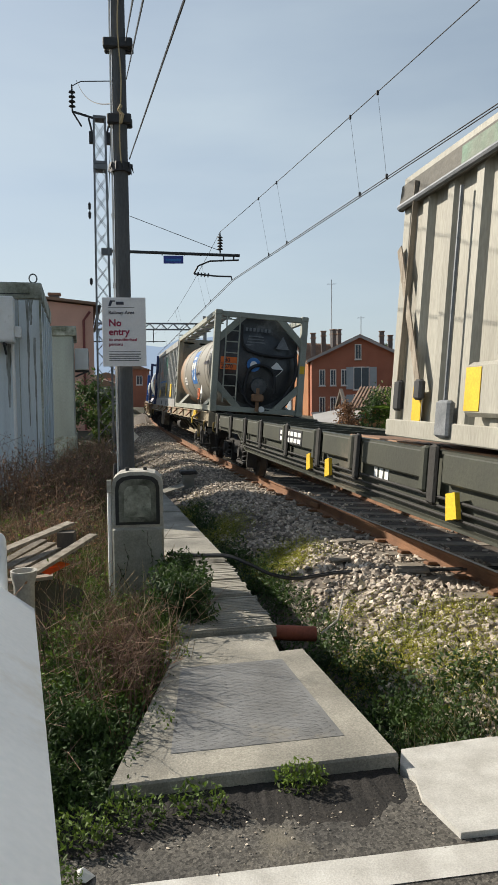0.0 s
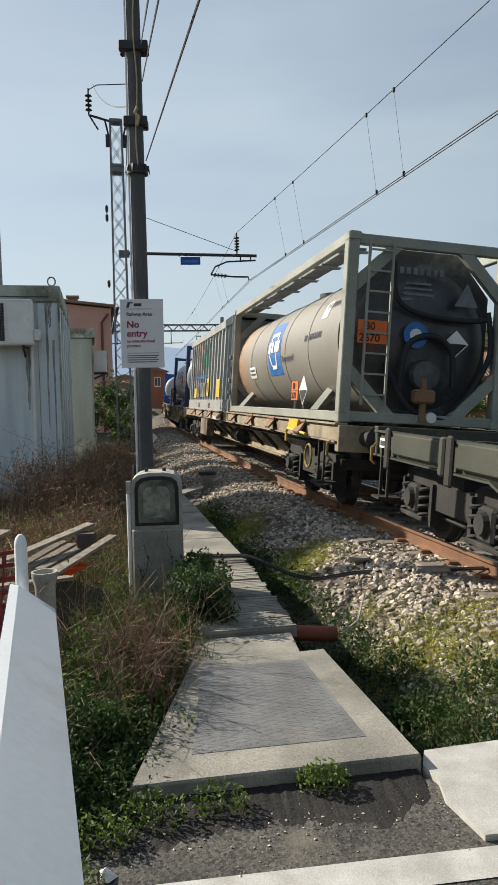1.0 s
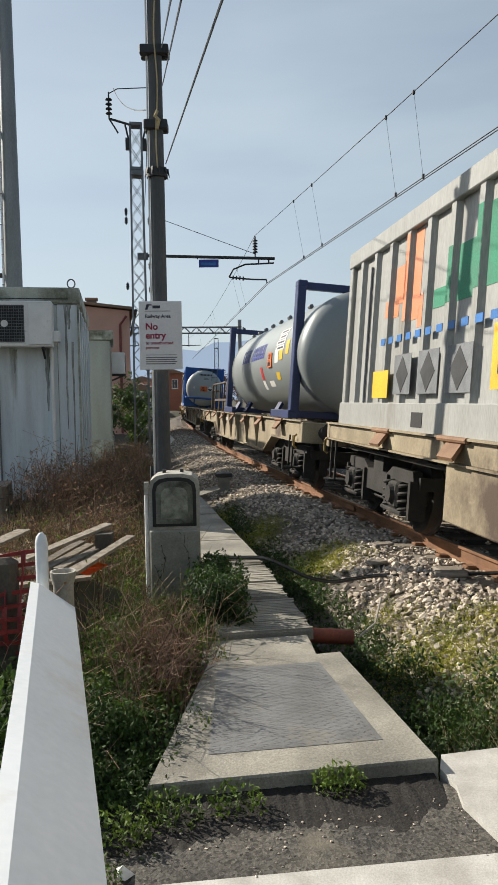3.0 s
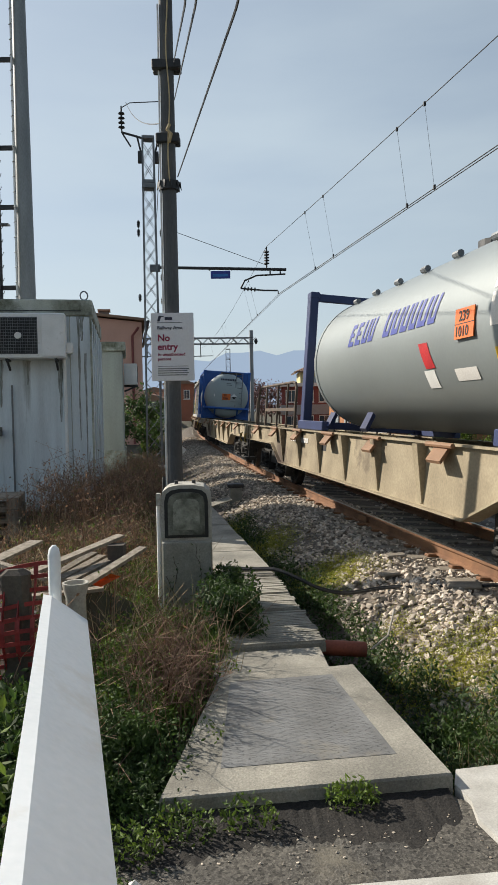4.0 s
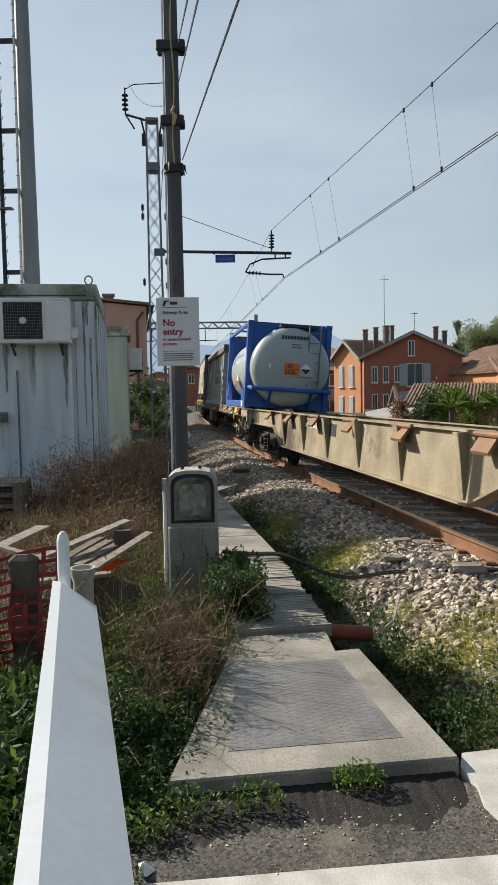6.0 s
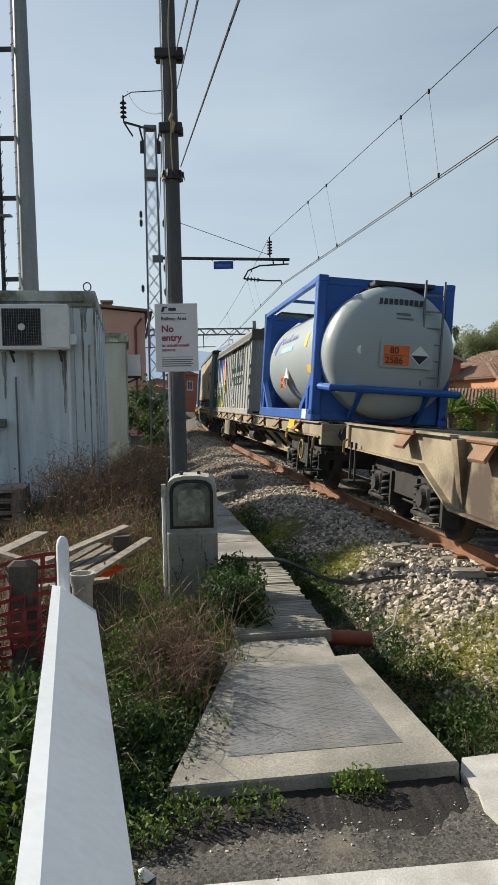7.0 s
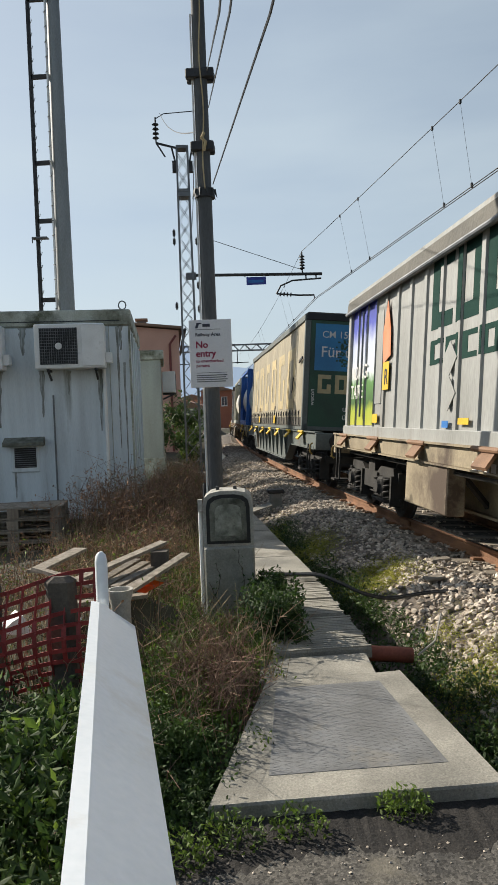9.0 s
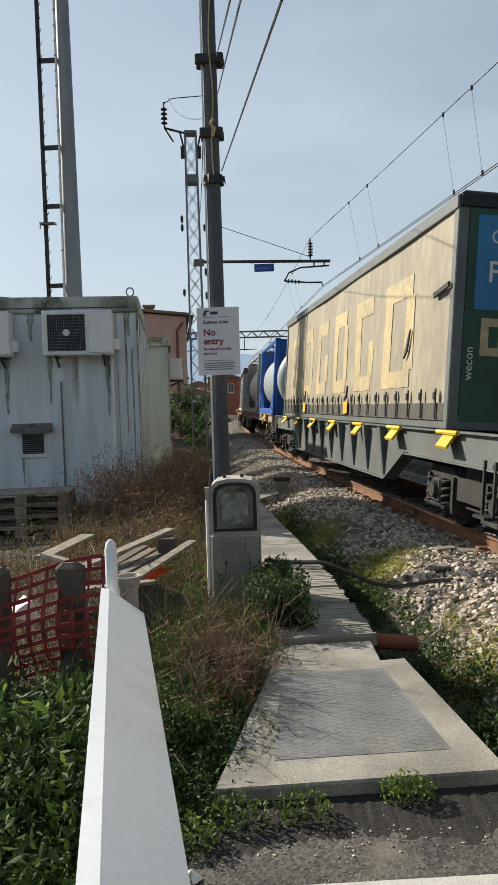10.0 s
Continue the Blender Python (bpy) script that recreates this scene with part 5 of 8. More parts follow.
def wagon(kind, s_front, s_rear, bogies, label):
    s_mid, L = (s_front + s_rear) / 2, s_rear - s_front - 0.9
    half = (bogies[1] - bogies[0]) / 2
    t = thing("container_wagon", label, "freight wagon", group="wagons of the freight train")
    off = s_mid - (bogies[0] + bogies[1]) / 2
    col = M[{"slim": "wagon_cream", "deep": "wagon_cream", "olive": "wagon_olive", "grey": "wagon_grey"}[kind]]
    h = L / 2
    ob = lambda *a, **k: part(*a, **k)
    side = []
    if kind == "slim":
        for k in (-1, 1):
            sh = Shape().box(k * 1.22 - 0.04, k * 1.22 + 0.04, -h, h, 0.98, 1.2, 0.01).box(k * 1.22 - 0.09, k * 1.22 + 0.09, -h, h, 1.2, 1.225).box(k * 1.22 - 0.09, k * 1.22 + 0.09, -h, h, 0.965, 0.985)
            side.append(part("side_sill", sh, col, t, "cream side sill"))
            sh = Shape().prism(sill_outline(L - 5.2, 1.0, 0.85, 0.42, 0.3, 0.3), "x", k * 0.62 - 0.05, k * 0.62 + 0.05).box(k * 0.62 - 0.14, k * 0.62 + 0.14, -h + 5.2, h - 5.2, 0.4, 0.43)
            part("belly_beam", sh, col, t, "dusty inner belly beam")
            part("brake_pipe", Shape().tube([(k * 1.18, -h + 1, 0.9), (k * 1.18, h - 1, 0.9)], 0.025, 6), M["bogie"], t)
        for y in np.arange(-h + 4.0, h - 3.5, 1.55):
            part("under_brace", Shape().bar((-1.2, y, 0.98), (-0.65, y + 0.35, 0.5), 0.06, 0.05), M["bogie"], t)
    else:
        z_mid = {"deep": 0.5, "olive": 0.6, "grey": 0.42}[kind]
        ins = {"deep": 3.3, "olive": 3.2, "grey": 3.4}[kind]
        fore = 2.4 if kind == "deep" and s_front < 50 else ins
        top = {"deep": 1.2, "olive": 1.13, "grey": 1.2}[kind]
        for k in (-1, 1):
            x = k * 1.2
            sh = Shape().prism(sill_outline(L, top, 0.86, z_mid, fore, ins), "x", x - 0.03, x + 0.03)
            sh.box(x - 0.09, x + 0.09, -h, h, top, top + 0.025)
            sh.box(x - 0.1, x + 0.1, -h + fore + 0.9, h - ins - 0.9, z_mid - 0.025, z_mid)
            for e in (-1, 1):
                q = ins if e > 0 else fore
                sh.bar((x, e * (h - q), 0.86), (x, e * (h - q - 0.9), z_mid - 0.01), 0.2, 0.025)
                sh.box(x - 0.1, x + 0.1, min(e * h, e * (h - q)), max(e * h, e * (h - q)), 0.84, 0.86)
            side.append(part("side_sill", sh, col, t, "deep fish-bellied side sill"))
            n = 9 if kind == "grey" else 6
            for i in range(n):
                y = -h + ins + 1.1 + (L - 2 * ins - 2.2) * i / (n - 1)
                if kind != "olive":
                    part("rib", Shape().add([(x + k * 0.03, y - 0.05, z_mid + 0.03), (x + k * 0.03, y + 0.05, z_mid + 0.03), (x + k * 0.05, y - 0.05, z_mid + 0.03), (x + k * 0.05, y + 0.05, z_mid + 0.03),
                                      (x + k * 0.03, y - 0.05, top - 0.01), (x + k * 0.03, y + 0.05, top - 0.01), (x + k * 0.16, y - 0.07, top - 0.01), (x + k * 0.16, y + 0.07, top - 0.01)],
                                     [(0, 1, 3, 2), (4, 6, 7, 5), (0, 2, 6, 4), (1, 5, 7, 3), (2, 3, 7, 6), (0, 4, 5, 1)]), col, t)
        if kind == "olive":
            part("deck", Shape().box(-1.15, 1.15, -h + 3.0, h - 9.5, 1.1, 1.17, 0.01), M["brown"], t, "rusty brown deck plate")
            for k in (-1,):
                x = k * 1.2
                for j, zz in enumerate((0.66, 0.72, 0.79)):
                    part("brake_rod", Shape().tube([(x - 0.09, -h + 3.6, zz), (x - 0.09, h - 3.6, zz)], 0.013, 6), M["bogie"], t)
                y = -h + 1.0
                i = 0
                while y < h - 2.0:
                    w = (1.5, 1.1, 1.3)[i % 3]
                    part("side_flap", Shape().box(x - 0.1, x - 0.02, y, y + w, 0.9, 1.14, 0.015), col, t, "olive folding side flap")
                    part("flap_strap", Shape().box(x - 0.13, x - 0.09, y + w + 0.05, y + w + 0.2, 0.72, 1.2, 0.02), M["bogie"], t)
                    part("hinge", Shape().box(x - 0.13, x - 0.05, y - 0.05, y + 0.06, 0.8, 1.18, 0.02), M["wagon_olive"], t)
                    y += w + 0.3
                    i += 1
                for y in (1.1, 4.2, 5.0):
                    part("yellow_handle", Shape().add([(x - 0.14, y, 0.68), (x - 0.14, y + 0.17, 0.64), (x - 0.14, y + 0.2, 0.84), (x - 0.14, y + 0.06, 0.87), (x - 0.1, y, 0.68), (x - 0.1, y + 0.17, 0.64), (x - 0.1, y + 0.2, 0.84), (x - 0.1, y + 0.06, 0.87)],
                                                       [(0, 1, 2, 3), (7, 6, 5, 4), (0, 4, 5, 1), (1, 5, 6, 2), (2, 6, 7, 3), (3, 7, 4, 0)]), M["yellow"], t, "yellow lever plate")
                # stencilled writing as bars
                for y, w, z, hh in ((-3.2, 1.5, 0.98, 0.1), (-3.0, 1.7, 0.74, 0.12), (2.7, 0.55, 0.78, 0.14)):
                    for j in range(int(w / 0.14)):
                        part("stencil", Shape().box(x - 0.106 if z > 0.9 else x - 0.036, x - 0.1 if z > 0.9 else x - 0.03, y + 0.14 * j, y + 0.14 * j + 0.09, z, z + hh), M["white"], t)
                part("data_panel", Shape().box(x - 0.107, x - 0.1, 5.6, 6.9, 0.92, 1.12), M["black"], t)
                for a in range(2):
                    for j in range(6):
                        part("stencil", Shape().box(x - 0.112, x - 0.107, 5.65 + 0.2 * j, 5.8 + 0.2 * j, 0.94 + 0.09 * a, 1.0 + 0.09 * a), M["white"], t)
                for y in (h - 1.6, h - 2.3, h - 0.9, h - 0.4):
                    part("stencil", Shape().box(x - 0.038, x - 0.03, y, y + 0.3, 0.94, 1.06), M["white"], t)
                    part("stencil", Shape().box(x - 0.042, x - 0.038, y + 0.03, y + 0.27, 0.97, 1.03), M["wagon_olive"], t)
    # common members
    # takes the dark bogie colour to put in the shade under the wagon
    part("centre_sill", Shape().box(-0.22, 0.22, -h, h, 0.75, 1.08), M["bogie"], t, "grimy centre sill, coloured dark for the shade under the wagon")
    for e in (-1, 1):
        part("end_beam", Shape().box(-1.27, 1.27, e * h - 0.08, e * h + 0.08, 0.84, 1.2, 0.01), col, t)
        for k in (-1, 1):
            buffer_part(t, k * 0.875, e * (h + 0.08), e)
        part("hook", Shape().box(-0.06, 0.06, min(e * h, e * (h + 0.35)), max(e * h, e * (h + 0.35)), 0.95, 1.05, 0.02), M["bogie"], t)
        part("air_hose", Shape().tube([(0.3, e * (h + 0.05), 0.9), (0.3, e * (h + 0.3), 0.6), (0.2, e * (h + 0.42), 0.75)], 0.025, 6), M["black"], t)
        part("step", Shape().box(-1.4, -1.1, e * (h - 0.55) - 0.14, e * (h - 0.55) + 0.14, 0.36, 0.39).bar((-1.3, e * (h - 0.68), 0.38), (-1.3, e * (h - 0.68), 0.95), 0.03, 0.03).bar((-1.3, e * (h - 0.42), 0.38), (-1.3, e * (h - 0.42), 0.95), 0.03, 0.03), M["bogie"], t)
        part("hand_grip", Shape().tube([(-1.3, e * (h - 0.15), 0.98), (-1.35, e * (h - 0.15), 0.94), (-1.35, e * (h - 0.15), 0.78), (-1.3, e * (h - 0.15), 0.74)], 0.02, 6), M["hand_yellow"], t, "dull yellow hand grip")
    for y in np.arange(-h + 0.9, h - 0.6, 1.75):
        # on slim wagons the same dark colour stands in for shade between the sills
        part("cross_member", Shape().box(-1.18, 1.18, y - 0.06, y + 0.06, 0.98, 1.14), M["bogie"] if kind == "slim" else col, t)
    if kind != "olive":
        for y in np.arange(-h + 1.6, h - 1.0, 2.1):
            part("lock_flap", Shape().add([(-1.27, y, 1.2), (-1.27, y + 0.34, 1.2), (-1.42, y - 0.1, 1.04), (-1.42, y + 0.24, 1.04), (-1.25, y, 1.17), (-1.25, y + 0.34, 1.17), (-1.4, y - 0.1, 1.01), (-1.4, y + 0.24, 1.01)],
                                          [(0, 1, 3, 2), (4, 6, 7, 5), (0, 2, 6, 4), (1, 5, 7, 3), (2, 3, 7, 6), (0, 4, 5, 1)]), M["yellow" if kind == "grey" else "brown"], t, "folding container lock flap")
            part("flap_hinge", Shape().tube([(-1.3, y - 0.14, 1.2), (-1.3, y + 0.5, 1.2)], 0.03, 8), M["brown" if kind != "grey" else "yellow"], t)
        if kind == "slim":
            part("equipment_box", Shape().box(-1.27, -1.05, h - 6.15, h - 4.65, 0.42, 0.97, 0.015), col, t, "cream equipment box")
            part("lever_plate", Shape().prism([(-h + 1.75, 1.22), (-h + 2.3, 1.22), (-h + 2.38, 1.05), (-h + 1.83, 1.05)], "x", -1.36, -1.31), M["yellow"], t, "yellow brake lever plate")
            part("brake_lever", Shape().tube([(-1.38, -h + 1.2, 1.02), (-1.38, -h + 2.3, 1.06), (-1.38, -h + 2.38, 1.0), (-1.38, -h + 2.36, 0.85)], 0.022, 6), M["yellow"], t, "bent yellow brake lever")
            part("hand_wheel", Shape().tube([(-1.34, -h + 1.1 + 0.17 * math.cos(a), 0.7 + 0.17 * math.sin(a)) for a in np.linspace(0, 6.28, 20)], 0.017, 6), M["hand_yellow"], t, "dull yellow brake hand wheel")
        part("air_reservoir", Shape().lathe([(-0.5, 0.02), (-0.46, 0.17), (0.46, 0.17), (0.5, 0.02)], "y", (-0.85, 0.62), 14), M["bogie"], t, smooth=True)
        part("data_panel", Shape().box(-1.236 if kind != "slim" else -1.27, -1.226 if kind != "slim" else -1.258, 0.4, 1.0, 0.9, 1.1), M["black"], t, "black data panel")
        for j in range(9):
            part("stencil", Shape().box(-1.242 if kind != "slim" else -1.275, -1.236 if kind != "slim" else -1.27, 1.6 + 0.15 * j, 1.7 + 0.15 * j, 0.98, 1.07), M["trim_white"], t)
    for y in (bogies[0] - s_mid, bogies[1] - s_mid):
        bogie(t, y)
    movers.append((t, (bogies[0] + bogies[1]) / 2, half, off))
    return t, (bogies[0] + bogies[1]) / 2, half, s_mid


def load(t, wag, s):
    """Sets a load with its middle at s on a wagon."""
    _, c, half, mid = wag
    movers.append((t, c, half, s - c))


F = 1.235   # height of the loads' feet over the rail head


def end_frame(t, y, mat_name, w=1.22, top=2.59, post=0.09, gusset=0.0):
    col = M[mat_name]
    for k in (-1, 1):
        part("corner_post", Shape().box(k * w - (0.16 if k > 0 else 0), k * w + (0 if k > 0 else 0.16), y - post, y + post, F, F + top, 0.012), col, t)
        for z in (F, F + top - 0.12):
            part("corner_casting", Shape().box(k * w - (0.18 if k > 0 else 0.004), k * w + (0.004 if k > 0 else 0.18), y - post - 0.01, y + post + 0.01, z, z + 0.12, 0.015), col, t)
        if gusset:
            for a, b in ((0.1, gusset), (top - 0.1, top - gusset)):
                part("gusset", Shape().bar((k * (w - gusset), y, F + a), (k * (w - 0.1), y, F + b), 0.1, 0.16), col, t)
    for z in (F + 0.09, F + top - 0.09):
        part("end_rail", Shape().box(-w + 0.15, w - 0.15, y - 0.06, y + 0.06, z - 0.07, z + 0.07, 0.01), col, t)


def vessel(t, y0, y1, r, zc, mat_name, dish=0.38, end_mat=None, label="tank vessel", bands=True):
    prof = [(y0, 0.02)]
    for i in range(1, 9):
        a = i / 8 * math.pi / 2
        prof.append((y0 + dish * (1 - math.cos(a)), r * math.sin(a) ** 0.75))
    body = Shape().lathe([(y0 + dish, r), (y0 + dish + 0.05, r), (y1 - dish - 0.05, r), (y1 - dish, r)] + [(y1 - dish * (1 - math.cos(a)), r * math.sin(a) ** 0.75) for a in np.linspace(math.pi / 2, 0.02, 9)], "y", (0, zc), 56)
    v = part("tank", body, M[mat_name], t, label, smooth=True)
    part("tank_end", Shape().lathe(prof + [(y0 + dish + 0.004, r)], "y", (0, zc), 56), M[end_mat or mat_name], t, "dished tank end", smooth=True)
    if bands:
        for y in np.linspace(y0 + dish, y1 - dish, 6):
            part("band", Shape().lathe([(y - 0.025, r), (y - 0.025, r + 0.008), (y + 0.025, r + 0.008), (y + 0.025, r)], "y", (0, zc), 56), M[mat_name], t, smooth=True)
    part("manhole", Shape().lathe([(zc + r - 0.05, 0.28), (zc + r + 0.1, 0.28), (zc + r + 0.12, 0.2)], "z", (0, (y0 + y1) / 2), 20), M["dark_steel"], t)
    return v


def patch(t, name, mat_name, r, zc, y0, y1, a0, a1, lift=0.006, skew=0.0, label=""):
    """A thin sheet on the vessel's left side between two heights given as angles over the horizontal."""
    n = 6
    p, f = [], []
    for q in (r + lift, r + lift - 0.004):
        for i in range(n + 1):
            a = radians(a0 + (a1 - a0) * i / n)
            for y in (y0, y1):
                p.append((-q * math.cos(a), y + skew * i / n, zc + q * math.sin(a)))
    for i in range(n):
        f.append((2 * i, 2 * i + 1, 2 * i + 3, 2 * i + 2))
    return part(name, Shape().add(p[:2 * n + 2], f), M[mat_name], t, label)


def left_text(t, name, body, size, mat_name, x, y, z, tilt=0.0, bold=0.002):
    return words(name, body, size, M[mat_name], t, pose(x, y, z) @ pose(0, 0, 0, 90, 0, -90) @ pose(0, 0, 0, tilt, 0, 0), bold)


def front_text(t, name, body, size, mat_name, x, y, z, bold=0.002):
    return words(name, body, size, M[mat_name], t, pose(x, y, z, 90, 0, 0), bold)


def ladder(t, y, x, z0, z1, mat_name):
    lad = part("ladder", Shape().bar((x, y, z0), (x, y, z1), 0.04, 0.03).bar((x + 0.34, y, z0), (x + 0.34, y, z1), 0.04, 0.03), M[mat_name], t, "steel end ladder")
    for z in np.arange(z0 + 0.15, z1, 0.28):
        part("rung", Shape().bar((x, y, z), (x + 0.34, y, z), 0.025, 0.025), M[mat_name], lad)


def placard(t, x, y, z, top, bottom, facing="front", size=0.4):
    if facing == "front":
        p = part("hazard_placard", Shape().box(x, x + size, y - 0.012, y, z, z + size * 0.75), M["orange"], t, "orange hazard placard")
        part("placard_rule", Shape().box(x, x + size, y - 0.014, y - 0.012, z + size * 0.36, z + size * 0.38), M["black"], p)
        front_text(p, "placard_text", top, size * 0.36, "black", x + size * 0.22, y - 0.016, z + size * 0.44)
        front_text(p, "placard_text", bottom, size * 0.36, "black", x + size * 0.04, y - 0.016, z + size * 0.06)
    else:
        p = part("hazard_placard", Shape().box(x - 0.012, x, y - size, y, z, z + size * 0.75), M["orange"], t, "orange hazard placard")
        part("placard_rule", Shape().box(x - 0.014, x - 0.012, y - size, y, z + size * 0.36, z + size * 0.38), M["black"], p)
        left_text(p, "placard_text", top, size * 0.36, "black", x - 0.016, y - size * 0.22, z + size * 0.44)
        left_text(p, "placard_text", bottom, size * 0.36, "black", x - 0.016, y - size * 0.04, z + size * 0.06)


def diamond(t, m, size=0.2, a="white", b="black"):
    p = part("hazard_diamond", Shape().prism([(0, -size), (size, 0), (0, size), (-size, 0)], "y", -0.006, 0.0), M[a], t, "hazard diamond", at=m)
    part("diamond_half", Shape().prism([(0, -size * 0.9), (size * 0.9, 0), (-size * 0.9, 0)], "y", -0.009, -0.006), M[b], p)


def grey_tank(wag, s0, s1):
    L = s1 - s0
    h = L / 2
    t = thing("tank_container", "weathered grey tank container with a soot-black end", "tank container", group="containers on the train")
    end_frame(t, -h + 0.09, "frame_grey", gusset=0.75)
    end_frame(t, h - 0.09, "frame_grey", gusset=0.75)
    for k in (-1, 1):
        for z in (F + 0.08, F + 2.51):
            part("side_rail", Shape().box(k * 1.22 - (0.1 if k > 0 else 0), k * 1.22 + (0 if k > 0 else 0.1), -h, h, z - 0.07, z + 0.07, 0.01), M["frame_grey"], t)
    for y in np.arange(-h + 0.7, h - 0.4, 1.3):
        part("walkway_tread", Shape().box(-1.0, -0.72, y, y + 1.22, F + 2.5, F + 2.53), M["galv"], t, "grey walkway grating")
        part("walkway_bearer", Shape().prism([(-1.14, F + 2.48), (-0.66, F + 2.49), (-0.7, F + 2.45), (-1.14, F + 2.42)], "y", y, y + 0.025), M["frame_grey"], t)
    zc, r = F + 1.22, 1.13
    vessel(t, -h + 0.18, h - 0.25, r, zc, "tank_grey", 0.35, "tank_black")
    dome = [(h - 2.1, r + 0.003), (h - 0.6, r + 0.003)] + [(h - 0.245 - 0.355 * (1 - math.cos(a)), (r + 0.004) * math.sin(a) ** 0.75) for a in np.linspace(math.pi / 2, 0.02, 9)]
    part("rusty_shell", Shape().lathe(dome, "y", (0, zc), 56), M["tank_rust"], t, "rust-stained rear shell", smooth=True)
    patch(t, "rust_stain_ring", "brown", r, zc, h - 0.72, h - 0.66, -35, 60, 0.01, label="rusty seam")
    for y in (-h + 1.4, h - 1.4):
        for k in (-1, 1):
            part("saddle", Shape().bar((k * 1.15, y, F + 0.12), (k * 0.8, y + 0.25, F + 0.5), 0.14, 0.1), M["frame_grey"], t)
    # black recess plate behind the front frame and its fittings
    part("shield", Shape().prism([(-0.55, F + 0.1), (0.55, F + 0.1), (1.06, F + 0.7), (1.06, F + 1.9), (0.55, F + 2.48), (-0.55, F + 2.48), (-1.06, F + 1.9), (-1.06, F + 0.7)], "y", -h + 0.36, -h + 0.4), M["tank_black"], t, "soot-black end shield")
    y = -h + 0.12
    ladder(t, -h - 0.02, -0.92, F + 0.25, F + 2.5, "frame_grey")
    for pts, r2 in (([(-0.55, y, 2.1), (-0.2, y - 0.05, 1.5), (0.3, y - 0.05, 1.35), (0.75, y, 1.5), (0.95, y, 1.9)], 0.045),
                    ([(-0.35, y - 0.04, 1.75), (-0.25, y - 0.05, 2.35), (0.1, y - 0.06, 2.5), (0.4, y - 0.05, 2.3), (0.45, y - 0.04, 1.8)], 0.045),
                    ([(-0.5, y, 3.5), (-0.45, y - 0.03, 3.0), (-0.1, y - 0.04, 2.8), (0.6, y - 0.02, 2.75), (0.95, y, 2.8)], 0.04),
                    ([(0.95, y, 2.9), (1.0, y - 0.03, 2.3), (0.75, y, 1.75), (0.5, y, 1.45)], 0.04)):
        c = [Vector(p) for p in pts]
        fine = []
        for i in range(len(c) - 1):
            p0, p1, p2, p3 = c[max(i - 1, 0)], c[i], c[i + 1], c[min(i + 2, len(c) - 1)]
            for u in np.linspace(0, 1, 6)[:-1]:
                fine.append(0.5 * ((2 * p1) + (p2 - p0) * u + (2 * p0 - 5 * p1 + 4 * p2 - p3) * u * u + (3 * p1 - p0 - 3 * p2 + p3) * u ** 3))
        part("hose", Shape().tube(fine + [c[-1]], r2, 8), M["black"], t, "black hose", smooth=True)
    part("outlet_flange", Shape().lathe([(y - 0.12, 0.02), (y - 0.12, 0.2), (y - 0.04, 0.22), (y, 0.2)], "y", (0.02, 1.95), 24), M["tank_black"], t)
    part("valve", Shape().box(-0.15, 0.15, y - 0.2, y, 1.55, 1.75, 0.03).tube([(0, y - 0.1, 1.3), (0, y - 0.1, 1.9)], 0.05, 10), M["brown"], t, "rusty outlet valve")
    part("gauge", Shape().lathe([(y - 0.16, 0.01), (y - 0.16, 0.075), (y - 0.1, 0.08)], "y", (0.12, 1.36), 18), M["white"], t, "round white gauge")
    part("round_notice", Shape().lathe([(y - 0.04, 0.01), (y - 0.04, 0.18), (y - 0.03, 0.18)], "y", (-0.14, 2.5), 24), M["logo_blue"], t, "round blue notice")
    part("notice_symbol", Shape().lathe([(y - 0.045, 0.01), (y - 0.045, 0.09), (y - 0.04, 0.09)], "y", (-0.14, 2.5), 16), M["white"], t)
    placard(t, -1.02, -h - 0.0, 2.33, "80", "2670", "front", 0.42)
    for j in range(7):
        part("painted_data", Shape().box(-0.28 - 0.02 * j, 0.1 + 0.02 * (j % 3), y + 0.1 - 0.006, y + 0.1, 3.22 - 0.075 * j, 3.25 - 0.075 * j), M["galv"], t)
        part("painted_data", Shape().box(-0.38 + 0.1 * j, -0.32 + 0.1 * j, y + 0.09, y + 0.1, 3.36, 3.45), M["galv"], t)
    part("triangle_notice", Shape().prism([(0.42, 2.95), (0.78, 2.95), (0.6, 3.28)], "y", y - 0.01, y), M["galv"], t, "pale triangle notice")
    diamond(t, pose(0.47, y - 0.03, 2.42), 0.19, "white", "black")
    part("yellow_plate", Shape().box(1.07, 1.2, -h - 0.008, -h, 2.35, 2.55), M["yellow"], t)
    # side markings
    patch(t, "emblem_field", "logo_blue", r, zc, -0.55, 0.53, -22, 32, skew=0.2, label="blue emblem field")
    for a, b, c, d, k in ((-4, 20, -0.12, -0.05, 0.0), (-4, 20, 0.42, 0.49, 0.0), (17, 21, -0.1, 0.47, 0.0), (-15, -4, -0.12, -0.05, 0.0), (-16, -12, -0.1, 0.25, 0.0), (-13, -3, 0.22, 0.29, 0.2)):
        patch(t, "emblem_line", "white", r, zc, c - 0.06, d - 0.06, a, b, 0.012, skew=k)
    for j in range(4):
        patch(t, "emblem_dot", "white", r, zc, 0.4 - 0.25 * j, 0.55 - 0.25 * j, 1, 12, 0.014)
    left_text(t, "product_text", "Cyanurchlorid", 0.16, "sign_dark", -1.138, -0.55, zc - 0.2, 0)
    placard(t, -1.2, -1.83, F + 0.3, "80", "2670", "left", 0.42)
    diamond(t, pose(-1.2, -2.56, F + 0.46, 0, 0, -90), 0.25)
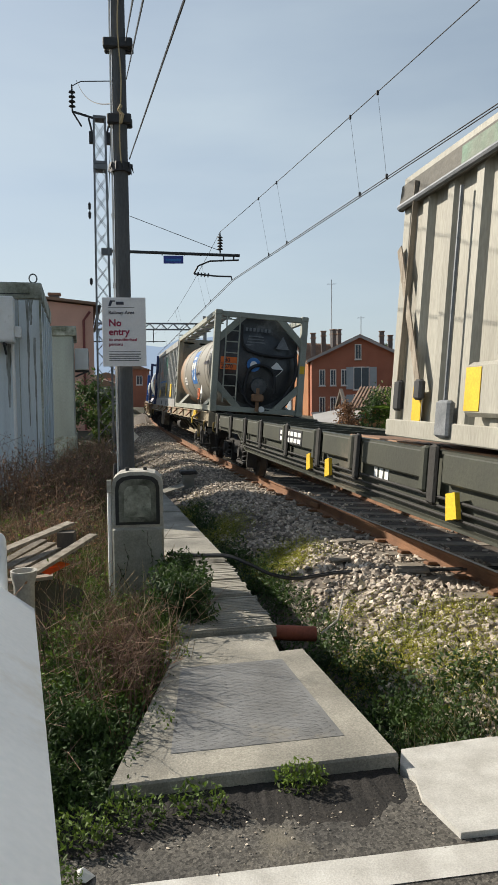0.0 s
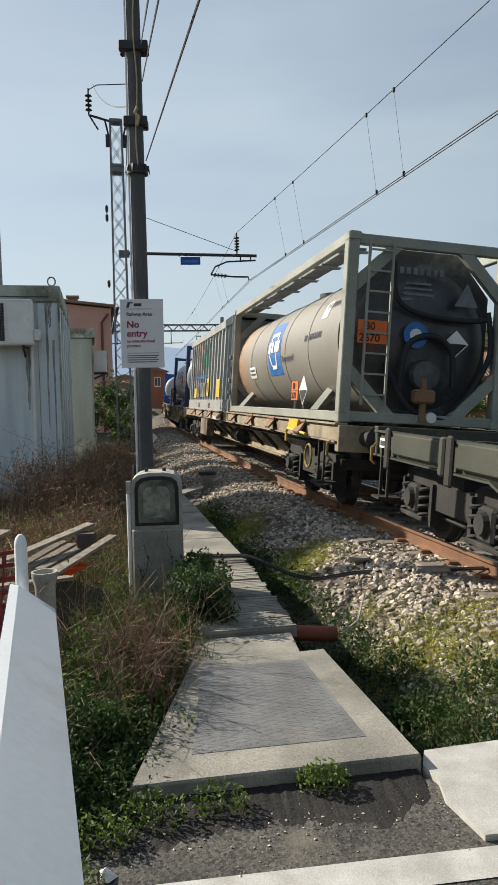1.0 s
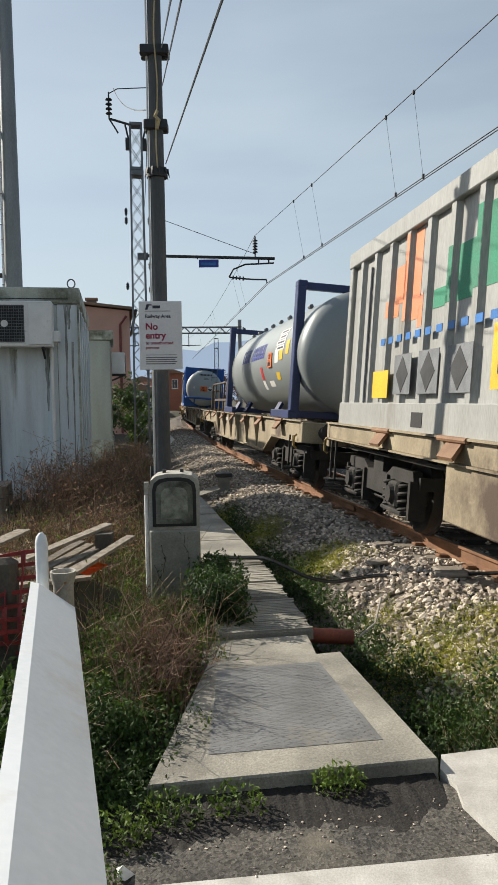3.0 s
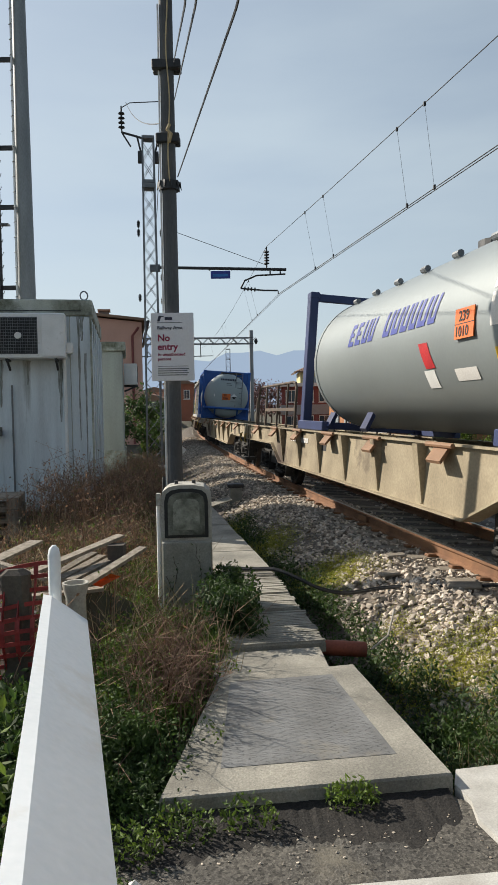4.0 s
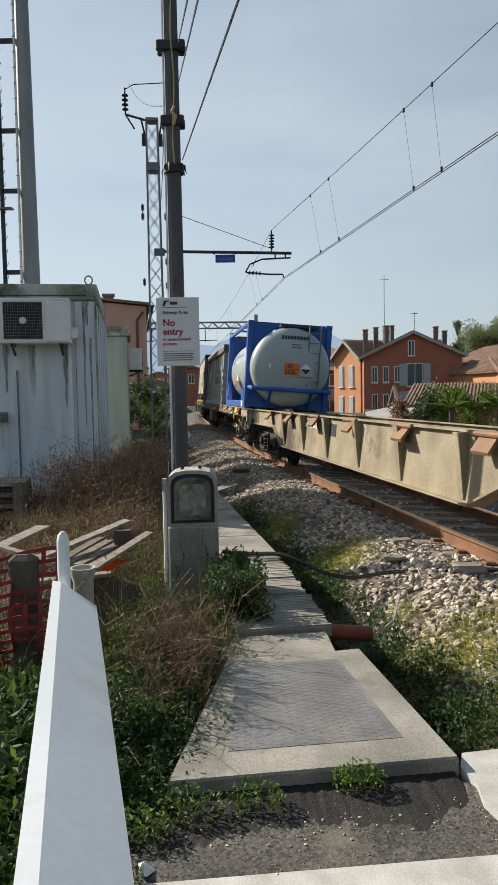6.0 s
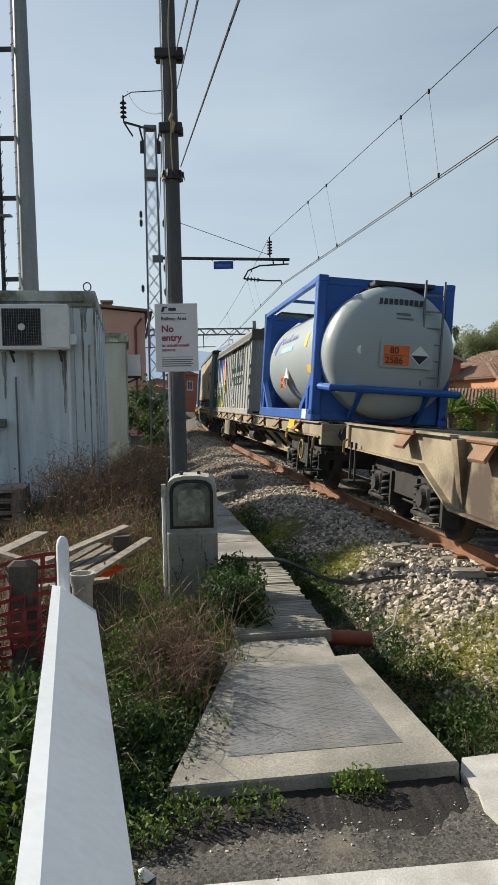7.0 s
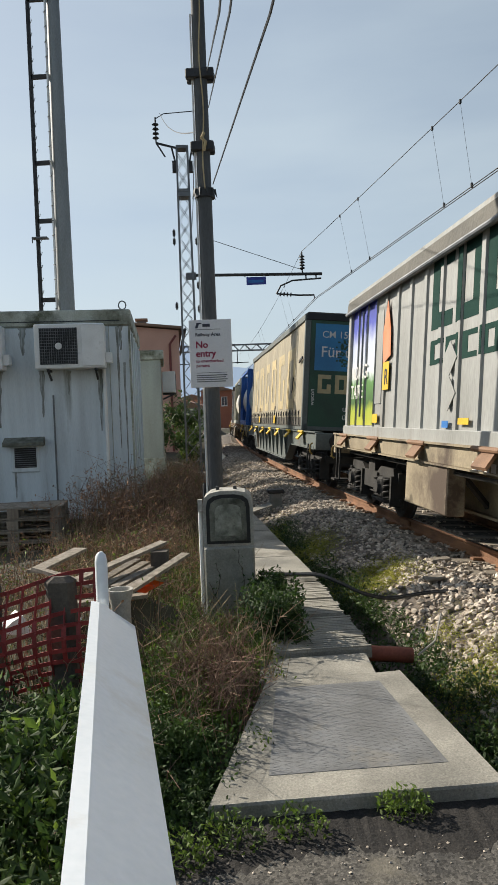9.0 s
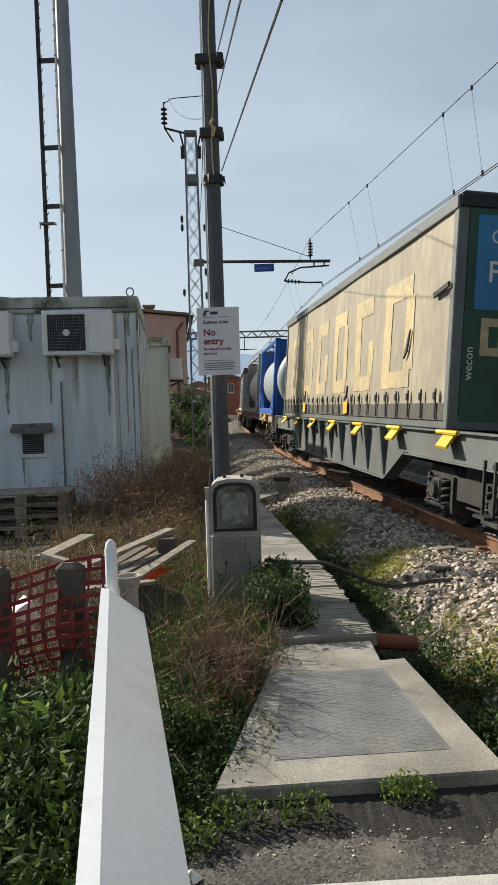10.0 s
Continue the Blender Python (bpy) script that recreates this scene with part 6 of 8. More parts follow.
    for yy, zz in ((-2.04, 0.3), (-2.56, 0.22)):
        part("placard_stay", Shape().bar((-1.19, yy, F + 0.1), (-1.19, yy, F + zz), 0.012, 0.03), M["frame_grey"], t)
    for j in range(10):
        patch(t, "painted_word", "sign_dark", r, zc, -3.15 + 0.1 * j, -3.09 + 0.1 * j, 3, 8)
    patch(t, "label_plate", "white", r, zc, -3.25, -2.95, 18, 33)
    for j in range(6):
        patch(t, "painted_data", "sign_dark", r, zc, -3.7 + 0.12 * j, -3.62 + 0.12 * j, 26, 31)
    patch(t, "label_plate", "trim_white", r, zc, 1.9, 2.55, -22, -9, 0.014)
    for a in (-18.5, -14):
        for j in range(6):
            patch(t, "label_writing", "galv", r, zc, 1.98 + 0.09 * j, 2.04 + 0.09 * j, a, a + 2.2, 0.019)
    load(t, wag, (s0 + s1) / 2)


def silver_tank(wag, s0, s1):
    L = s1 - s0
    h = L / 2
    t = thing("tank_container", "brushed silver tank container in navy end frames", "tank container", group="containers on the train")
    end_frame(t, -h + 0.12, "navy", post=0.12, gusset=0.0)
    end_frame(t, h - 0.12, "navy", post=0.12, gusset=0.0)
    zc, r = F + 1.27, 1.17
    vessel(t, -h - 0.65, h - 0.2, r, zc, "tank_silver", 0.4, bands=False)
    part("band", Shape().lathe([(h - 0.75, r), (h - 0.75, r + 0.012), (h - 0.66, r + 0.012), (h - 0.66, r)], "y", (0, zc), 56), M["tank_silver"], t, smooth=True)
    for k in (-1, 1):
        for y0, y1 in ((-h, -h + 1.7), (h - 1.7, h)):
            part("base_rail", Shape().box(k * 1.2 - 0.06, k * 1.2 + 0.06, y0, y1, F + 0.0, F + 0.16, 0.01), M["navy"], t)
        for y in (-h + 1.7, h - 1.7, 1.0):
            part("saddle", Shape().bar((k * 1.16, y, F + 0.06), (k * 1.02, y + 0.1, F + 0.3), 0.1, 0.08), M["navy"], t)
    for y in np.arange(-h + 0.9, h - 0.7, 0.95):
        part("lug", Shape().tube([(-0.72, y, zc + 0.98), (-0.72, y + 0.16, zc + 0.98)], 0.045, 8), M["galv"], t, "small steel lug")
    # brand lettering as slanted blue bars
    y = 1.98
    for w in (0.3, 0.3, 0.28, 0.25, None, 0.3, 0.3, 0.28, 0.25, 0.3, 0.25):
        if w is None:
            y -= 0.35
            continue
        w *= 0.94
        patch(t, "letter_bar", "print_blue", r, zc, y - w * 0.3, y - w * 0.02, 3, 20, skew=-0.07)
        patch(t, "letter_bar", "print_blue", r, zc, y - w * 0.85, y - w * 0.3, 3, 6.5)
        if len(t.children) % 3:
            patch(t, "letter_bar", "print_blue", r, zc, y - w * 0.92, y - w * 0.36, 16.5, 20)
            patch(t, "letter_bar", "print_blue", r, zc, y - w * 0.8, y - w * 0.3, 10, 13)
        else:
            patch(t, "letter_bar", "print_blue", r, zc, y - w * 0.92, y - w * 0.66, 5, 20, skew=-0.07)
        y -= w * 1.02 + 0.02
    x = -1.2
    placard(t, -1.176, -1.78, F + 1.08, "239", "1010", "left", 0.42)
    patch(t, "red_label", "red", r, zc, -1.15, -0.9, -22, -7, skew=0.12, label="red hazard label")
    patch(t, "pale_label", "white", r, zc, -1.1, -0.82, -34, -23, label="pale round label")
    for j in range(4):
        patch(t, "data_label", "trim_white", r, zc, -3.35, -2.5 - 0.1 * (j % 2), 24 - 6 * j, 29 - 6 * j)
        patch(t, "data_writing", "sign_dark", r, zc, -3.25, -2.6 - 0.1 * (j % 2), 25.5 - 6 * j, 27.5 - 6 * j, 0.009)
    patch(t, "label_plate", "yellow", r, zc, -3.3, -2.95, -4, 8)
    patch(t, "label_plate", "trim_white", r, zc, -2.85, -2.5, -6, 10)
    patch(t, "label_plate", "yellow", r, zc, -2.9, -2.55, -24, -16)
    patch(t, "label_plate", "trim_white", r, zc, -2.1, -1.6, -31, -24)
    patch(t, "warning_label", "yellow", r, zc, -3.85, -3.55, 0, 14)
    load(t, wag, (s0 + s1) / 2)


def blue_tank(wag, s0, s1, mat_name="blue", vessel_mat="tank_pale", marks=True, label="pale grey tank container in a bright blue frame"):
    L = s1 - s0
    h = L / 2
    t = thing("tank_container", label, "tank container", group="containers on the train")
    for y in (-h + 0.12, h - 0.12):
        end_frame(t, y, mat_name, 1.27, post=0.12)
        # closed web plates in the frame's corners
        for k in (-1, 1):
            for zz, e in ((F + 0.12, 1), (F + 2.47, -1)):
                part("web_plate", Shape().prism([(k * 1.13, zz), (k * 0.35, zz), (k * 0.85, zz + e * 0.42), (k * 1.13, zz + e * 0.95)], "y", y - 0.05, y + 0.05), M[mat_name], t)
    for k in (-1, 1):
        part("base_rail", Shape().box(k * 1.27 - (0.12 if k > 0 else 0), k * 1.27 + (0 if k > 0 else 0.12), -h, h, F, F + 0.2, 0.01), M[mat_name], t)
        part("top_rail", Shape().box(k * 1.27 - (0.09 if k > 0 else 0), k * 1.27 + (0 if k > 0 else 0.09), -h, h, F + 2.47, F + 2.58, 0.01), M[mat_name], t)
        for e in (-1, 1):
            part("brace", Shape().bar((k * 1.2, e * (h - 0.15), F + 0.85), (k * 1.2, e * (h - 1.15), F + 0.15), 0.1, 0.14), M[mat_name], t)
            part("corner_box", Shape().box(k * 1.27 - (0.3 if k > 0 else 0), k * 1.27 + (0 if k > 0 else 0.3), e * (h - 0.45) - 0.08, e * (h - 0.45) + 0.08, F + 0.15, F + 0.6, 0.01), M[mat_name], t)
    for y in (-h + 0.35, h - 1.5):
        part("walkway_tread", Shape().box(-1.12, -0.25, y, y + 0.55, F + 2.44, F + 2.48), M["dark_steel"], t)
    part("cross_tube", Shape().bar((-1.15, h - 3.0, F + 2.52), (1.15, h - 3.0, F + 2.52), 0.06, 0.06), M[mat_name], t)
    zc, r = F + 1.25, 1.17
    vessel(t, -h - 0.75, h - 0.15, r, zc, vessel_mat, 0.45, bands=False)
    if marks:
        part("front_rail", Shape().tube([(-1.15, -h, F + 0.62), (-1.15, -h - 0.75, F + 0.58), (1.15, -h - 0.75, F + 0.58), (1.15, -h, F + 0.62)], 0.06, 8), M[mat_name], t)
        for x in (-0.6, 0.6):
            part("front_stay", Shape().bar((x, -h - 0.75, F + 0.58), (x, -h - 0.1, F + 0.05), 0.08, 0.08), M[mat_name], t)
        ladder(t, -h - 0.68, 0.45, F + 0.7, F + 2.5, "galv")
        part("walk_box", Shape().box(-0.35, 0.75, -h - 0.35, -h + 0.15, F + 2.42, F + 2.5, 0.01), M["dark_steel"], t, "dark manhole cover")
        part("placard_plate", Shape().box(-0.32, 0.62, -h - 0.775, -h - 0.765, F + 0.98, F + 1.42), M["tank_pale"], t)
        placard(t, -0.25, -h - 0.777, F + 1.02, "80", "2586", "front", 0.44)
        diamond(t, pose(0.38, -h - 0.78, F + 1.2), 0.17)
        part("gauge", Shape().lathe([(-h - 0.7, 0.01), (-h - 0.7, 0.08), (-h - 0.6, 0.08)], "y", (-0.62, F + 1.25), 18), M["white"], t, "round white gauge")
        for j in range(9):
            part("code_bar", Shape().box(-0.35 + 0.09 * j, -0.29 + 0.09 * j, -h - 0.66, -h - 0.64, F + 2.05, F + 2.15), M["sign_dark"], t)
        for j in range(5):
            part("code_bar", Shape().box(-0.05, 0.2 + 0.05 * (j % 2), -h - 0.72, -h - 0.7, F + 1.88 - 0.08 * j, F + 1.91 - 0.08 * j), M["galv"], t)
        # brand mark as plain shapes
        patch(t, "brand_mark", "print_blue", r, zc, h - 1.3, h - 1.1, 10, 30, skew=-0.3)
        patch(t, "brand_mark", "logo_blue", r, zc, h - 1.05, h - 0.93, 14, 26, skew=-0.15)
        y = h - 1.7
        for w in (0.26, 0.2, 0.2, 0.32, 0.08, 0.18, 0.2, 0.08):
            patch(t, "brand_letter", "print_blue", r, zc, y - w * 0.35, y, 21, 31 if w > 0.3 or w == 0.26 else 27, skew=-0.05)
            patch(t, "brand_letter", "print_blue", r, zc, y - w, y - w * 0.3, 21, 23.5)
            y -= w + 0.04
        patch(t, "brand_band", "brand_cyan", r, zc, h - 3.25, h - 1.95, 9, 15)
        placard(t, -1.178, 0.62, F + 0.62, "80", "2586", "left", 0.38)
        diamond(t, pose(-1.185, 0.02, F + 0.86, 0, 0, -90), 0.22)
        patch(t, "stripe", "yellow", r, zc, -h + 0.3, -h + 1.1, -18, -10, label="orange-yellow stripe")
        patch(t, "warning_label", "yellow", r, zc, -1.75, -1.5, 8, 22, label="yellow warning label")
        part("paper_label", Shape().box(-1.278, -1.272, -h + 0.4, -h + 0.75, F + 0.02, F + 0.2), M["white"], t)
    load(t, wag, (s0 + s1) / 2)


def bulk_container(wag, s0, s1, mat_name, roof, top=2.62, marks=0, label="ribbed pale grey bulk container"):
    L = s1 - s0
    h = L / 2
    t = thing("bulk_container", label, "container", group="containers on the train")
    col = M[mat_name]
    part("body", Shape().box(-1.16, 1.16, -h + 0.04, h - 0.04, F + 0.1, F + top - 0.1, 0.02), col, t)
    for k in (-1, 1):
        part("base_rail", Shape().box(k * 1.2 - 0.05, k * 1.2 + 0.05, -h, h, F - 0.02, F + (0.3 if marks == 1 else 0.14), 0.01), col, t)
        part("top_rail", Shape().box(k * 1.2 - 0.04, k * 1.2 + 0.04, -h, h, F + top - 0.22, F + top, 0.01), col, t)
        for e in (-1, 1):
            part("corner_post", Shape().box(k * 1.22 - (0.13 if k > 0 else 0), k * 1.22 + (0 if k > 0 else 0.13), e * (h - 0.08) - 0.08, e * (h - 0.08) + 0.08, F, F + top, 0.012), col, t)
        n = {1: 15, 2: 16}.get(marks, 19)
        tip, foot, out = (0.05, 0.065, 1.19) if marks == 2 else (0.055, 0.1, 1.22)
        for i in range(1, n):
            y = -h + L * i / n
            part("rib", Shape().prism([(k * 1.155, y - foot), (k * out, y - tip), (k * out, y + tip), (k * 1.155, y + foot)], "z", F + 0.14, F + top - 0.2), col, t)
    for i in range(1, 6):
        x = -1.15 + 2.3 * i / 6
        part("end_rib", Shape().box(x - 0.06, x + 0.06, -h - 0.01, -h + 0.06, F + 0.2, F + top - 0.2, 0.015), col, t)
    part("end_sheet", Shape().box(-1.1, 1.1, -h + 0.02, -h + 0.04, F + 0.1, F + top - 0.15), col, t)
    if roof:
        low = top - 0.3
        prof = [(-1.26, low), (-1.24, top - 0.06), (-0.9, top + 0.07), (0.9, top + 0.07), (1.24, top - 0.06), (1.26, low), (1.22, low), (1.2, top - 0.1), (-1.2, top - 0.1), (-1.22, low)]
        part("tarpaulin", Shape().prism([(u, F + v) for u, v in prof], "y", -h - 0.05, h + 0.05), M["tarp"], t, "grey rolled tarpaulin roof")
        part("roof_valance", Shape().box(-1.24, 1.24, -h - 0.07, -h - 0.05, F + low + 0.02, F + top + 0.02), M["tarp"], t)
        part("roof_tube", Shape().tube([(-1.27, -h, F + low + 0.02), (-1.27, h, F + low + 0.02)], 0.03, 8), M["galv"], t)
    else:
        part("roof", Shape().prism([(-1.2, F + top - 0.02), (0, F + top + 0.1), (1.2, F + top - 0.02)], "y", -h, h), col, t)
    for j in range(4):
        part("hinge", Shape().box(-1.27, -1.2, -h - 0.03, -h + 0.12, F + 0.45 + 0.3 * j, F + 0.55 + 0.3 * j, 0.01), col, t, "dark door hinge")
    part("lock_rod", Shape().tube([(-1.24, h - 1.2, F + 0.3), (-1.24, h - 1.2, F + top - 0.4)], 0.018, 6), M["galv"], t)
    def square(y, z, w, hh, m, lab=""):
        deep = 0.03 if marks == 2 and z > 0.1 else 0.0
        return part("label_plate", Shape().box(-1.232 + deep, -1.226 + deep, y, y + w, F + z, F + z + hh), M[m], t, lab)
    # paint lies on the panels and on the ribs that cross them
    rib_n = {1: 15, 2: 16}.get(marks, 19)
    skin = 0.0 if marks == 2 else 0.03
    def painted(y0, y1, z0, z1, m, name="letter_bar", lab=""):
        sh = Shape().box(-1.164, -1.158, y0, y1, F + z0, F + z1)
        for i in range(1, rib_n):
            a, b = max(y0, -h + L * i / rib_n - 0.05), min(y1, -h + L * i / rib_n + 0.05)
            if b - a > 0.01:
                sh.box(-1.1935 - skin, -1.188 - skin, a, b, F + z0, F + z1)
        part(name, sh, M[m], t, lab)
    def letters(y, z, n, w, hh, m):
        for i in range(n):
            b = y - i * w * 1.15
            painted(b - w * 0.34, b, z, z + hh, m)
            painted(b - w, b - w * 0.34, z + hh * 0.8, z + hh, m)
            painted(b - w, b - w * 0.34, z, z + hh * 0.2, m)
            if i % 2:
                painted(b - w, b - w * 0.68, z + hh * 0.2, z + hh * 0.8, m)
    if marks == 1:
        for a, b, z0, z1 in ((h - 2.15, h - 1.8, 1.35, 1.55), (h - 2.5, h - 2.0, 1.5, 1.95), (h - 2.85, h - 2.45, 1.25, 2.25), (h - 3.1, h - 2.8, 1.15, 1.5)):
            painted(a, b, z0, z1, "logo_orange", "emblem_leaf", "faded orange emblem")
        for a, b, z0, z1 in ((h - 3.75, h - 3.25, 1.3, 1.5), (h - 4.3, h - 3.7, 1.3, 1.85), (h - 5.5, h - 4.3, 1.35, 2.1)):
            painted(a, b, z0, z1, "logo_green", "emblem_field", "faded green emblem field")
        square(h - 2.13, 0.36, 0.6, 0.34, "yellow")
        square(h - 7.58, 0.38, 0.6, 0.52, "yellow")
        square(h - 9.3, 0.03, 0.5, 0.16, "yellow")
        square(h - 4.35, 0.08, 0.4, 0.12, "yellow")
        p = square(h - 5.24, 0.42, 0.4, 0.56, "yellow", "yellow plate with the letter R")
        left_text(p, "plate_text", "R", 0.42, "black", -1.235, h - 4.93, F + 0.55)
        for j in range(3):
            c = h - 2.62 - 0.78 * j
            part("hazard_plate", Shape().box(-1.232, -1.226, c - 0.28, c + 0.28, F + 0.4, F + 0.86), M["galv"], t)
            part("hazard_diamond", Shape().prism([(c, F + 0.42), (c + 0.2, F + 0.63), (c, F + 0.84), (c - 0.2, F + 0.63)], "x", -1.236, -1.232), M["dark_steel"], t)
        for y in (h - 3.4, h - 5.9):
            part("fork_pocket", Shape().box(-1.256, -1.25, y, y + 0.32, F + 0.04, F + 0.2), M["black"], t)
        for i in range(11):
            part("web_bar", Shape().box(-1.23, -1.222, h - 1.9 - 0.3 * i, h - 1.75 - 0.3 * i, F + 1.02, F + 1.1), M["logo_blue"], t)
    if marks == 2:
        letters(0.38, 1.35, 4, 0.71, 0.9, "logo_dark")
        letters(0.38, 0.92, 6, 0.46, 0.3, "logo_dark")
        part("emblem_leaf", Shape().prism([(h - 2.4, F + 1.1), (h - 2.8, F + 1.2), (h - 2.75, F + 1.6), (h - 2.55, F + 2.05), (h - 2.35, F + 1.6)], "x", -1.199, -1.191), M["logo_orange"], t, "orange flame emblem")
        for j in range(3):
            y0 = h - 0.16 - L / 16 * j
            part("picture_panel", Shape().box(-1.166, -1.16, y0 - (0.33 if j == 0 else 0.42) + (0.0 if j == 0 else 0.06), y0 + (0.0 if j == 0 else 0.08), F + 0.16, F + top - 0.24), M["print"], t, "printed landscape panel")
            part("picture_panel", Shape().box(-1.1945, -1.19, h - L / 16 * (j + 1) - 0.048, h - L / 16 * (j + 1) + 0.048, F + 0.16, F + top - 0.24), M["print"], t, "printed landscape panel")
        p = square(h - 2.75, 0.7, 0.32, 0.42, "yellow", "yellow plate with the letter R")
        left_text(p, "plate_text", "R", 0.34, "black", -1.206, h - 2.52, F + 0.78)
        left_text(t, "panel_text", "NDING", 0.34, "trim_white", -1.198, h - 0.3, F + 0.95)
        left_text(t, "panel_text", "TAIRE", 0.34, "trim_white", -1.198, h - 0.3, F + 0.62)
        part("door_recess", Shape().box(-1.172, -1.158, h - 2.25, h - 1.85, F + 0.5, F + top - 0.5, 0.006), M["bulk_grey"], t)
        square(h - 2.2, 0.2, 0.3, 0.14, "yellow")
        square(h - 5.9, 0.2, 0.3, 0.07, "yellow")
        square(h - 5.3, 0.16, 0.2, 0.08, "logo_blue")
        for j in range(2):
            part("hazard_diamond", Shape().prism([(-0.4, F + 0.75 - 0.4 * j), (-0.18, F + 0.95 - 0.4 * j), (-0.4, F + 1.15 - 0.4 * j), (-0.62, F + 0.95 - 0.4 * j)], "x", -1.199, -1.192), M["bulk_grey"], t)
    if marks == 3:
        part("strap", Shape().bar((-1.26, h - 0.05, F + 1.75), (-1.26, h - 0.7, F + 0.45), 0.012, 0.09), M["wood"], t, "dirty lashing strap")
        part("strap", Shape().bar((-1.26, h - 0.35, F + 2.3), (-1.26, h - 0.28, F + 0.4), 0.012, 0.05), M["wood"], t)
        part("ratchet", Shape().box(-1.29, -1.23, h - 0.36, h - 0.22, F + 0.22, F + 0.5, 0.02), M["black"], t)
        part("ratchet", Shape().box(-1.29, -1.23, h - 0.8, h - 0.66, F + 0.32, F + 0.5, 0.02), M["dark_steel"], t)
        square(h - 0.72, 0.02, 0.18, 0.42, "yellow")
        part("document_box", Shape().box(-1.29, -1.22, h - 1.35, h - 1.12, F + 0.02, F + 0.32, 0.02), M["galv"], t, "grey document box")
        part("yellow_hopper", Shape().box(-1.3, -1.2, h - 2.9, h - 1.6, F + 0.2, F + 0.6, 0.03), M["bulk_cream"], t, "pale hatch cover with yellow stains")
        part("hatch_stain", Shape().box(-1.306, -1.3, h - 1.85, h - 1.63, F + 0.24, F + 0.56), M["yellow"], t, "yellow paint patch")
        part("roof_band", Shape().box(-1.266, -1.254, h - 2.4, h - 1.2, F + top - 0.28, F + top - 0.1), M["tarp_green"], t, "green tarpaulin patch")
    load(t, wag, (s0 + s1) / 2)


def curtain_body(wag, s0, s1):
    L = s1 - s0
    h = L / 2
    top = 2.79
    t = thing("swap_body", "long beige curtain-sided swap body with a printed end", "swap body", group="containers on the train")
    part("floor", Shape().box(-1.24, 1.24, -h, h, F, F + 0.16, 0.01), M["wagon_grey"], t)
    for k in (-1, 1):
        sh = Shape()
        n = 110
        for i in range(n + 1):
            y = -h + 0.12 + (L - 0.24) * i / n
            for j, z in enumerate(np.linspace(0.3, top - 0.14, 9)):
                bulge = 0.007 * math.sin(y * 9.2) * (1 - j / 9) + 0.009 * math.sin(y * 1.3 + j * 0.5) + 0.003 * math.sin(y * 23 + z * 4)
                sh.v.append((k * (1.245 + bulge), y, F + z))
        sh.f = [(i * 9 + j, i * 9 + 9 + j, i * 9 + 10 + j, i * 9 + 1 + j) for i in range(n) for j in range(8)]
        part("curtain", sh, M["curtain"], t, "faded beige curtain", smooth=True)
        part("top_rail", Shape().box(k * 1.25 - 0.04, k * 1.25 + 0.04, -h, h, F + top - 0.16, F + top, 0.01), M["wagon_grey"], t)
        part("skirt", Shape().box(k * 1.24 - 0.02, k * 1.24 + 0.02, -h + 0.1, h - 0.1, F + 0.1, F + 0.32, 0.006), M["tarp"], t, "dark lower hem")
        for e in (-1, 1):
            part("corner_post", Shape().box(k * 1.27 - (0.14 if k > 0 else 0), k * 1.27 + (0 if k > 0 else 0.14), e * (h - 0.07) - 0.07, e * (h - 0.07) + 0.07, F, F + top, 0.012), M["wagon_grey"], t)
    for i in range(24):
        y = -h + 0.4 + (L - 0.8) * i / 23
        part("tension_strap", Shape().box(-1.29, -1.275, y - 0.02, y + 0.02, F + 0.12, F + 0.5), M["black"], t)
        part("buckle", Shape().box(-1.31, -1.28, y - 0.035, y + 0.035, F + 0.36, F + 0.46, 0.008), M["dark_steel"], t)
    part("roof", Shape().prism([(-1.27, F + top), (1.27, F + top), (1.2, F + top + 0.05), (-1.2, F + top + 0.05)], "y", -h, h), M["tarp"], t)
    # faded brand letters as plain block shapes on the curtain
    def cloth_patch(y0, y1, z0, z1):
        sh = Shape()
        nx = 10
        for i in range(nx + 1):
            y = y0 + (y1 - y0) * i / nx
            for j, z in enumerate(np.linspace(z0, z1, 5)):
                row = (z - 0.3) / (top - 0.44) * 8
                bulge = 0.007 * math.sin(y * 9.2) * (1 - row / 9) + 0.009 * math.sin(y * 1.3 + row * 0.5) + 0.003 * math.sin(y * 23 + z * 4)
                sh.v.append((-1.253 - bulge, y, F + z))
        sh.f = [(i * 5 + j, i * 5 + 5 + j, i * 5 + 6 + j, i * 5 + 1 + j) for i in range(nx) for j in range(4)]
        part("letter_bar", sh, M["curtain_letter"], t, smooth=True)
    y = h - 1.2
    for i in range(6):
        w = 1.35 if i < 5 else 1.7
        for a, b, z0, z1 in ((0, 0.32, 0.55, 2.15), (0.32, 1.0, 1.85, 2.15), (0.32, 1.0, 0.55, 0.8), (0.82, 1.1, 0.8, 1.85 if i % 2 else 1.4)):
            cloth_patch(y - b * w / 1.25, y - a * w / 1.25, z0, z1)
        y -= w + 0.45
    part("tear", Shape().prism([(-h + 1.75, F + 0.95), (-h + 1.55, F + 1.3), (-h + 1.5, F + 1.35), (-h + 1.6, F + 1.05)], "x", -1.3, -1.278), M["black"], t, "torn slit")
    part("latch", Shape().bar((-1.3, -h + 0.1, F + 1.75), (-1.3, -h + 0.6, F + 1.68), 0.03, 0.06), M["black"], t)
    for yy in (-h + 5.0, -h + 9.4):
        part("lift_marker", Shape().box(-1.3, -1.292, yy, yy + 0.32, F + 0.14, F + 0.38), M["yellow"], t, "yellow lifting mark")
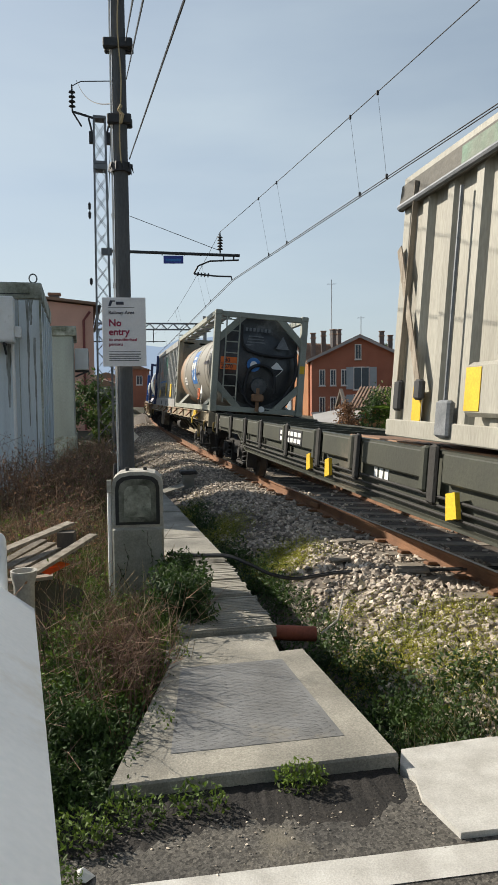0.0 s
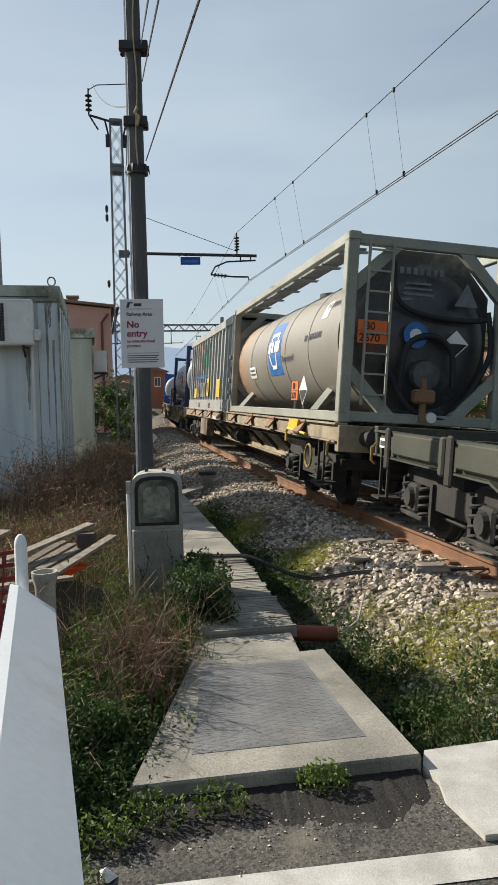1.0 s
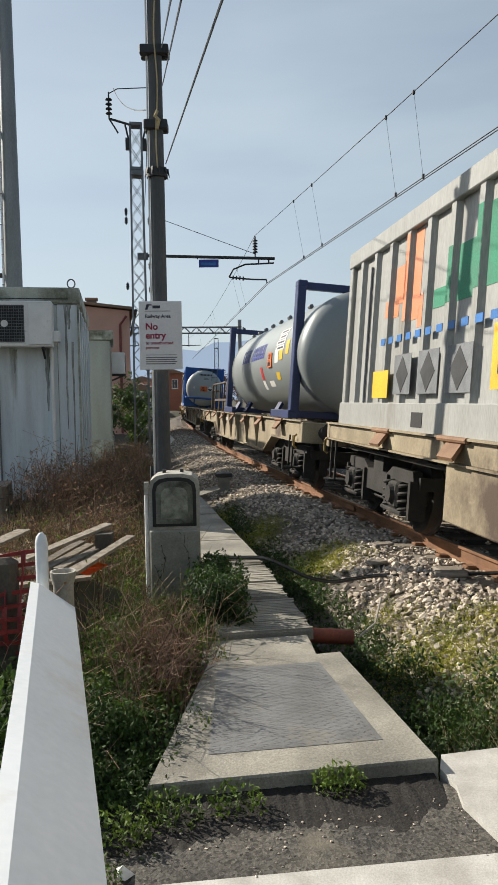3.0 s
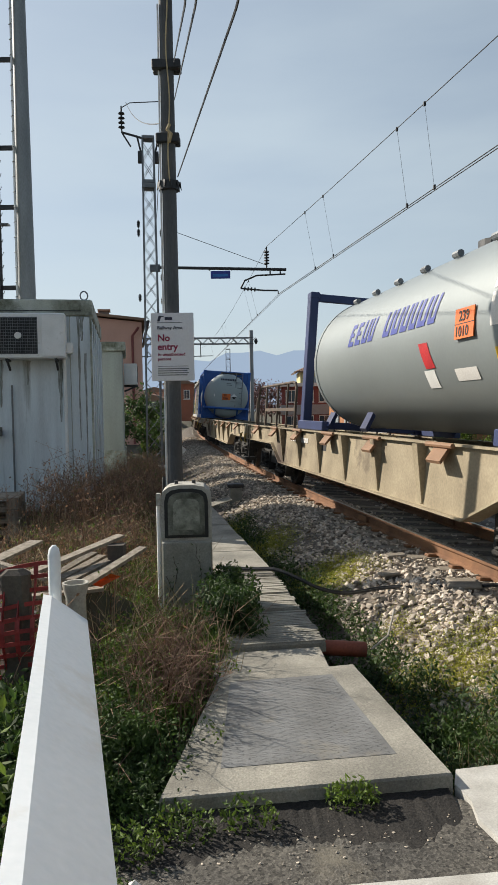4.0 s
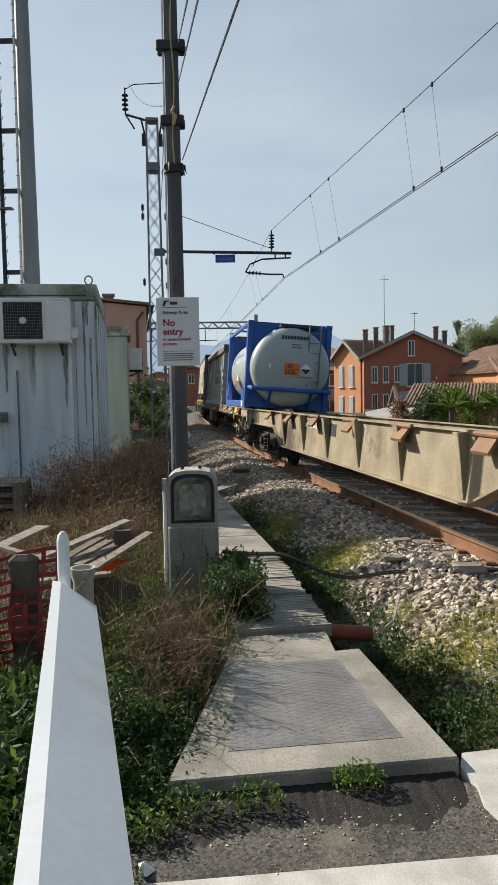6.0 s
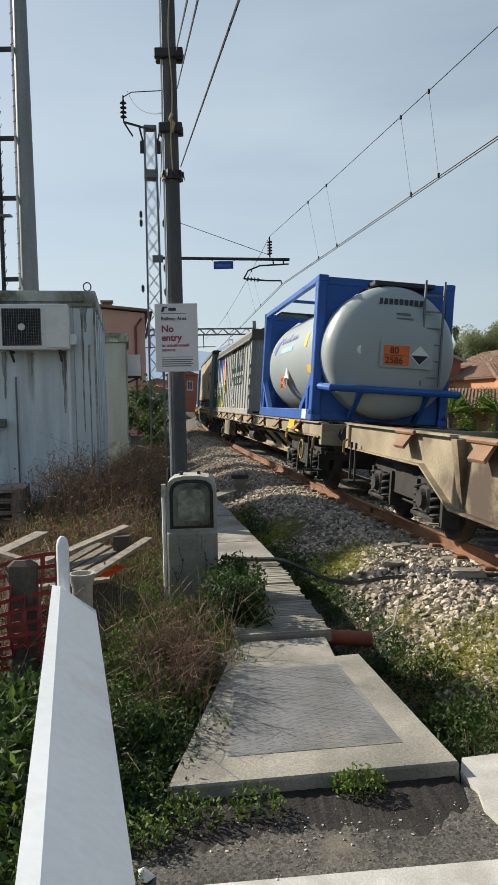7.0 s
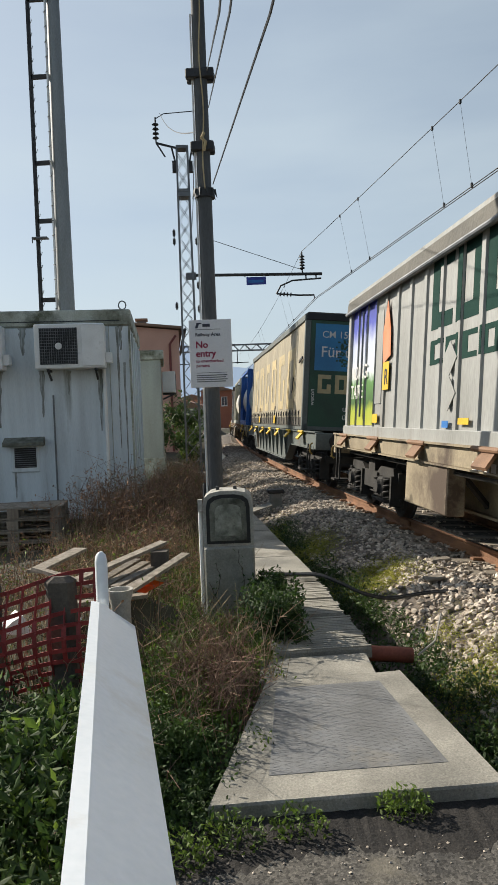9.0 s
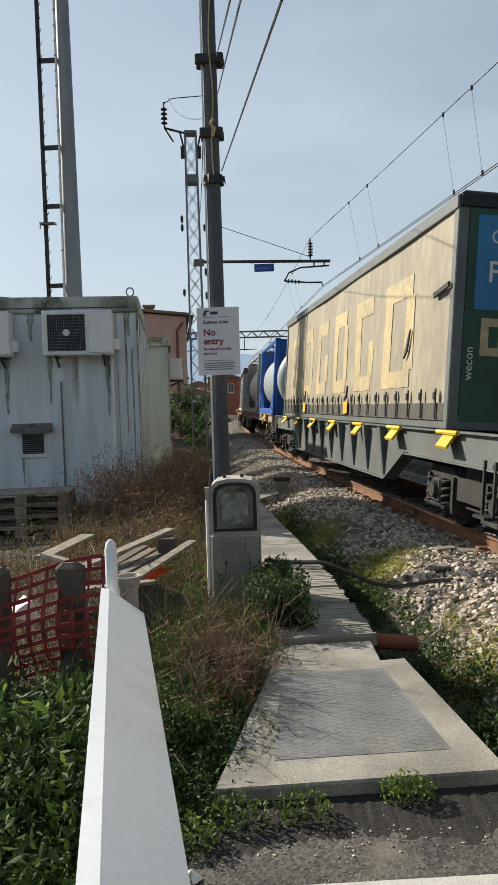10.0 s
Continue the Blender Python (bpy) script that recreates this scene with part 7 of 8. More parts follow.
        part("lift_stroke", Shape().bar((-1.295, yy + 0.1, F + 0.42), (-1.295, yy + 0.05, F + 0.66), 0.03, 0.03), M["black"], t)
    # printed end
    e = -h - 0.002
    part("end_wall", Shape().box(-1.13, 1.13, e, -h + 0.06, F + 0.1, F + top - 0.02), M["end_green"], t, "dark green printed end wall")
    part("sky_print", Shape().box(-1.02, 1.02, e - 0.005, e, F + 1.45, F + top - 0.22), M["end_blue"], t, "blue printed sky")
    part("end_header", Shape().box(-1.25, 1.25, -h - 0.03, -h, F + top - 0.14, F + top + 0.02, 0.01), M["black"], t)
    rn = random.Random(21)
    sh = Shape()
    for i in range(260):
        a, r = rn.uniform(0, 6.28), 0.52 * rn.random() ** 0.5
        x, z = 0.05 + r * math.cos(a) * 1.2, F + 1.88 + r * math.sin(a) * 0.85
        sh.box(x, x + 0.05, e - 0.009, e - 0.005, z, z + 0.04)
    sh.box(0.02, 0.1, e - 0.009, e - 0.005, F + 1.35, F + 1.7)
    part("tree_print", sh, M["end_green"], t, "printed dark tree")
    front_text(t, "slogan", "Für unsere", 0.36, "trim_white", -0.88, e - 0.012, F + 1.78)
    front_text(t, "slogan", "umweltfreun", 0.2, "trim_white", -0.3, e - 0.012, F + 0.48, 0.001)
    front_text(t, "slogan", "über die Sch", 0.2, "trim_white", -0.3, e - 0.012, F + 0.28, 0.001)
    front_text(t, "fleet_code", "CM 1506", 0.23, "trim_white", -0.86, e - 0.012, F + 2.24, 0.001)
    for j in range(5):
        x = -0.92 + 0.42 * j
        for a, b, z0, z1 in ((0, 0.1, 0.9, 1.35), (0.1, 0.32, 1.25, 1.35), (0.1, 0.32, 0.9, 1.0), (0.22, 0.32, 1.0, 1.25 if j % 2 else 1.12)):
            part("letter_bar", Shape().box(x + a, x + b, e - 0.01, e - 0.005, F + z0, F + z1), M["curtain_letter"], t)
    words("maker_text", "wecon", 0.15, M["trim_white"], t, pose(-1.0, e - 0.006, F + 0.6, 90, 0, 0) @ pose(0, 0, 0, 0, 0, 90))
    load(t, wag, (s0 + s1) / 2)


W = [wagon("olive", -9.8, 18.35, (-6.5, 15.9), "dark olive low container wagon partly empty"),
     wagon("slim", 18.2, 38.3, (20.6, 35.9), "dusty cream container wagon with slim side sills"),
     wagon("deep", 38.5, 55.3, (40.6, 52.05), "dusty cream fish-bellied container wagon partly empty"),
     wagon("deep", 55.1, 73.2, (57.3, 70.5), "empty cream fish-bellied container wagon"),
     wagon("slim", 73.2, 93.6, (75.7, 91.1), "dusty cream container wagon with slim side sills"),
     wagon("grey", 94.2, 111.7, (96.2, 109.6), "dark grey fish-bellied container wagon"),
     wagon("slim", 112.0, 131.9, (114.3, 129.5), "dusty cream container wagon with slim side sills"),
     wagon("slim", 132.0, 151.9, (134.3, 149.5), "dusty cream container wagon with slim side sills")]
bulk_container(W[0], -2.05, 7.1, "bulk_cream", True, 2.42, 3, "pale ribbed bulk container with lashing straps and tarpaulin")
grey_tank(W[1], 18.8, 27.85)
bulk_container(W[1], 27.95, 37.35, "bulk_grey", False, 2.5, 1, "grey ribbed bulk container with yellow plates")
silver_tank(W[2], 40.1, 49.25)
blue_tank(W[4], 74.45, 80.36)
bulk_container(W[4], 82.85, 92.55, "bulk_grey", True, 2.45, 2, "ribbed grey bulk container with green lettering and tarpaulin")
curtain_body(W[5], 96.55, 109.7)
blue_tank(W[6], 112.4, 118.4, "blue", "tank_pale", False, "pale tank container in blue frames")
blue_tank(W[6], 120.0, 127.5, "frame_grey", "tank_cream", False, "cream and orange tank container in pale frames")
bulk_container(W[7], 133.0, 142.0, "bulk_grey", True, 2.62, 0, "ribbed grey bulk container")
# stanchion frames on the empty wagons
for x in (-1.05, 1.05):
    part("hand_rail", Shape().tube([(x, 7.65, 1.2), (x, 7.62, 2.05), (x, 7.5, 2.17), (x, 7.3, 2.2), (x, 3.8, 2.2), (x, 3.6, 2.17), (x, 3.5, 2.05), (x, 3.5, 1.2)], 0.03, 8), M["old_tube"], W[2][0], "rusty tube hand rail")
    for y in (6.6, 5.3, 4.3):
        part("rail_post", Shape().tube([(x, y, 1.2), (x, y, 2.18)], 0.025, 8), M["old_tube"], W[2][0])
    part("rail_bar", Shape().bar((x, 6.6, 1.62), (x, 3.5, 1.62), 0.05, 0.07), M["old_tube"], W[2][0])
for wag, y in ((W[3], -8.3),):
    part("stanchion", Shape().tube([(-0.9, y, 1.2), (-0.9, y, 1.95), (-0.85, y, 2.0), (-0.7, y, 2.0), (-0.65, y, 1.95), (-0.65, y, 1.2)], 0.035, 8), M["old_tube"], wag[0], "rusty tube stanchion")


def motions():
    for t, c, half, along in movers:
        walk(t, [(s, train_pose(c, half, s, along)) for s in TIMES])
    turns = [k / 15 for k in range(151)]
    for ws, y in wheels:
        walk(ws, [(s, pose(0, y, 0.46) @ Matrix.Rotation(SPEED * s / 0.46, 4, "X")) for s in turns])


# houses and trees beyond the track
def window(parent, m, w, h, shutters=True, arch=False, closed=False):
    f = part("window", Shape().box(-w / 2 - 0.1, w / 2 + 0.1, -0.06, 0.02, -0.1, h + 0.1), M["trim_white"], parent, "pale window frame", at=m)
    part("pane", Shape().box(-w / 2, w / 2, -0.075, -0.06, 0, h), M["glass"], f)
    part("bar", Shape().box(-0.03, 0.03, -0.09, -0.075, 0, h), M["trim_white"], f)
    part("sill", Shape().box(-w / 2 - 0.15, w / 2 + 0.15, -0.18, 0.0, -0.18, -0.1), M["trim_white"], f)
    if shutters:
        for k in (-1, 1):
            x = k * (w / 2 + 0.1 + w / 4) if not closed else k * w / 4
            s = part("shutter", Shape().box(x - w / 4 + 0.02, x + w / 4 - 0.02, -0.13, -0.09, -0.05, h + 0.05), M["shutter"], f, "grey-blue shutter")
    return f


def tiled_plane(a, b, c, d, step=0.28):
    """Rows of half-round tiles on a roof plane: eave from a to b, ridge from d to c."""
    sh = Shape()
    a, b, c, d = map(Vector, (a, b, c, d))
    n = max(2, int((b - a).length / step))
    up = (b - a).cross(d - a).normalized()
    if up.z < 0:
        up = -up
    sh.add([a, b, c, d, a - up * 0.12, b - up * 0.12, c - up * 0.12, d - up * 0.12], [(0, 1, 2, 3), (7, 6, 5, 4), (0, 4, 5, 1), (1, 5, 6, 2), (2, 6, 7, 3), (3, 7, 4, 0)])
    rows = [Shape().bar(a.lerp(b, (i + 0.5) / n) + up * 0.04, d.lerp(c, (i + 0.5) / n) + up * 0.04, step * 0.5, 0.1) for i in range(n)]
    return sh, rows


def tiled_roof(parent, corners, step=0.28, label="brown tiled roof slope"):
    sh, rows = tiled_plane(*corners, step)
    r = part("roof", sh, M["tile"], parent, label)
    for row in rows:
        part("roof_tile", row, M["tile"], r)
    return r


def gable_house(name, m, w, d, eave, ridge, wall, label, over=0.5, base=-1.0):
    """Gable towards the viewer (local -y); the ridge runs along y."""
    t = thing(name, label, "house", m)
    part("wall", Shape().prism([(-w / 2, base), (w / 2, base), (w / 2, eave), (0, ridge), (-w / 2, eave)], "y", 0, d), M[wall], t, "plastered walls")
    s = (ridge - eave) / (w / 2)
    for k in (-1, 1):
        e = (k * (w / 2 + over), eave - s * over + 0.12)
        tiled_roof(t, ((e[0], -over, e[1]), (e[0], d + over, e[1]), (0, d + over, ridge + 0.12), (0, -over, ridge + 0.12)))
        part("fascia", Shape().bar((k * (w / 2 + over), -over - 0.03, e[1] - 0.1), (0, -over - 0.03, ridge), 0.06, 0.28), M["grey_wall"], t)
    return t


def chimney(parent, x, y, z0, z1):
    c = part("chimney", Shape().box(x - 0.25, x + 0.25, y - 0.25, y + 0.25, z0, z1, 0.02), M["chimney"], parent, "plastered chimney")
    part("chimney_cap", Shape().box(x - 0.32, x + 0.32, y - 0.32, y + 0.32, z1 - 0.5, z1 - 0.4).box(x - 0.32, x + 0.32, y - 0.32, y + 0.32, z1, z1 + 0.1), M["tile"], c)


def houses():
    # red house, gable towards the track
    h = gable_house("house", pose(17.0, 75, 0, 0, 0, -6), 10.0, 12, 5.3, 7.65, "brick_red", "red plastered two-storey house with tiled roof")
    window(h, pose(-0.15, 0, 5.35), 0.5, 1.4, False)
    for z in (2.1, -0.75):
        for x in (-3.9, -2.75, -1.6):
            window(h, pose(x, 0, z + 0.55), 0.45, 1.5, False)
        window(h, pose(0.2, 0, z + 0.1), 1.5, 2.2)
    part("string_course", Shape().box(-5.05, 5.05, -0.06, 0, -0.4, -0.2), M["trim_white"], h)
    for x, y, a, b in ((-4.6, 4, 5.4, 8.3), (-3.4, 5, 6.0, 8.6), (3.2, 6, 6.0, 8.6), (4.3, 7, 5.5, 8.2)):
        chimney(h, x, y, a, b)
    part("aerial", Shape().tube([(-2.4, 6, 6.5), (-2.4, 6, 14.5)], 0.04, 5).bar((-2.9, 6, 14), (-1.9, 6, 14), 0.05, 0.05), M["galv"], h)
    part("aerial", Shape().tube([(1.0, 7, 7), (1.0, 7, 10.5)], 0.04, 5).bar((0.6, 7, 10.3), (1.4, 7, 10.3), 0.05, 0.05), M["galv"], h)
    # ochre wing to its side, with balcony and awnings
    g = gable_house("house", pose(11.0, 81, 0, 0, 0, -62), 5.0, 7.5, 5.4, 7.3, "ochre", "bright orange two-storey house with awnings")
    for z in (2.3, -1.1):
        for x in (-1.0, 0.9):
            window(g, pose(x, 0, z), 0.7, 2.2, True, closed=True)
    b = part("balcony", Shape().box(2.3, 3.6, 0.6, 3.8, 1.4, 1.6), M["trim_white"], g, "small balcony")
    for i in range(12):
        part("railing_bar", Shape().bar((3.55, 0.7 + 0.27 * i, 1.6), (3.55, 0.7 + 0.27 * i, 2.5), 0.03, 0.03), M["white"], b)
    part("top_rail", Shape().bar((3.55, 0.6, 2.5), (3.55, 3.8, 2.5), 0.05, 0.05), M["white"], b)
    for z in (4.6, 1.2):
        part("awning", Shape().add([(2.3, 0.7, z + 0.5), (2.3, 3.7, z + 0.5), (3.9, 3.7, z - 0.9), (3.9, 0.7, z - 0.9), (2.3, 0.7, z + 0.44), (2.3, 3.7, z + 0.44), (3.9, 3.7, z - 0.96), (3.9, 0.7, z - 0.96)],
                                   [(0, 1, 2, 3), (7, 6, 5, 4), (0, 3, 7, 4), (1, 5, 6, 2), (2, 6, 7, 3), (0, 4, 5, 1)]), M["trim_white"], g, "striped pale awning")
    chimney(g, 0.6, 5, 6.6, 9.0)
    chimney(g, -0.9, 7, 6.6, 9.2)
    # low maroon block and cream house behind
    t = thing("apartment_block", "low maroon block with pale bands", "building", pose(4.6, 88, 0, 0, 0, -3))
    part("wall", Shape().box(0, 6.5, 0, 9, -1.2, 4.3), M["maroon"], t)
    part("band", Shape().box(-0.1, 6.6, -0.12, 0, 0.9, 2.1), M["grey_wall"], t, "pale concrete band")
    part("roof_slab", Shape().box(-0.8, 7, -0.8, 9.5, 4.3, 4.7), M["trim_white"], t)
    for x in (1.2, 3.2, 5.2):
        window(t, pose(x, 0, 2.5), 1.2, 1.3, False)
        window(t, pose(x, 0, -0.6), 1.2, 1.3, False)
    t = thing("house", "cream house with a shallow tiled roof", "house", pose(11.4, 112, -0.9))
    part("wall", Shape().box(-2.6, 4, 0, 8, -1, 8.3), M["cream_wall"], t)
    for k, (a, b, c, e) in enumerate((((-3.4, -0.8, 8.2), (4.8, -0.8, 8.2), (0.8, 4, 10), (0.6, 4, 10)), ((-3.4, 8.8, 8.2), (-3.4, -0.8, 8.2), (0.6, 4, 10), (0.6, 4.1, 10)))):
        tiled_roof(t, (a, b, c, e), 0.4)
    window(t, pose(0.6, 0, 5.9), 1.0, 1.5, True)
    window(t, pose(2.9, 0, 5.9), 1.0, 1.5, True)
    # shed with a tiled roof and open eaves, close to the track
    t = thing("shed", "low shed with brown tiled roof and open timber eaves", "shed", pose(12.5, 47, -0.7, 0, 0, -4))
    part("wall", Shape().box(-1.5, 14, 0.6, 5, -1, 1.4), M["ochre"], t)
    tiled_roof(t, ((-2.7, -0.6, 1.35), (15, -0.6, 1.35), (15, 2.6, 2.75), (-1.4, 2.6, 2.75)), 0.24)
    part("gable_board", Shape().prism([(-0.6, 1.3), (2.6, 2.7), (5.6, 1.3), (5.2, 1.2), (2.6, 2.45), (-0.4, 1.15)], "x", -2.8, -2.6), M["bark"], t, "dark bargeboard")
    part("lean_to", Shape().add([(-4.6, -0.4, 0.2), (-1.5, -0.4, 0.9), (-1.5, 3.5, 1.5), (-4.6, 3.5, 0.9), (-4.6, -0.4, 0.1), (-1.5, -0.4, 0.8), (-1.5, 3.5, 1.4), (-4.6, 3.5, 0.8)],
                                [(0, 1, 2, 3), (7, 6, 5, 4), (0, 4, 5, 1), (1, 5, 6, 2), (2, 6, 7, 3), (3, 7, 4, 0)]), M["grey_wall"], t, "grey lean-to sheet")
    for y in (0.2, 2.4):
        part("brace", Shape().bar((-1.5, y, 0.2), (-2.6, y, 1.4), 0.12, 0.12), M["bark"], t)
    # house at the side
    t = gable_house("house", pose(26.5, 66, 0, 0, 0, 10), 7.5, 10, 3.4, 5.2, "ochre", "orange house with a brown tiled roof")
    t = gable_house("house", pose(31.5, 84, 0, 0, 0, 5), 9, 10, 5.2, 7.0, "brick_red", "red house with a tiled roof")
    window(t, pose(0, 0, 2.4), 1.2, 1.6)
    t = thing("house", "orange house with a long low tiled roof", "house", pose(22.5, 64, 0, 0, 0, -3))
    part("wall", Shape().box(0, 12, 0, 6, -1, 3.0), M["ochre"], t)
    tiled_roof(t, ((-0.5, -0.7, 2.9), (12.5, -0.7, 2.9), (12.5, 3, 4.6), (-0.5, 3, 4.6)))
    # pink building beside the huts
    t = thing("house", "pink plastered house with an overhanging roof", "house", pose(-5.6, 35, 0, 0, 0, 9))
    part("wall", Shape().prism([(-11, -0.5), (0.75, -0.5), (0.75, 5.87), (-11, 7.05)], "y", 0, 12), M["pink"], t)
    part("roof", Shape().add([(-11.6, -0.25, 7.3), (0.95, -0.25, 6.03), (0.95, 13, 6.03), (-11.6, 13, 7.3), (-11.6, -0.25, 7.18), (0.95, -0.25, 5.91), (0.95, 13, 5.91), (-11.6, 13, 7.18)],
                             [(0, 1, 2, 3), (7, 6, 5, 4), (0, 4, 5, 1), (1, 5, 6, 2), (2, 6, 7, 3), (3, 7, 4, 0)]), M["tile"], t, "thin overhanging roof")
    part("gutter", Shape().tube([(1.05, -0.3, 5.85), (1.05, 13, 5.85)], 0.08, 8), M["dark_steel"], t)
    part("down_pipe", Shape().tube([(0.3, -0.08, 0), (0.3, -0.08, 5.2), (0.6, -0.2, 5.6)], 0.06, 8), M["maroon"], t)
    window(t, pose(-3.6, 0, 4.0), 0.9, 1.2, True)
    window(t, pose(-6.6, 0, 4.0), 0.9, 1.2, True)
    chimney(t, -1.1, 3, 5.6, 6.75)
    # small far buildings along the line
    for x, y, w, hgt, c in ((-10.5, 118, 5, 6.0, "brick_red"), (-16, 130, 6, 5, "pink"), (-4.5, 150, 5, 4, "grey_wall"), (-12.5, 95, 5.5, 3.0, "grey_wall")):
        t = thing("far_house", "small distant plastered building", "house", pose(x, y, 0), "far buildings")
        part("wall", Shape().box(-w / 2, w / 2, 0, 6, -1, hgt), M[c], t)
        part("roof", Shape().prism([(-w / 2 - 0.4, hgt), (w / 2 + 0.4, hgt), (0, hgt + 1.0)], "y", -0.4, 6.4), M["tile"], t)
        for k in (-1, 1):
            window(t, pose(k * w / 4, 0, hgt - 2.4), 0.8, 1.3, False)


houses()


def leaf_cloud(pts, size, rn, flat=0.0):
    """Small folded leaves at the given points."""
    sh = Shape()
    for p in pts:
        s = size * rn.uniform(0.6, 1.35)
        m = Euler((rn.uniform(-1.2, 1.2), rn.uniform(-1.2, 1.2), rn.uniform(0, 6.3))).to_matrix()
        q = [Vector(p) + m @ Vector(v) for v in ((-s, 0, 0), (0, -s * 0.42, -s * 0.12), (s, 0, 0), (0, s * 0.42, -s * 0.12))]
        sh.add(q, [(0, 1, 2), (0, 2, 3)])
    return sh


def tree(name, m, height, spread, leaf_mat, label, n, size, rn, trunk=0.25, low=0.3, conic=False):
    t = thing(name, label, "tree", m)
    tr = part("trunk", Shape().tube([(0, 0, -1), (0.1, 0, height * 0.3), (-0.05, 0.1, height * 0.6), (0, 0, height * 0.9)], trunk, 8, taper=trunk * 0.2), M["bark"], t)
    pts = []
    limbs = Shape()
    for i in range(16):
        a = rn.uniform(0, 6.28)
        z = height * rn.uniform(low, 0.9)
        reach = spread * (1 - ((z / height - 0.55) / 0.55) ** 2 if not conic else 1.08 - z / height) * rn.uniform(0.6, 1.0)
        e = Vector((reach * math.cos(a), reach * math.sin(a), z + reach * (0.35 if not conic else -0.1)))
        limbs.tube([(0, 0, z * 0.8), tuple(e * 0.5 + Vector((0, 0, z * 0.45))), tuple(e)], trunk * 0.3, 5, taper=0.02)
        for j in range(n // 16):
            u = rn.random() ** 0.6
            c = Vector((0, 0, z * 0.85)).lerp(e, u)
            r = spread * 0.3 * (0.5 + u)
            d = Vector((rn.gauss(0, 1), rn.gauss(0, 1), rn.gauss(0, 0.8)))
            pts.append(c + d.normalized() * r * rn.random() ** 0.5)
    part("limb_crown", limbs, M["bark"], t)
    part("crown", leaf_cloud(pts, size, rn), M[leaf_mat], t)
    return t


rn = random.Random(12)
for x, y, h, s, lm, n, z in ((31.5, 108, 15.5, 4.5, "pale_leaf", 5200, 0.15), (35, 118, 17, 5.5, "pale_leaf", 5200, 0.15), (41, 112, 16, 5.0, "pale_leaf", 5000, 0.15), (46, 118, 15, 5.5, "pale_leaf", 4500, 0.15),
                             (52, 112, 13, 5.0, "leaf_dark", 4000, 0.15), (37, 100, 9, 4.0, "leaf_dark", 3600, 0.13)):
    tree("tree", pose(x + 4.2, y, -0.6), h * 0.8, s, lm, "leafy tree in young spring foliage" if lm == "pale_leaf" else "dark green leafy tree behind the houses", int(n * 4.2), z, rn)
for x, y, h in ((32.4, 112, 14.6), (30.2, 113, 12.8)):
    tree("conifer", pose(x, y, -0.6), h, 1.6, "leaf_dark", "slender dark conifer behind the houses", 5200, 0.15, rn, 0.2, 0.15, True)
for x, y, h in ((1.8, 92, 5.5), (3.6, 96, 6.0), (0.8, 100, 6.5), (5.0, 104, 5.5), (2.6, 108, 7.0), (-0.6, 112, 7)):
    tree("bare_tree", pose(x, y, -0.6), h, 2.2, "blossom", "bare reddish tree beside the line", 900, 0.16, rn, 0.12, 0.25)
# shrubs and palm by the shed
for x, y, h, s, lm in ((9.2, 38, 2.5, 1.0, "leaf_dark"), (10.5, 38.5, 2.7, 1.2, "leaf"), (12.2, 39, 2.4, 1.2, "leaf"), (14, 40, 2.6, 1.3, "leaf"), (16, 40, 2.5, 1.3, "leaf_dark"), (18.5, 41, 2.7, 1.4, "leaf"), (7.9, 37.5, 1.9, 0.9, "dry_leaf")):
    tree("shrub", pose(x, y, -0.7), h, s, lm, "dense garden shrub by the shed", 1500, 0.09, rn, 0.05, 0.1)
for px, py in ((10.2, 36.5), (12.8, 37)):
    p = thing("palm_shrub", "green fan palm with spiky leaves", "palm", pose(px, py, -0.6))
    part("trunk", Shape().tube([(0, 0, 0), (0, 0, 1.3)], 0.12, 8), M["bark"], p)
    for i in range(26):
        a, e = rn.uniform(0, 6.28), rn.uniform(0.2, 1.3)
        d = Vector((math.cos(a) * math.cos(e), math.sin(a) * math.cos(e), math.sin(e)))
        side = d.cross(Vector((0, 0, 1))).normalized() * 0.05
        o = Vector((0, 0, 1.3))
        q = [o - side * 0.3, o + side * 0.3, o + d * 0.8 + side, o + d * 1.5 - Vector((0, 0, 0.3)), o + d * 0.8 - side]
        part("frond", Shape().add(q, [(0, 1, 2, 3, 4)]), M["leaf"], p)
# conifer-like shrub behind the lattice mast
for x, y, h, s, lm in ((-3.3, 25, 2.6, 0.9, "leaf_dark"), (-4.3, 24.5, 2.2, 0.8, "leaf_dark"), (-5.2, 27, 2.6, 1.2, "leaf_dark"), (-3.8, 28, 2.0, 1.0, "leaf")):
    tree("shrub", pose(x, y, -0.2), h, s, lm, "dark evergreen shrub beside the mast", 1400, 0.08, rn, 0.05, 0.1)

# hills; their haze is the glow colour of the material
sh = Shape()
n = 90
ridge = []
for i in range(n + 1):
    a = radians(-60 + 120 * i / n)
    g = math.degrees(a)
    hgt = 190 + 30 * math.sin(i * 0.53) + 18 * math.sin(i * 1.3) + 9 * math.sin(i * 2.9)
    hgt += 330 * math.exp(-((g + 11.5) / 4.5) ** 2) + 150 * math.exp(-((g - 1) / 7) ** 2) + 120 * math.exp(-((g + 32) / 9) ** 2)
    x, y = 3900 * math.sin(a), 3900 * math.cos(a)
    ridge += [(x, y, -20), (x * 1.02, y * 1.02, max(30, hgt))]
sh.add(ridge, [(2 * i, 2 * i + 2, 2 * i + 3, 2 * i + 1) for i in range(n)])
tagged(part("backdrop", sh, M["hill"]), "far pale blue hills, haze put in as an even glow", "hills", kind="structure")


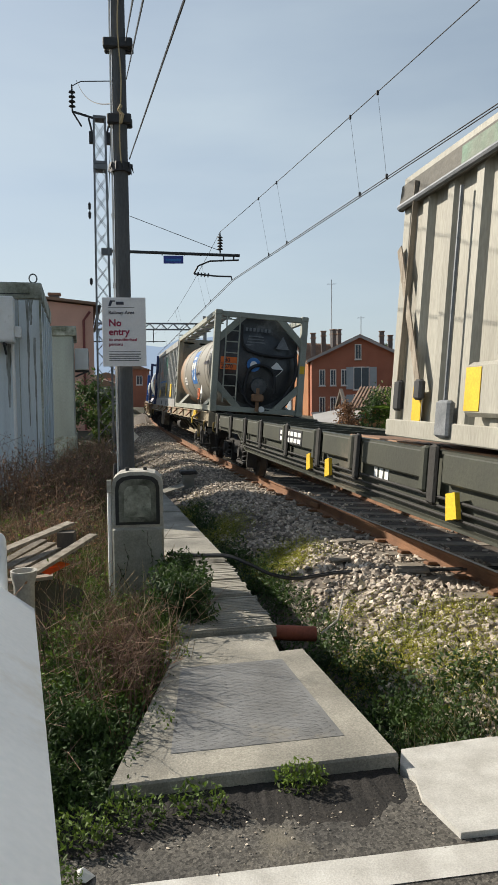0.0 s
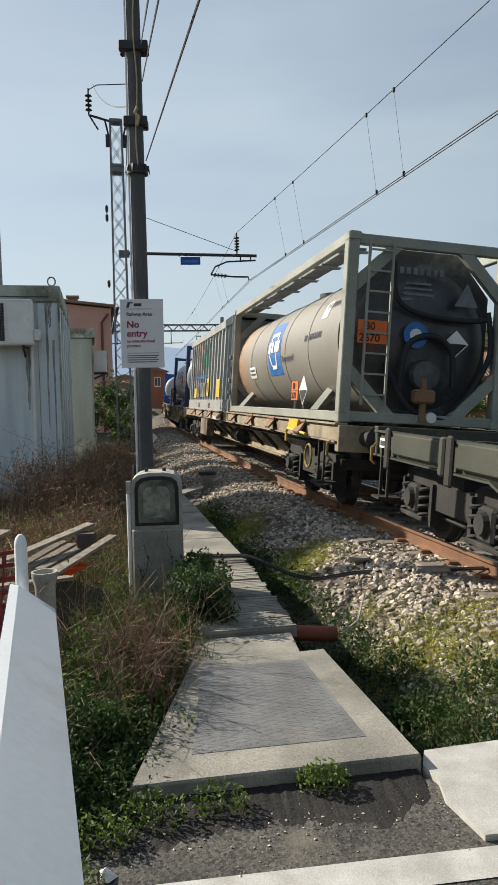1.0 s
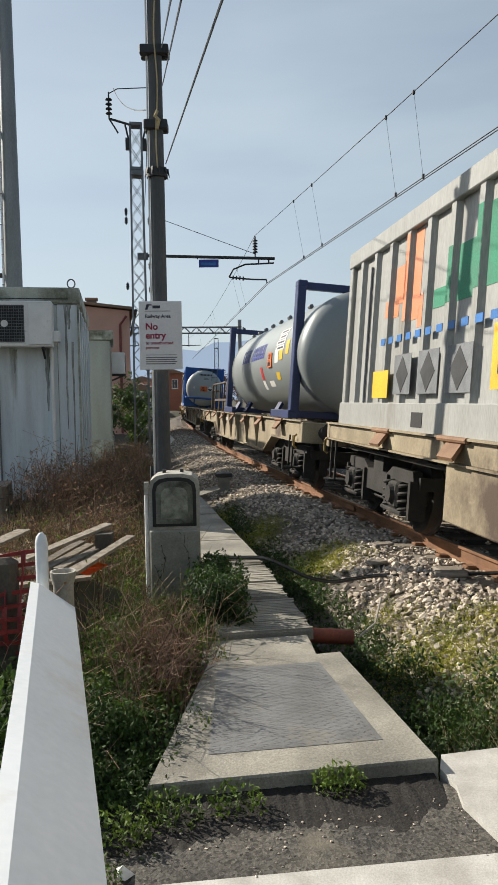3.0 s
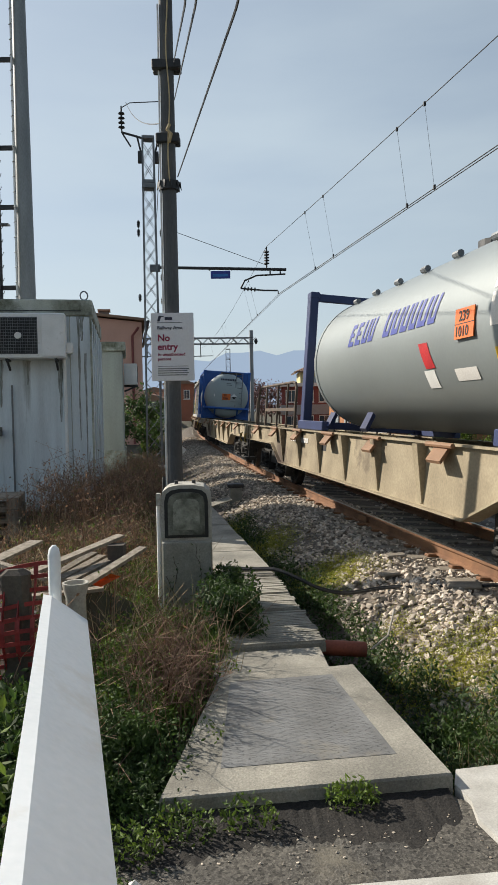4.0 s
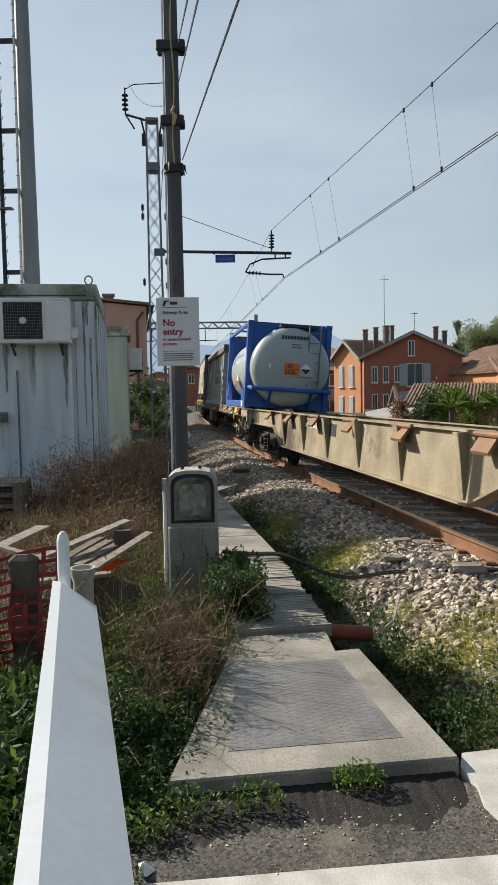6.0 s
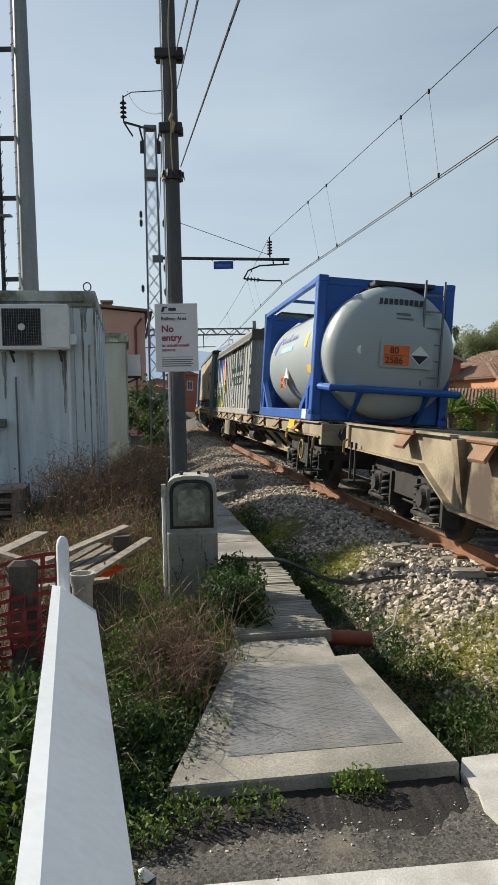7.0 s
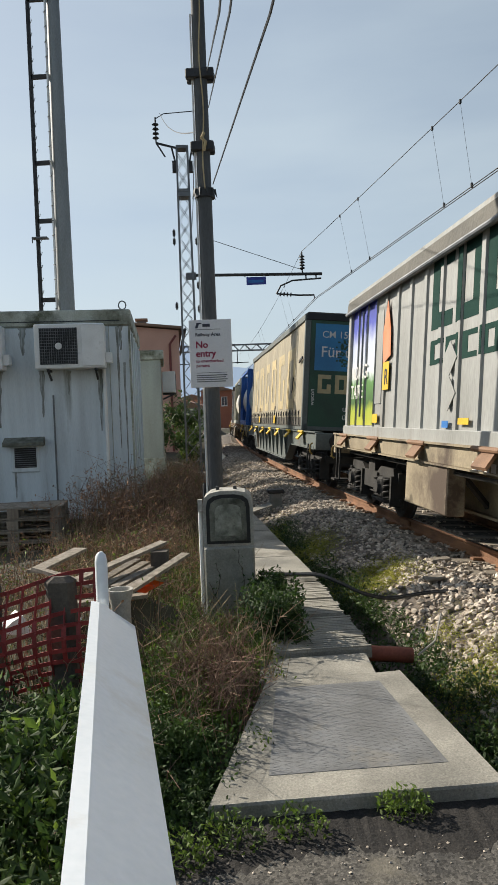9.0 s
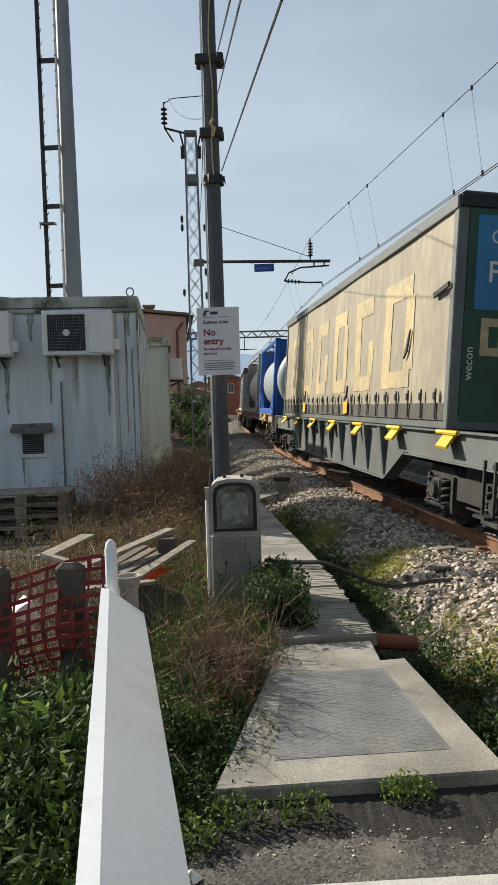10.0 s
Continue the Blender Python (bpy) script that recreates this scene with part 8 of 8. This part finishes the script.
# weeds, brush and grass
def stems(spots, mat_name, rn, h0, h1, lean, r, name, per=0, curve=0.3, twigs=0):
    sh, leaves = Shape(), []
    for x, y, k in spots:
        z = float(ground_height(np.array(x), np.array(y)))
        h = rn.uniform(h0, h1) * k
        a = rn.uniform(0, 6.28)
        d = Vector((math.cos(a), math.sin(a), 0)) * rn.uniform(0, lean) * h
        mid = Vector((x, y, z + h * 0.55)) + d * 0.4 + Vector((rn.uniform(-1, 1), rn.uniform(-1, 1), 0)) * h * 0.07
        tip = Vector((x, y, z + h * (1 - curve * rn.random()))) + d
        sh.tube([(x, y, z - 0.03), tuple(mid), tuple(tip)], r * rn.uniform(0.7, 1.3), 3, False, r * 0.3)
        for _ in range(twigs):
            u = rn.uniform(0.25, 0.95)
            p = Vector((x, y, z)).lerp(mid, u / 0.5) if u < 0.5 else mid.lerp(tip, (u - 0.5) * 2)
            e = p + Vector((rn.gauss(0, 0.6), rn.gauss(0, 0.6), rn.uniform(0.1, 0.8))) * h * 0.28
            sh.tube([tuple(p), tuple(e)], r * 0.6, 3, False, r * 0.25)
            leaves.append(e)
        for _ in range(per):
            u = rn.uniform(0.3, 1.0)
            p = mid.lerp(tip, (u - 0.5) * 2) if u > 0.5 else Vector((x, y, z)).lerp(mid, u * 2)
            leaves.append(p + Vector((rn.gauss(0, 0.03), rn.gauss(0, 0.03), rn.gauss(0, 0.02))))
    ob = part(name, sh, M[mat_name])
    return ob, leaves


rn = random.Random(31)


def strip(n, y0, y1, right, left, power=1.0):
    """Spots between two lines x(y)."""
    out = []
    for _ in range(n):
        y = y0 + (y1 - y0) * rn.random() ** power
        a, b = left(y), right(y)
        out.append((rn.uniform(a, b), y, rn.uniform(0.7, 1.1)))
    return out


path_left = lambda y: -0.3 if y < 4.2 else (-0.12 - 0.13 * (y - 4.7) if y < 6.9 else -0.32 - 0.165 * (y - 7.0))
free = lambda x, y: not (abs(x + 0.47) < 0.26 and 5.5 < y < 6.05) and not (x < -2.3 and y > 11.2 and x < -2.44 - 0.16 * (y - 11.75) + 0.1)
brush = [s for s in strip(9500, 4.0, 21, path_left, lambda y: -2.0 - 0.16 * y, 1.25) if free(s[0], s[1])]
brush = [s for s in brush if not (s[1] < 6.0 and s[0] < -0.75 and rn.random() < 0.8) and not (s[1] < 5.6 and s[0] > -0.8 and rn.random() < 0.75)]
brush = [(x, y, k * (0.45 if x > path_left(y) - 0.75 and y < 9.5 else 1.15 if y > 9 and x > -2.4 else 0.9 if x > -1.6 else 0.5)) for x, y, k in brush if not (x < -2.6 and 7.0 < y < 9.9 and rn.random() < 0.8)]
ob, lv = stems(brush, "stem", rn, 0.3, 0.85, 0.5, 0.004, "dry_brush", per=2, twigs=3)
tagged(ob, "tangle of dry red-brown weed stems", "dry weeds", kind="stuff")
rn.shuffle(lv)
tagged(part("brush_leaves", leaf_cloud(lv[:len(lv) // 3], 0.017, rn), M["leaf"]), "small green leaves among the dry weeds", "leaves", kind="stuff")
tagged(part("dry_leaves", leaf_cloud(lv[len(lv) // 3:], 0.016, rn), M["dry_leaf"]), "withered brown leaves on the dry weeds", "dry leaves", kind="stuff")
tall = [(rn.gauss(-2.35 - 0.1 * (y - 10), 0.4), y, rn.uniform(0.8, 1.1)) for y in [rn.uniform(8.5, 12.0) for _ in range(170)]]
ob, lv = stems([s for s in tall if free(s[0], s[1])], "stem", rn, 0.6, 1.15, 0.35, 0.005, "tall_stalks", per=8, twigs=6)
tagged(ob, "tall dry weed stalks in front of the hut", "dry weeds", kind="stuff")
tagged(part("stalk_leaves", leaf_cloud(lv, 0.02, rn), M["dry_leaf"]), "shrivelled brown leaves on the tall stalks", "dry leaves", kind="stuff")
# taller bent straw near the cabinet
spots = [(rn.gauss(-0.42, 0.1), rn.gauss(4.05, 0.32), rn.uniform(0.55, 0.95)) for _ in range(280)] + [(rn.gauss(-0.65, 0.15), rn.gauss(3.7, 0.4), rn.uniform(0.4, 0.7)) for _ in range(70)]
ob, lv = stems(spots, "stem", rn, 0.3, 0.7, 0.75, 0.003, "bent_stems", per=1, curve=0.5, twigs=5)
tagged(ob, "bent dry stems leaning over the path", "dry weeds", kind="stuff")
spots = strip(1500, 4.0, 14, path_left, lambda y: -1.6 - 0.12 * y, 1.2)
ob, lv = stems([s for s in spots if free(s[0], s[1])], "straw", rn, 0.2, 0.6, 0.7, 0.003, "dry_grass", per=0)
tagged(ob, "pale dry grass blades", "dry grass", kind="stuff")
# green weeds: foreground beside the path, around the rail and below the brush
green = []
def clump(x, y, r, h, n):
    z = float(ground_height(np.array(x), np.array(y)))
    for _ in range(n):
        a, q = rn.uniform(0, 6.28), r * rn.random() ** 0.5
        green.append(Vector((x + q * math.cos(a), y + q * math.sin(a), z + h * rn.random() * (1 - 0.5 * q / r))))
for x, y, _ in strip(560, 2.3, 7.0, lambda y: path_left(y) - 0.02, lambda y: -1.5 if y > 3.2 else -0.95, 1.0):
    if free(x, y):
        clump(x, y, rn.uniform(0.06, 0.16), rn.uniform(0.08, 0.32), 95)
for x, y, _ in strip(330, 6.0, 13.0, lambda y: path_left(y) - 0.1, lambda y: -1.4 - 0.14 * y):
    if free(x, y):
        clump(x, y, rn.uniform(0.08, 0.2), rn.uniform(0.1, 0.4), 50)
for _ in range(230):
    x, y = rn.gauss(-0.5, 0.2), rn.gauss(4.5, 0.5)
    clump(x, y, rn.uniform(0.08, 0.16), rn.uniform(0.12, 0.32), 90)
for x, y, _ in strip(170, 4.6, 10.0, lambda y: path_left(y) + 0.06, lambda y: path_left(y) - 0.3):
    if free(x, y):
        clump(x, y, rn.uniform(0.06, 0.14), rn.uniform(0.1, 0.3), 45)
for _ in range(170):
    y = rn.uniform(2.45, 4.3)
    x = rn.gauss(-0.66, 0.1) + 0.1 * (y - 2.6)
    if x < path_left(y) + 0.02:
        clump(x, y, rn.uniform(0.05, 0.11), rn.uniform(0.12, 0.32), 80)
for _ in range(70):
    clump(rn.uniform(-0.58, -0.4), rn.uniform(2.72, 3.6), rn.uniform(0.04, 0.08), rn.uniform(0.08, 0.24), 130)
for _ in range(150):
    y = rn.uniform(3.45, 4.7)
    clump(rn.gauss(-0.68, 0.08) - 0.05 * (y - 3.5), y, rn.uniform(0.06, 0.13), rn.uniform(0.18, 0.36), 90)
# weeds between barrier and slab take the darker leaf colour as painted shade
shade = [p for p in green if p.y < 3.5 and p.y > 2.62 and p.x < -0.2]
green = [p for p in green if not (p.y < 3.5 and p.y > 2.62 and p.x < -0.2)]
tagged(part("rank_weeds", leaf_cloud(shade, 0.0125, rn), M["leaf_dark"]), "weeds between barrier and slab, shade put in as darker green", "weeds", kind="stuff")
tagged(part("green_weeds", leaf_cloud(green, 0.0125, rn), M["leaf"]), "fresh green weeds along the path", "weeds", kind="stuff")
green = []
for _ in range(620):
    s, d = 3.0 + 11 * rn.random() ** 1.4, rn.uniform(-3.15, -2.3)
    x, y = track(s, d)
    e = 0.86 - 0.165 * (y - 2.97) if y < 4.3 else 0.56 - 0.13 * (y - 4.7)
    if y > 3.2 and x > e + 0.03:
        clump(x, y, rn.uniform(0.08, 0.18), rn.uniform(0.1, 0.34), 60)
for _ in range(110):
    y = rn.uniform(4.75, 5.75)
    x = rn.gauss(-0.03, 0.08) - 0.12 * (y - 4.75)
    r, top = rn.uniform(0.05, 0.11), rn.uniform(0.14, 0.36)
    for _ in range(90):
        a, q = rn.uniform(0, 6.28), r * rn.random() ** 0.5
        green.append(Vector((x - 0.04 + q * math.cos(a), y + q * math.sin(a), top * rn.random())))
for _ in range(200):
    x, y = rn.uniform(0.95, 2.6), rn.uniform(3.25, 4.6)
    clump(x, y, rn.uniform(0.08, 0.18), rn.uniform(0.15, 0.38), 60)
for _ in range(240):
    x, y = rn.uniform(-2.6, -0.8), rn.uniform(1.2, 4.0)
    clump(x, y, rn.uniform(0.1, 0.2), rn.uniform(0.15, 0.4), 60)
tagged(part("ditch_weeds", leaf_cloud(green, 0.02, rn), M["leaf_dark"]), "dark green weeds in the ditch", "weeds", kind="stuff")
tagged(part("tendril_leaves", leaf_cloud(vine_leaves, 0.016, rn), M["leaf_dark"]), "few small ivy leaves on the cabinet", "ivy", kind="stuff")
# ivy with larger leaves left of the rail
green = []
for _ in range(230):
    x, y = rn.uniform(-1.9, -0.8), rn.uniform(1.3, 3.3)
    clump(x, y, 0.16, 0.5 if x < -0.95 else 0.4, 30)
# three quarters are coloured as shaded leaves, the rest as sunlit ones
rn.shuffle(green)
tagged(part("ivy", leaf_cloud(green[:len(green) * 3 // 4], 0.03, rn), M["leaf_dark"]), "ivy leaves beside the barrier, shade put in as darker green", "ivy", kind="stuff")
tagged(part("ivy", leaf_cloud(green[len(green) * 3 // 4:], 0.034, rn), M["leaf"]), "large ivy leaves beside the barrier, lighter green put in as sunlight", "ivy", kind="stuff")
# mossy grass on the ballast shoulder
green = []
for cx, cy, rx, ry, n in ((0.95, 8.3, 0.5, 0.6, 5200), (0.35, 10.6, 0.4, 1.0, 4200), (-0.2, 12.5, 0.35, 1.2, 2600), (1.45, 5.2, 0.5, 0.6, 3600), (1.8, 4.85, 0.8, 0.5, 1900), (2.1, 5.6, 0.6, 0.5, 1500), (1.9, 4.4, 0.7, 0.4, 1600), (1.35, 6.2, 0.3, 0.4, 600), (-1.9, 20, 0.6, 3, 1000)):
    for _ in range(2 * n):
        x, y = rn.gauss(cx, rx * 0.5), rn.gauss(cy, ry * 0.5)
        d = float(aside(x, y))
        z = (bed_z(d) if -2.75 < d else float(ground_height(np.array(x), np.array(y)))) + rn.uniform(0, 0.07)
        green.append(Vector((x, y, z)))
tagged(part("moss_tufts", leaf_cloud(green, 0.011, rn), M["moss"]), "yellow-green moss and grass tufts on the ballast", "moss", kind="stuff")
blades = []
for _ in range(620):
    x, y = rn.uniform(0.85, 2.8), rn.uniform(3.15, 4.1)
    blades.append((x, y, rn.uniform(0.6, 1.1)))
ob, lv = stems(blades, "straw", rn, 0.12, 0.42, 0.8, 0.003, "ditch_grass", per=0)
tagged(ob, "dry and green grass blades in the ditch", "grass", kind="stuff")
ob, lv = stems(blades[:420] + [(x + 0.05, y, k) for x, y, k in brush[:600] if y < 7], "leaf", rn, 0.1, 0.35, 0.7, 0.004, "green_blades", per=0)
tagged(ob, "green grass blades beside the path", "grass", kind="stuff")
# small plant at the slab's front edge
for px, py, n, w in ((0.42, 2.86, 420, 0.11), (0.0, 2.74, 260, 0.12), (-0.25, 2.68, 300, 0.13), (-0.45, 2.55, 350, 0.14), (-0.5, 2.3, 260, 0.12)):
    green = []
    for _ in range(n):
        a, q = rn.uniform(0, 6.28), w * rn.random() ** 0.5
        green.append(Vector((px + q * math.cos(a), py + 0.6 * q * math.sin(a), -0.08 + 0.16 * rn.random() * (1 - 0.5 * q / w))))
    tagged(part("weed_plant", leaf_cloud(green, 0.013, rn), M["leaf"]), "small leafy green weed at the edge of the slab", "weed", "weeds at the slab's edge")


motions()
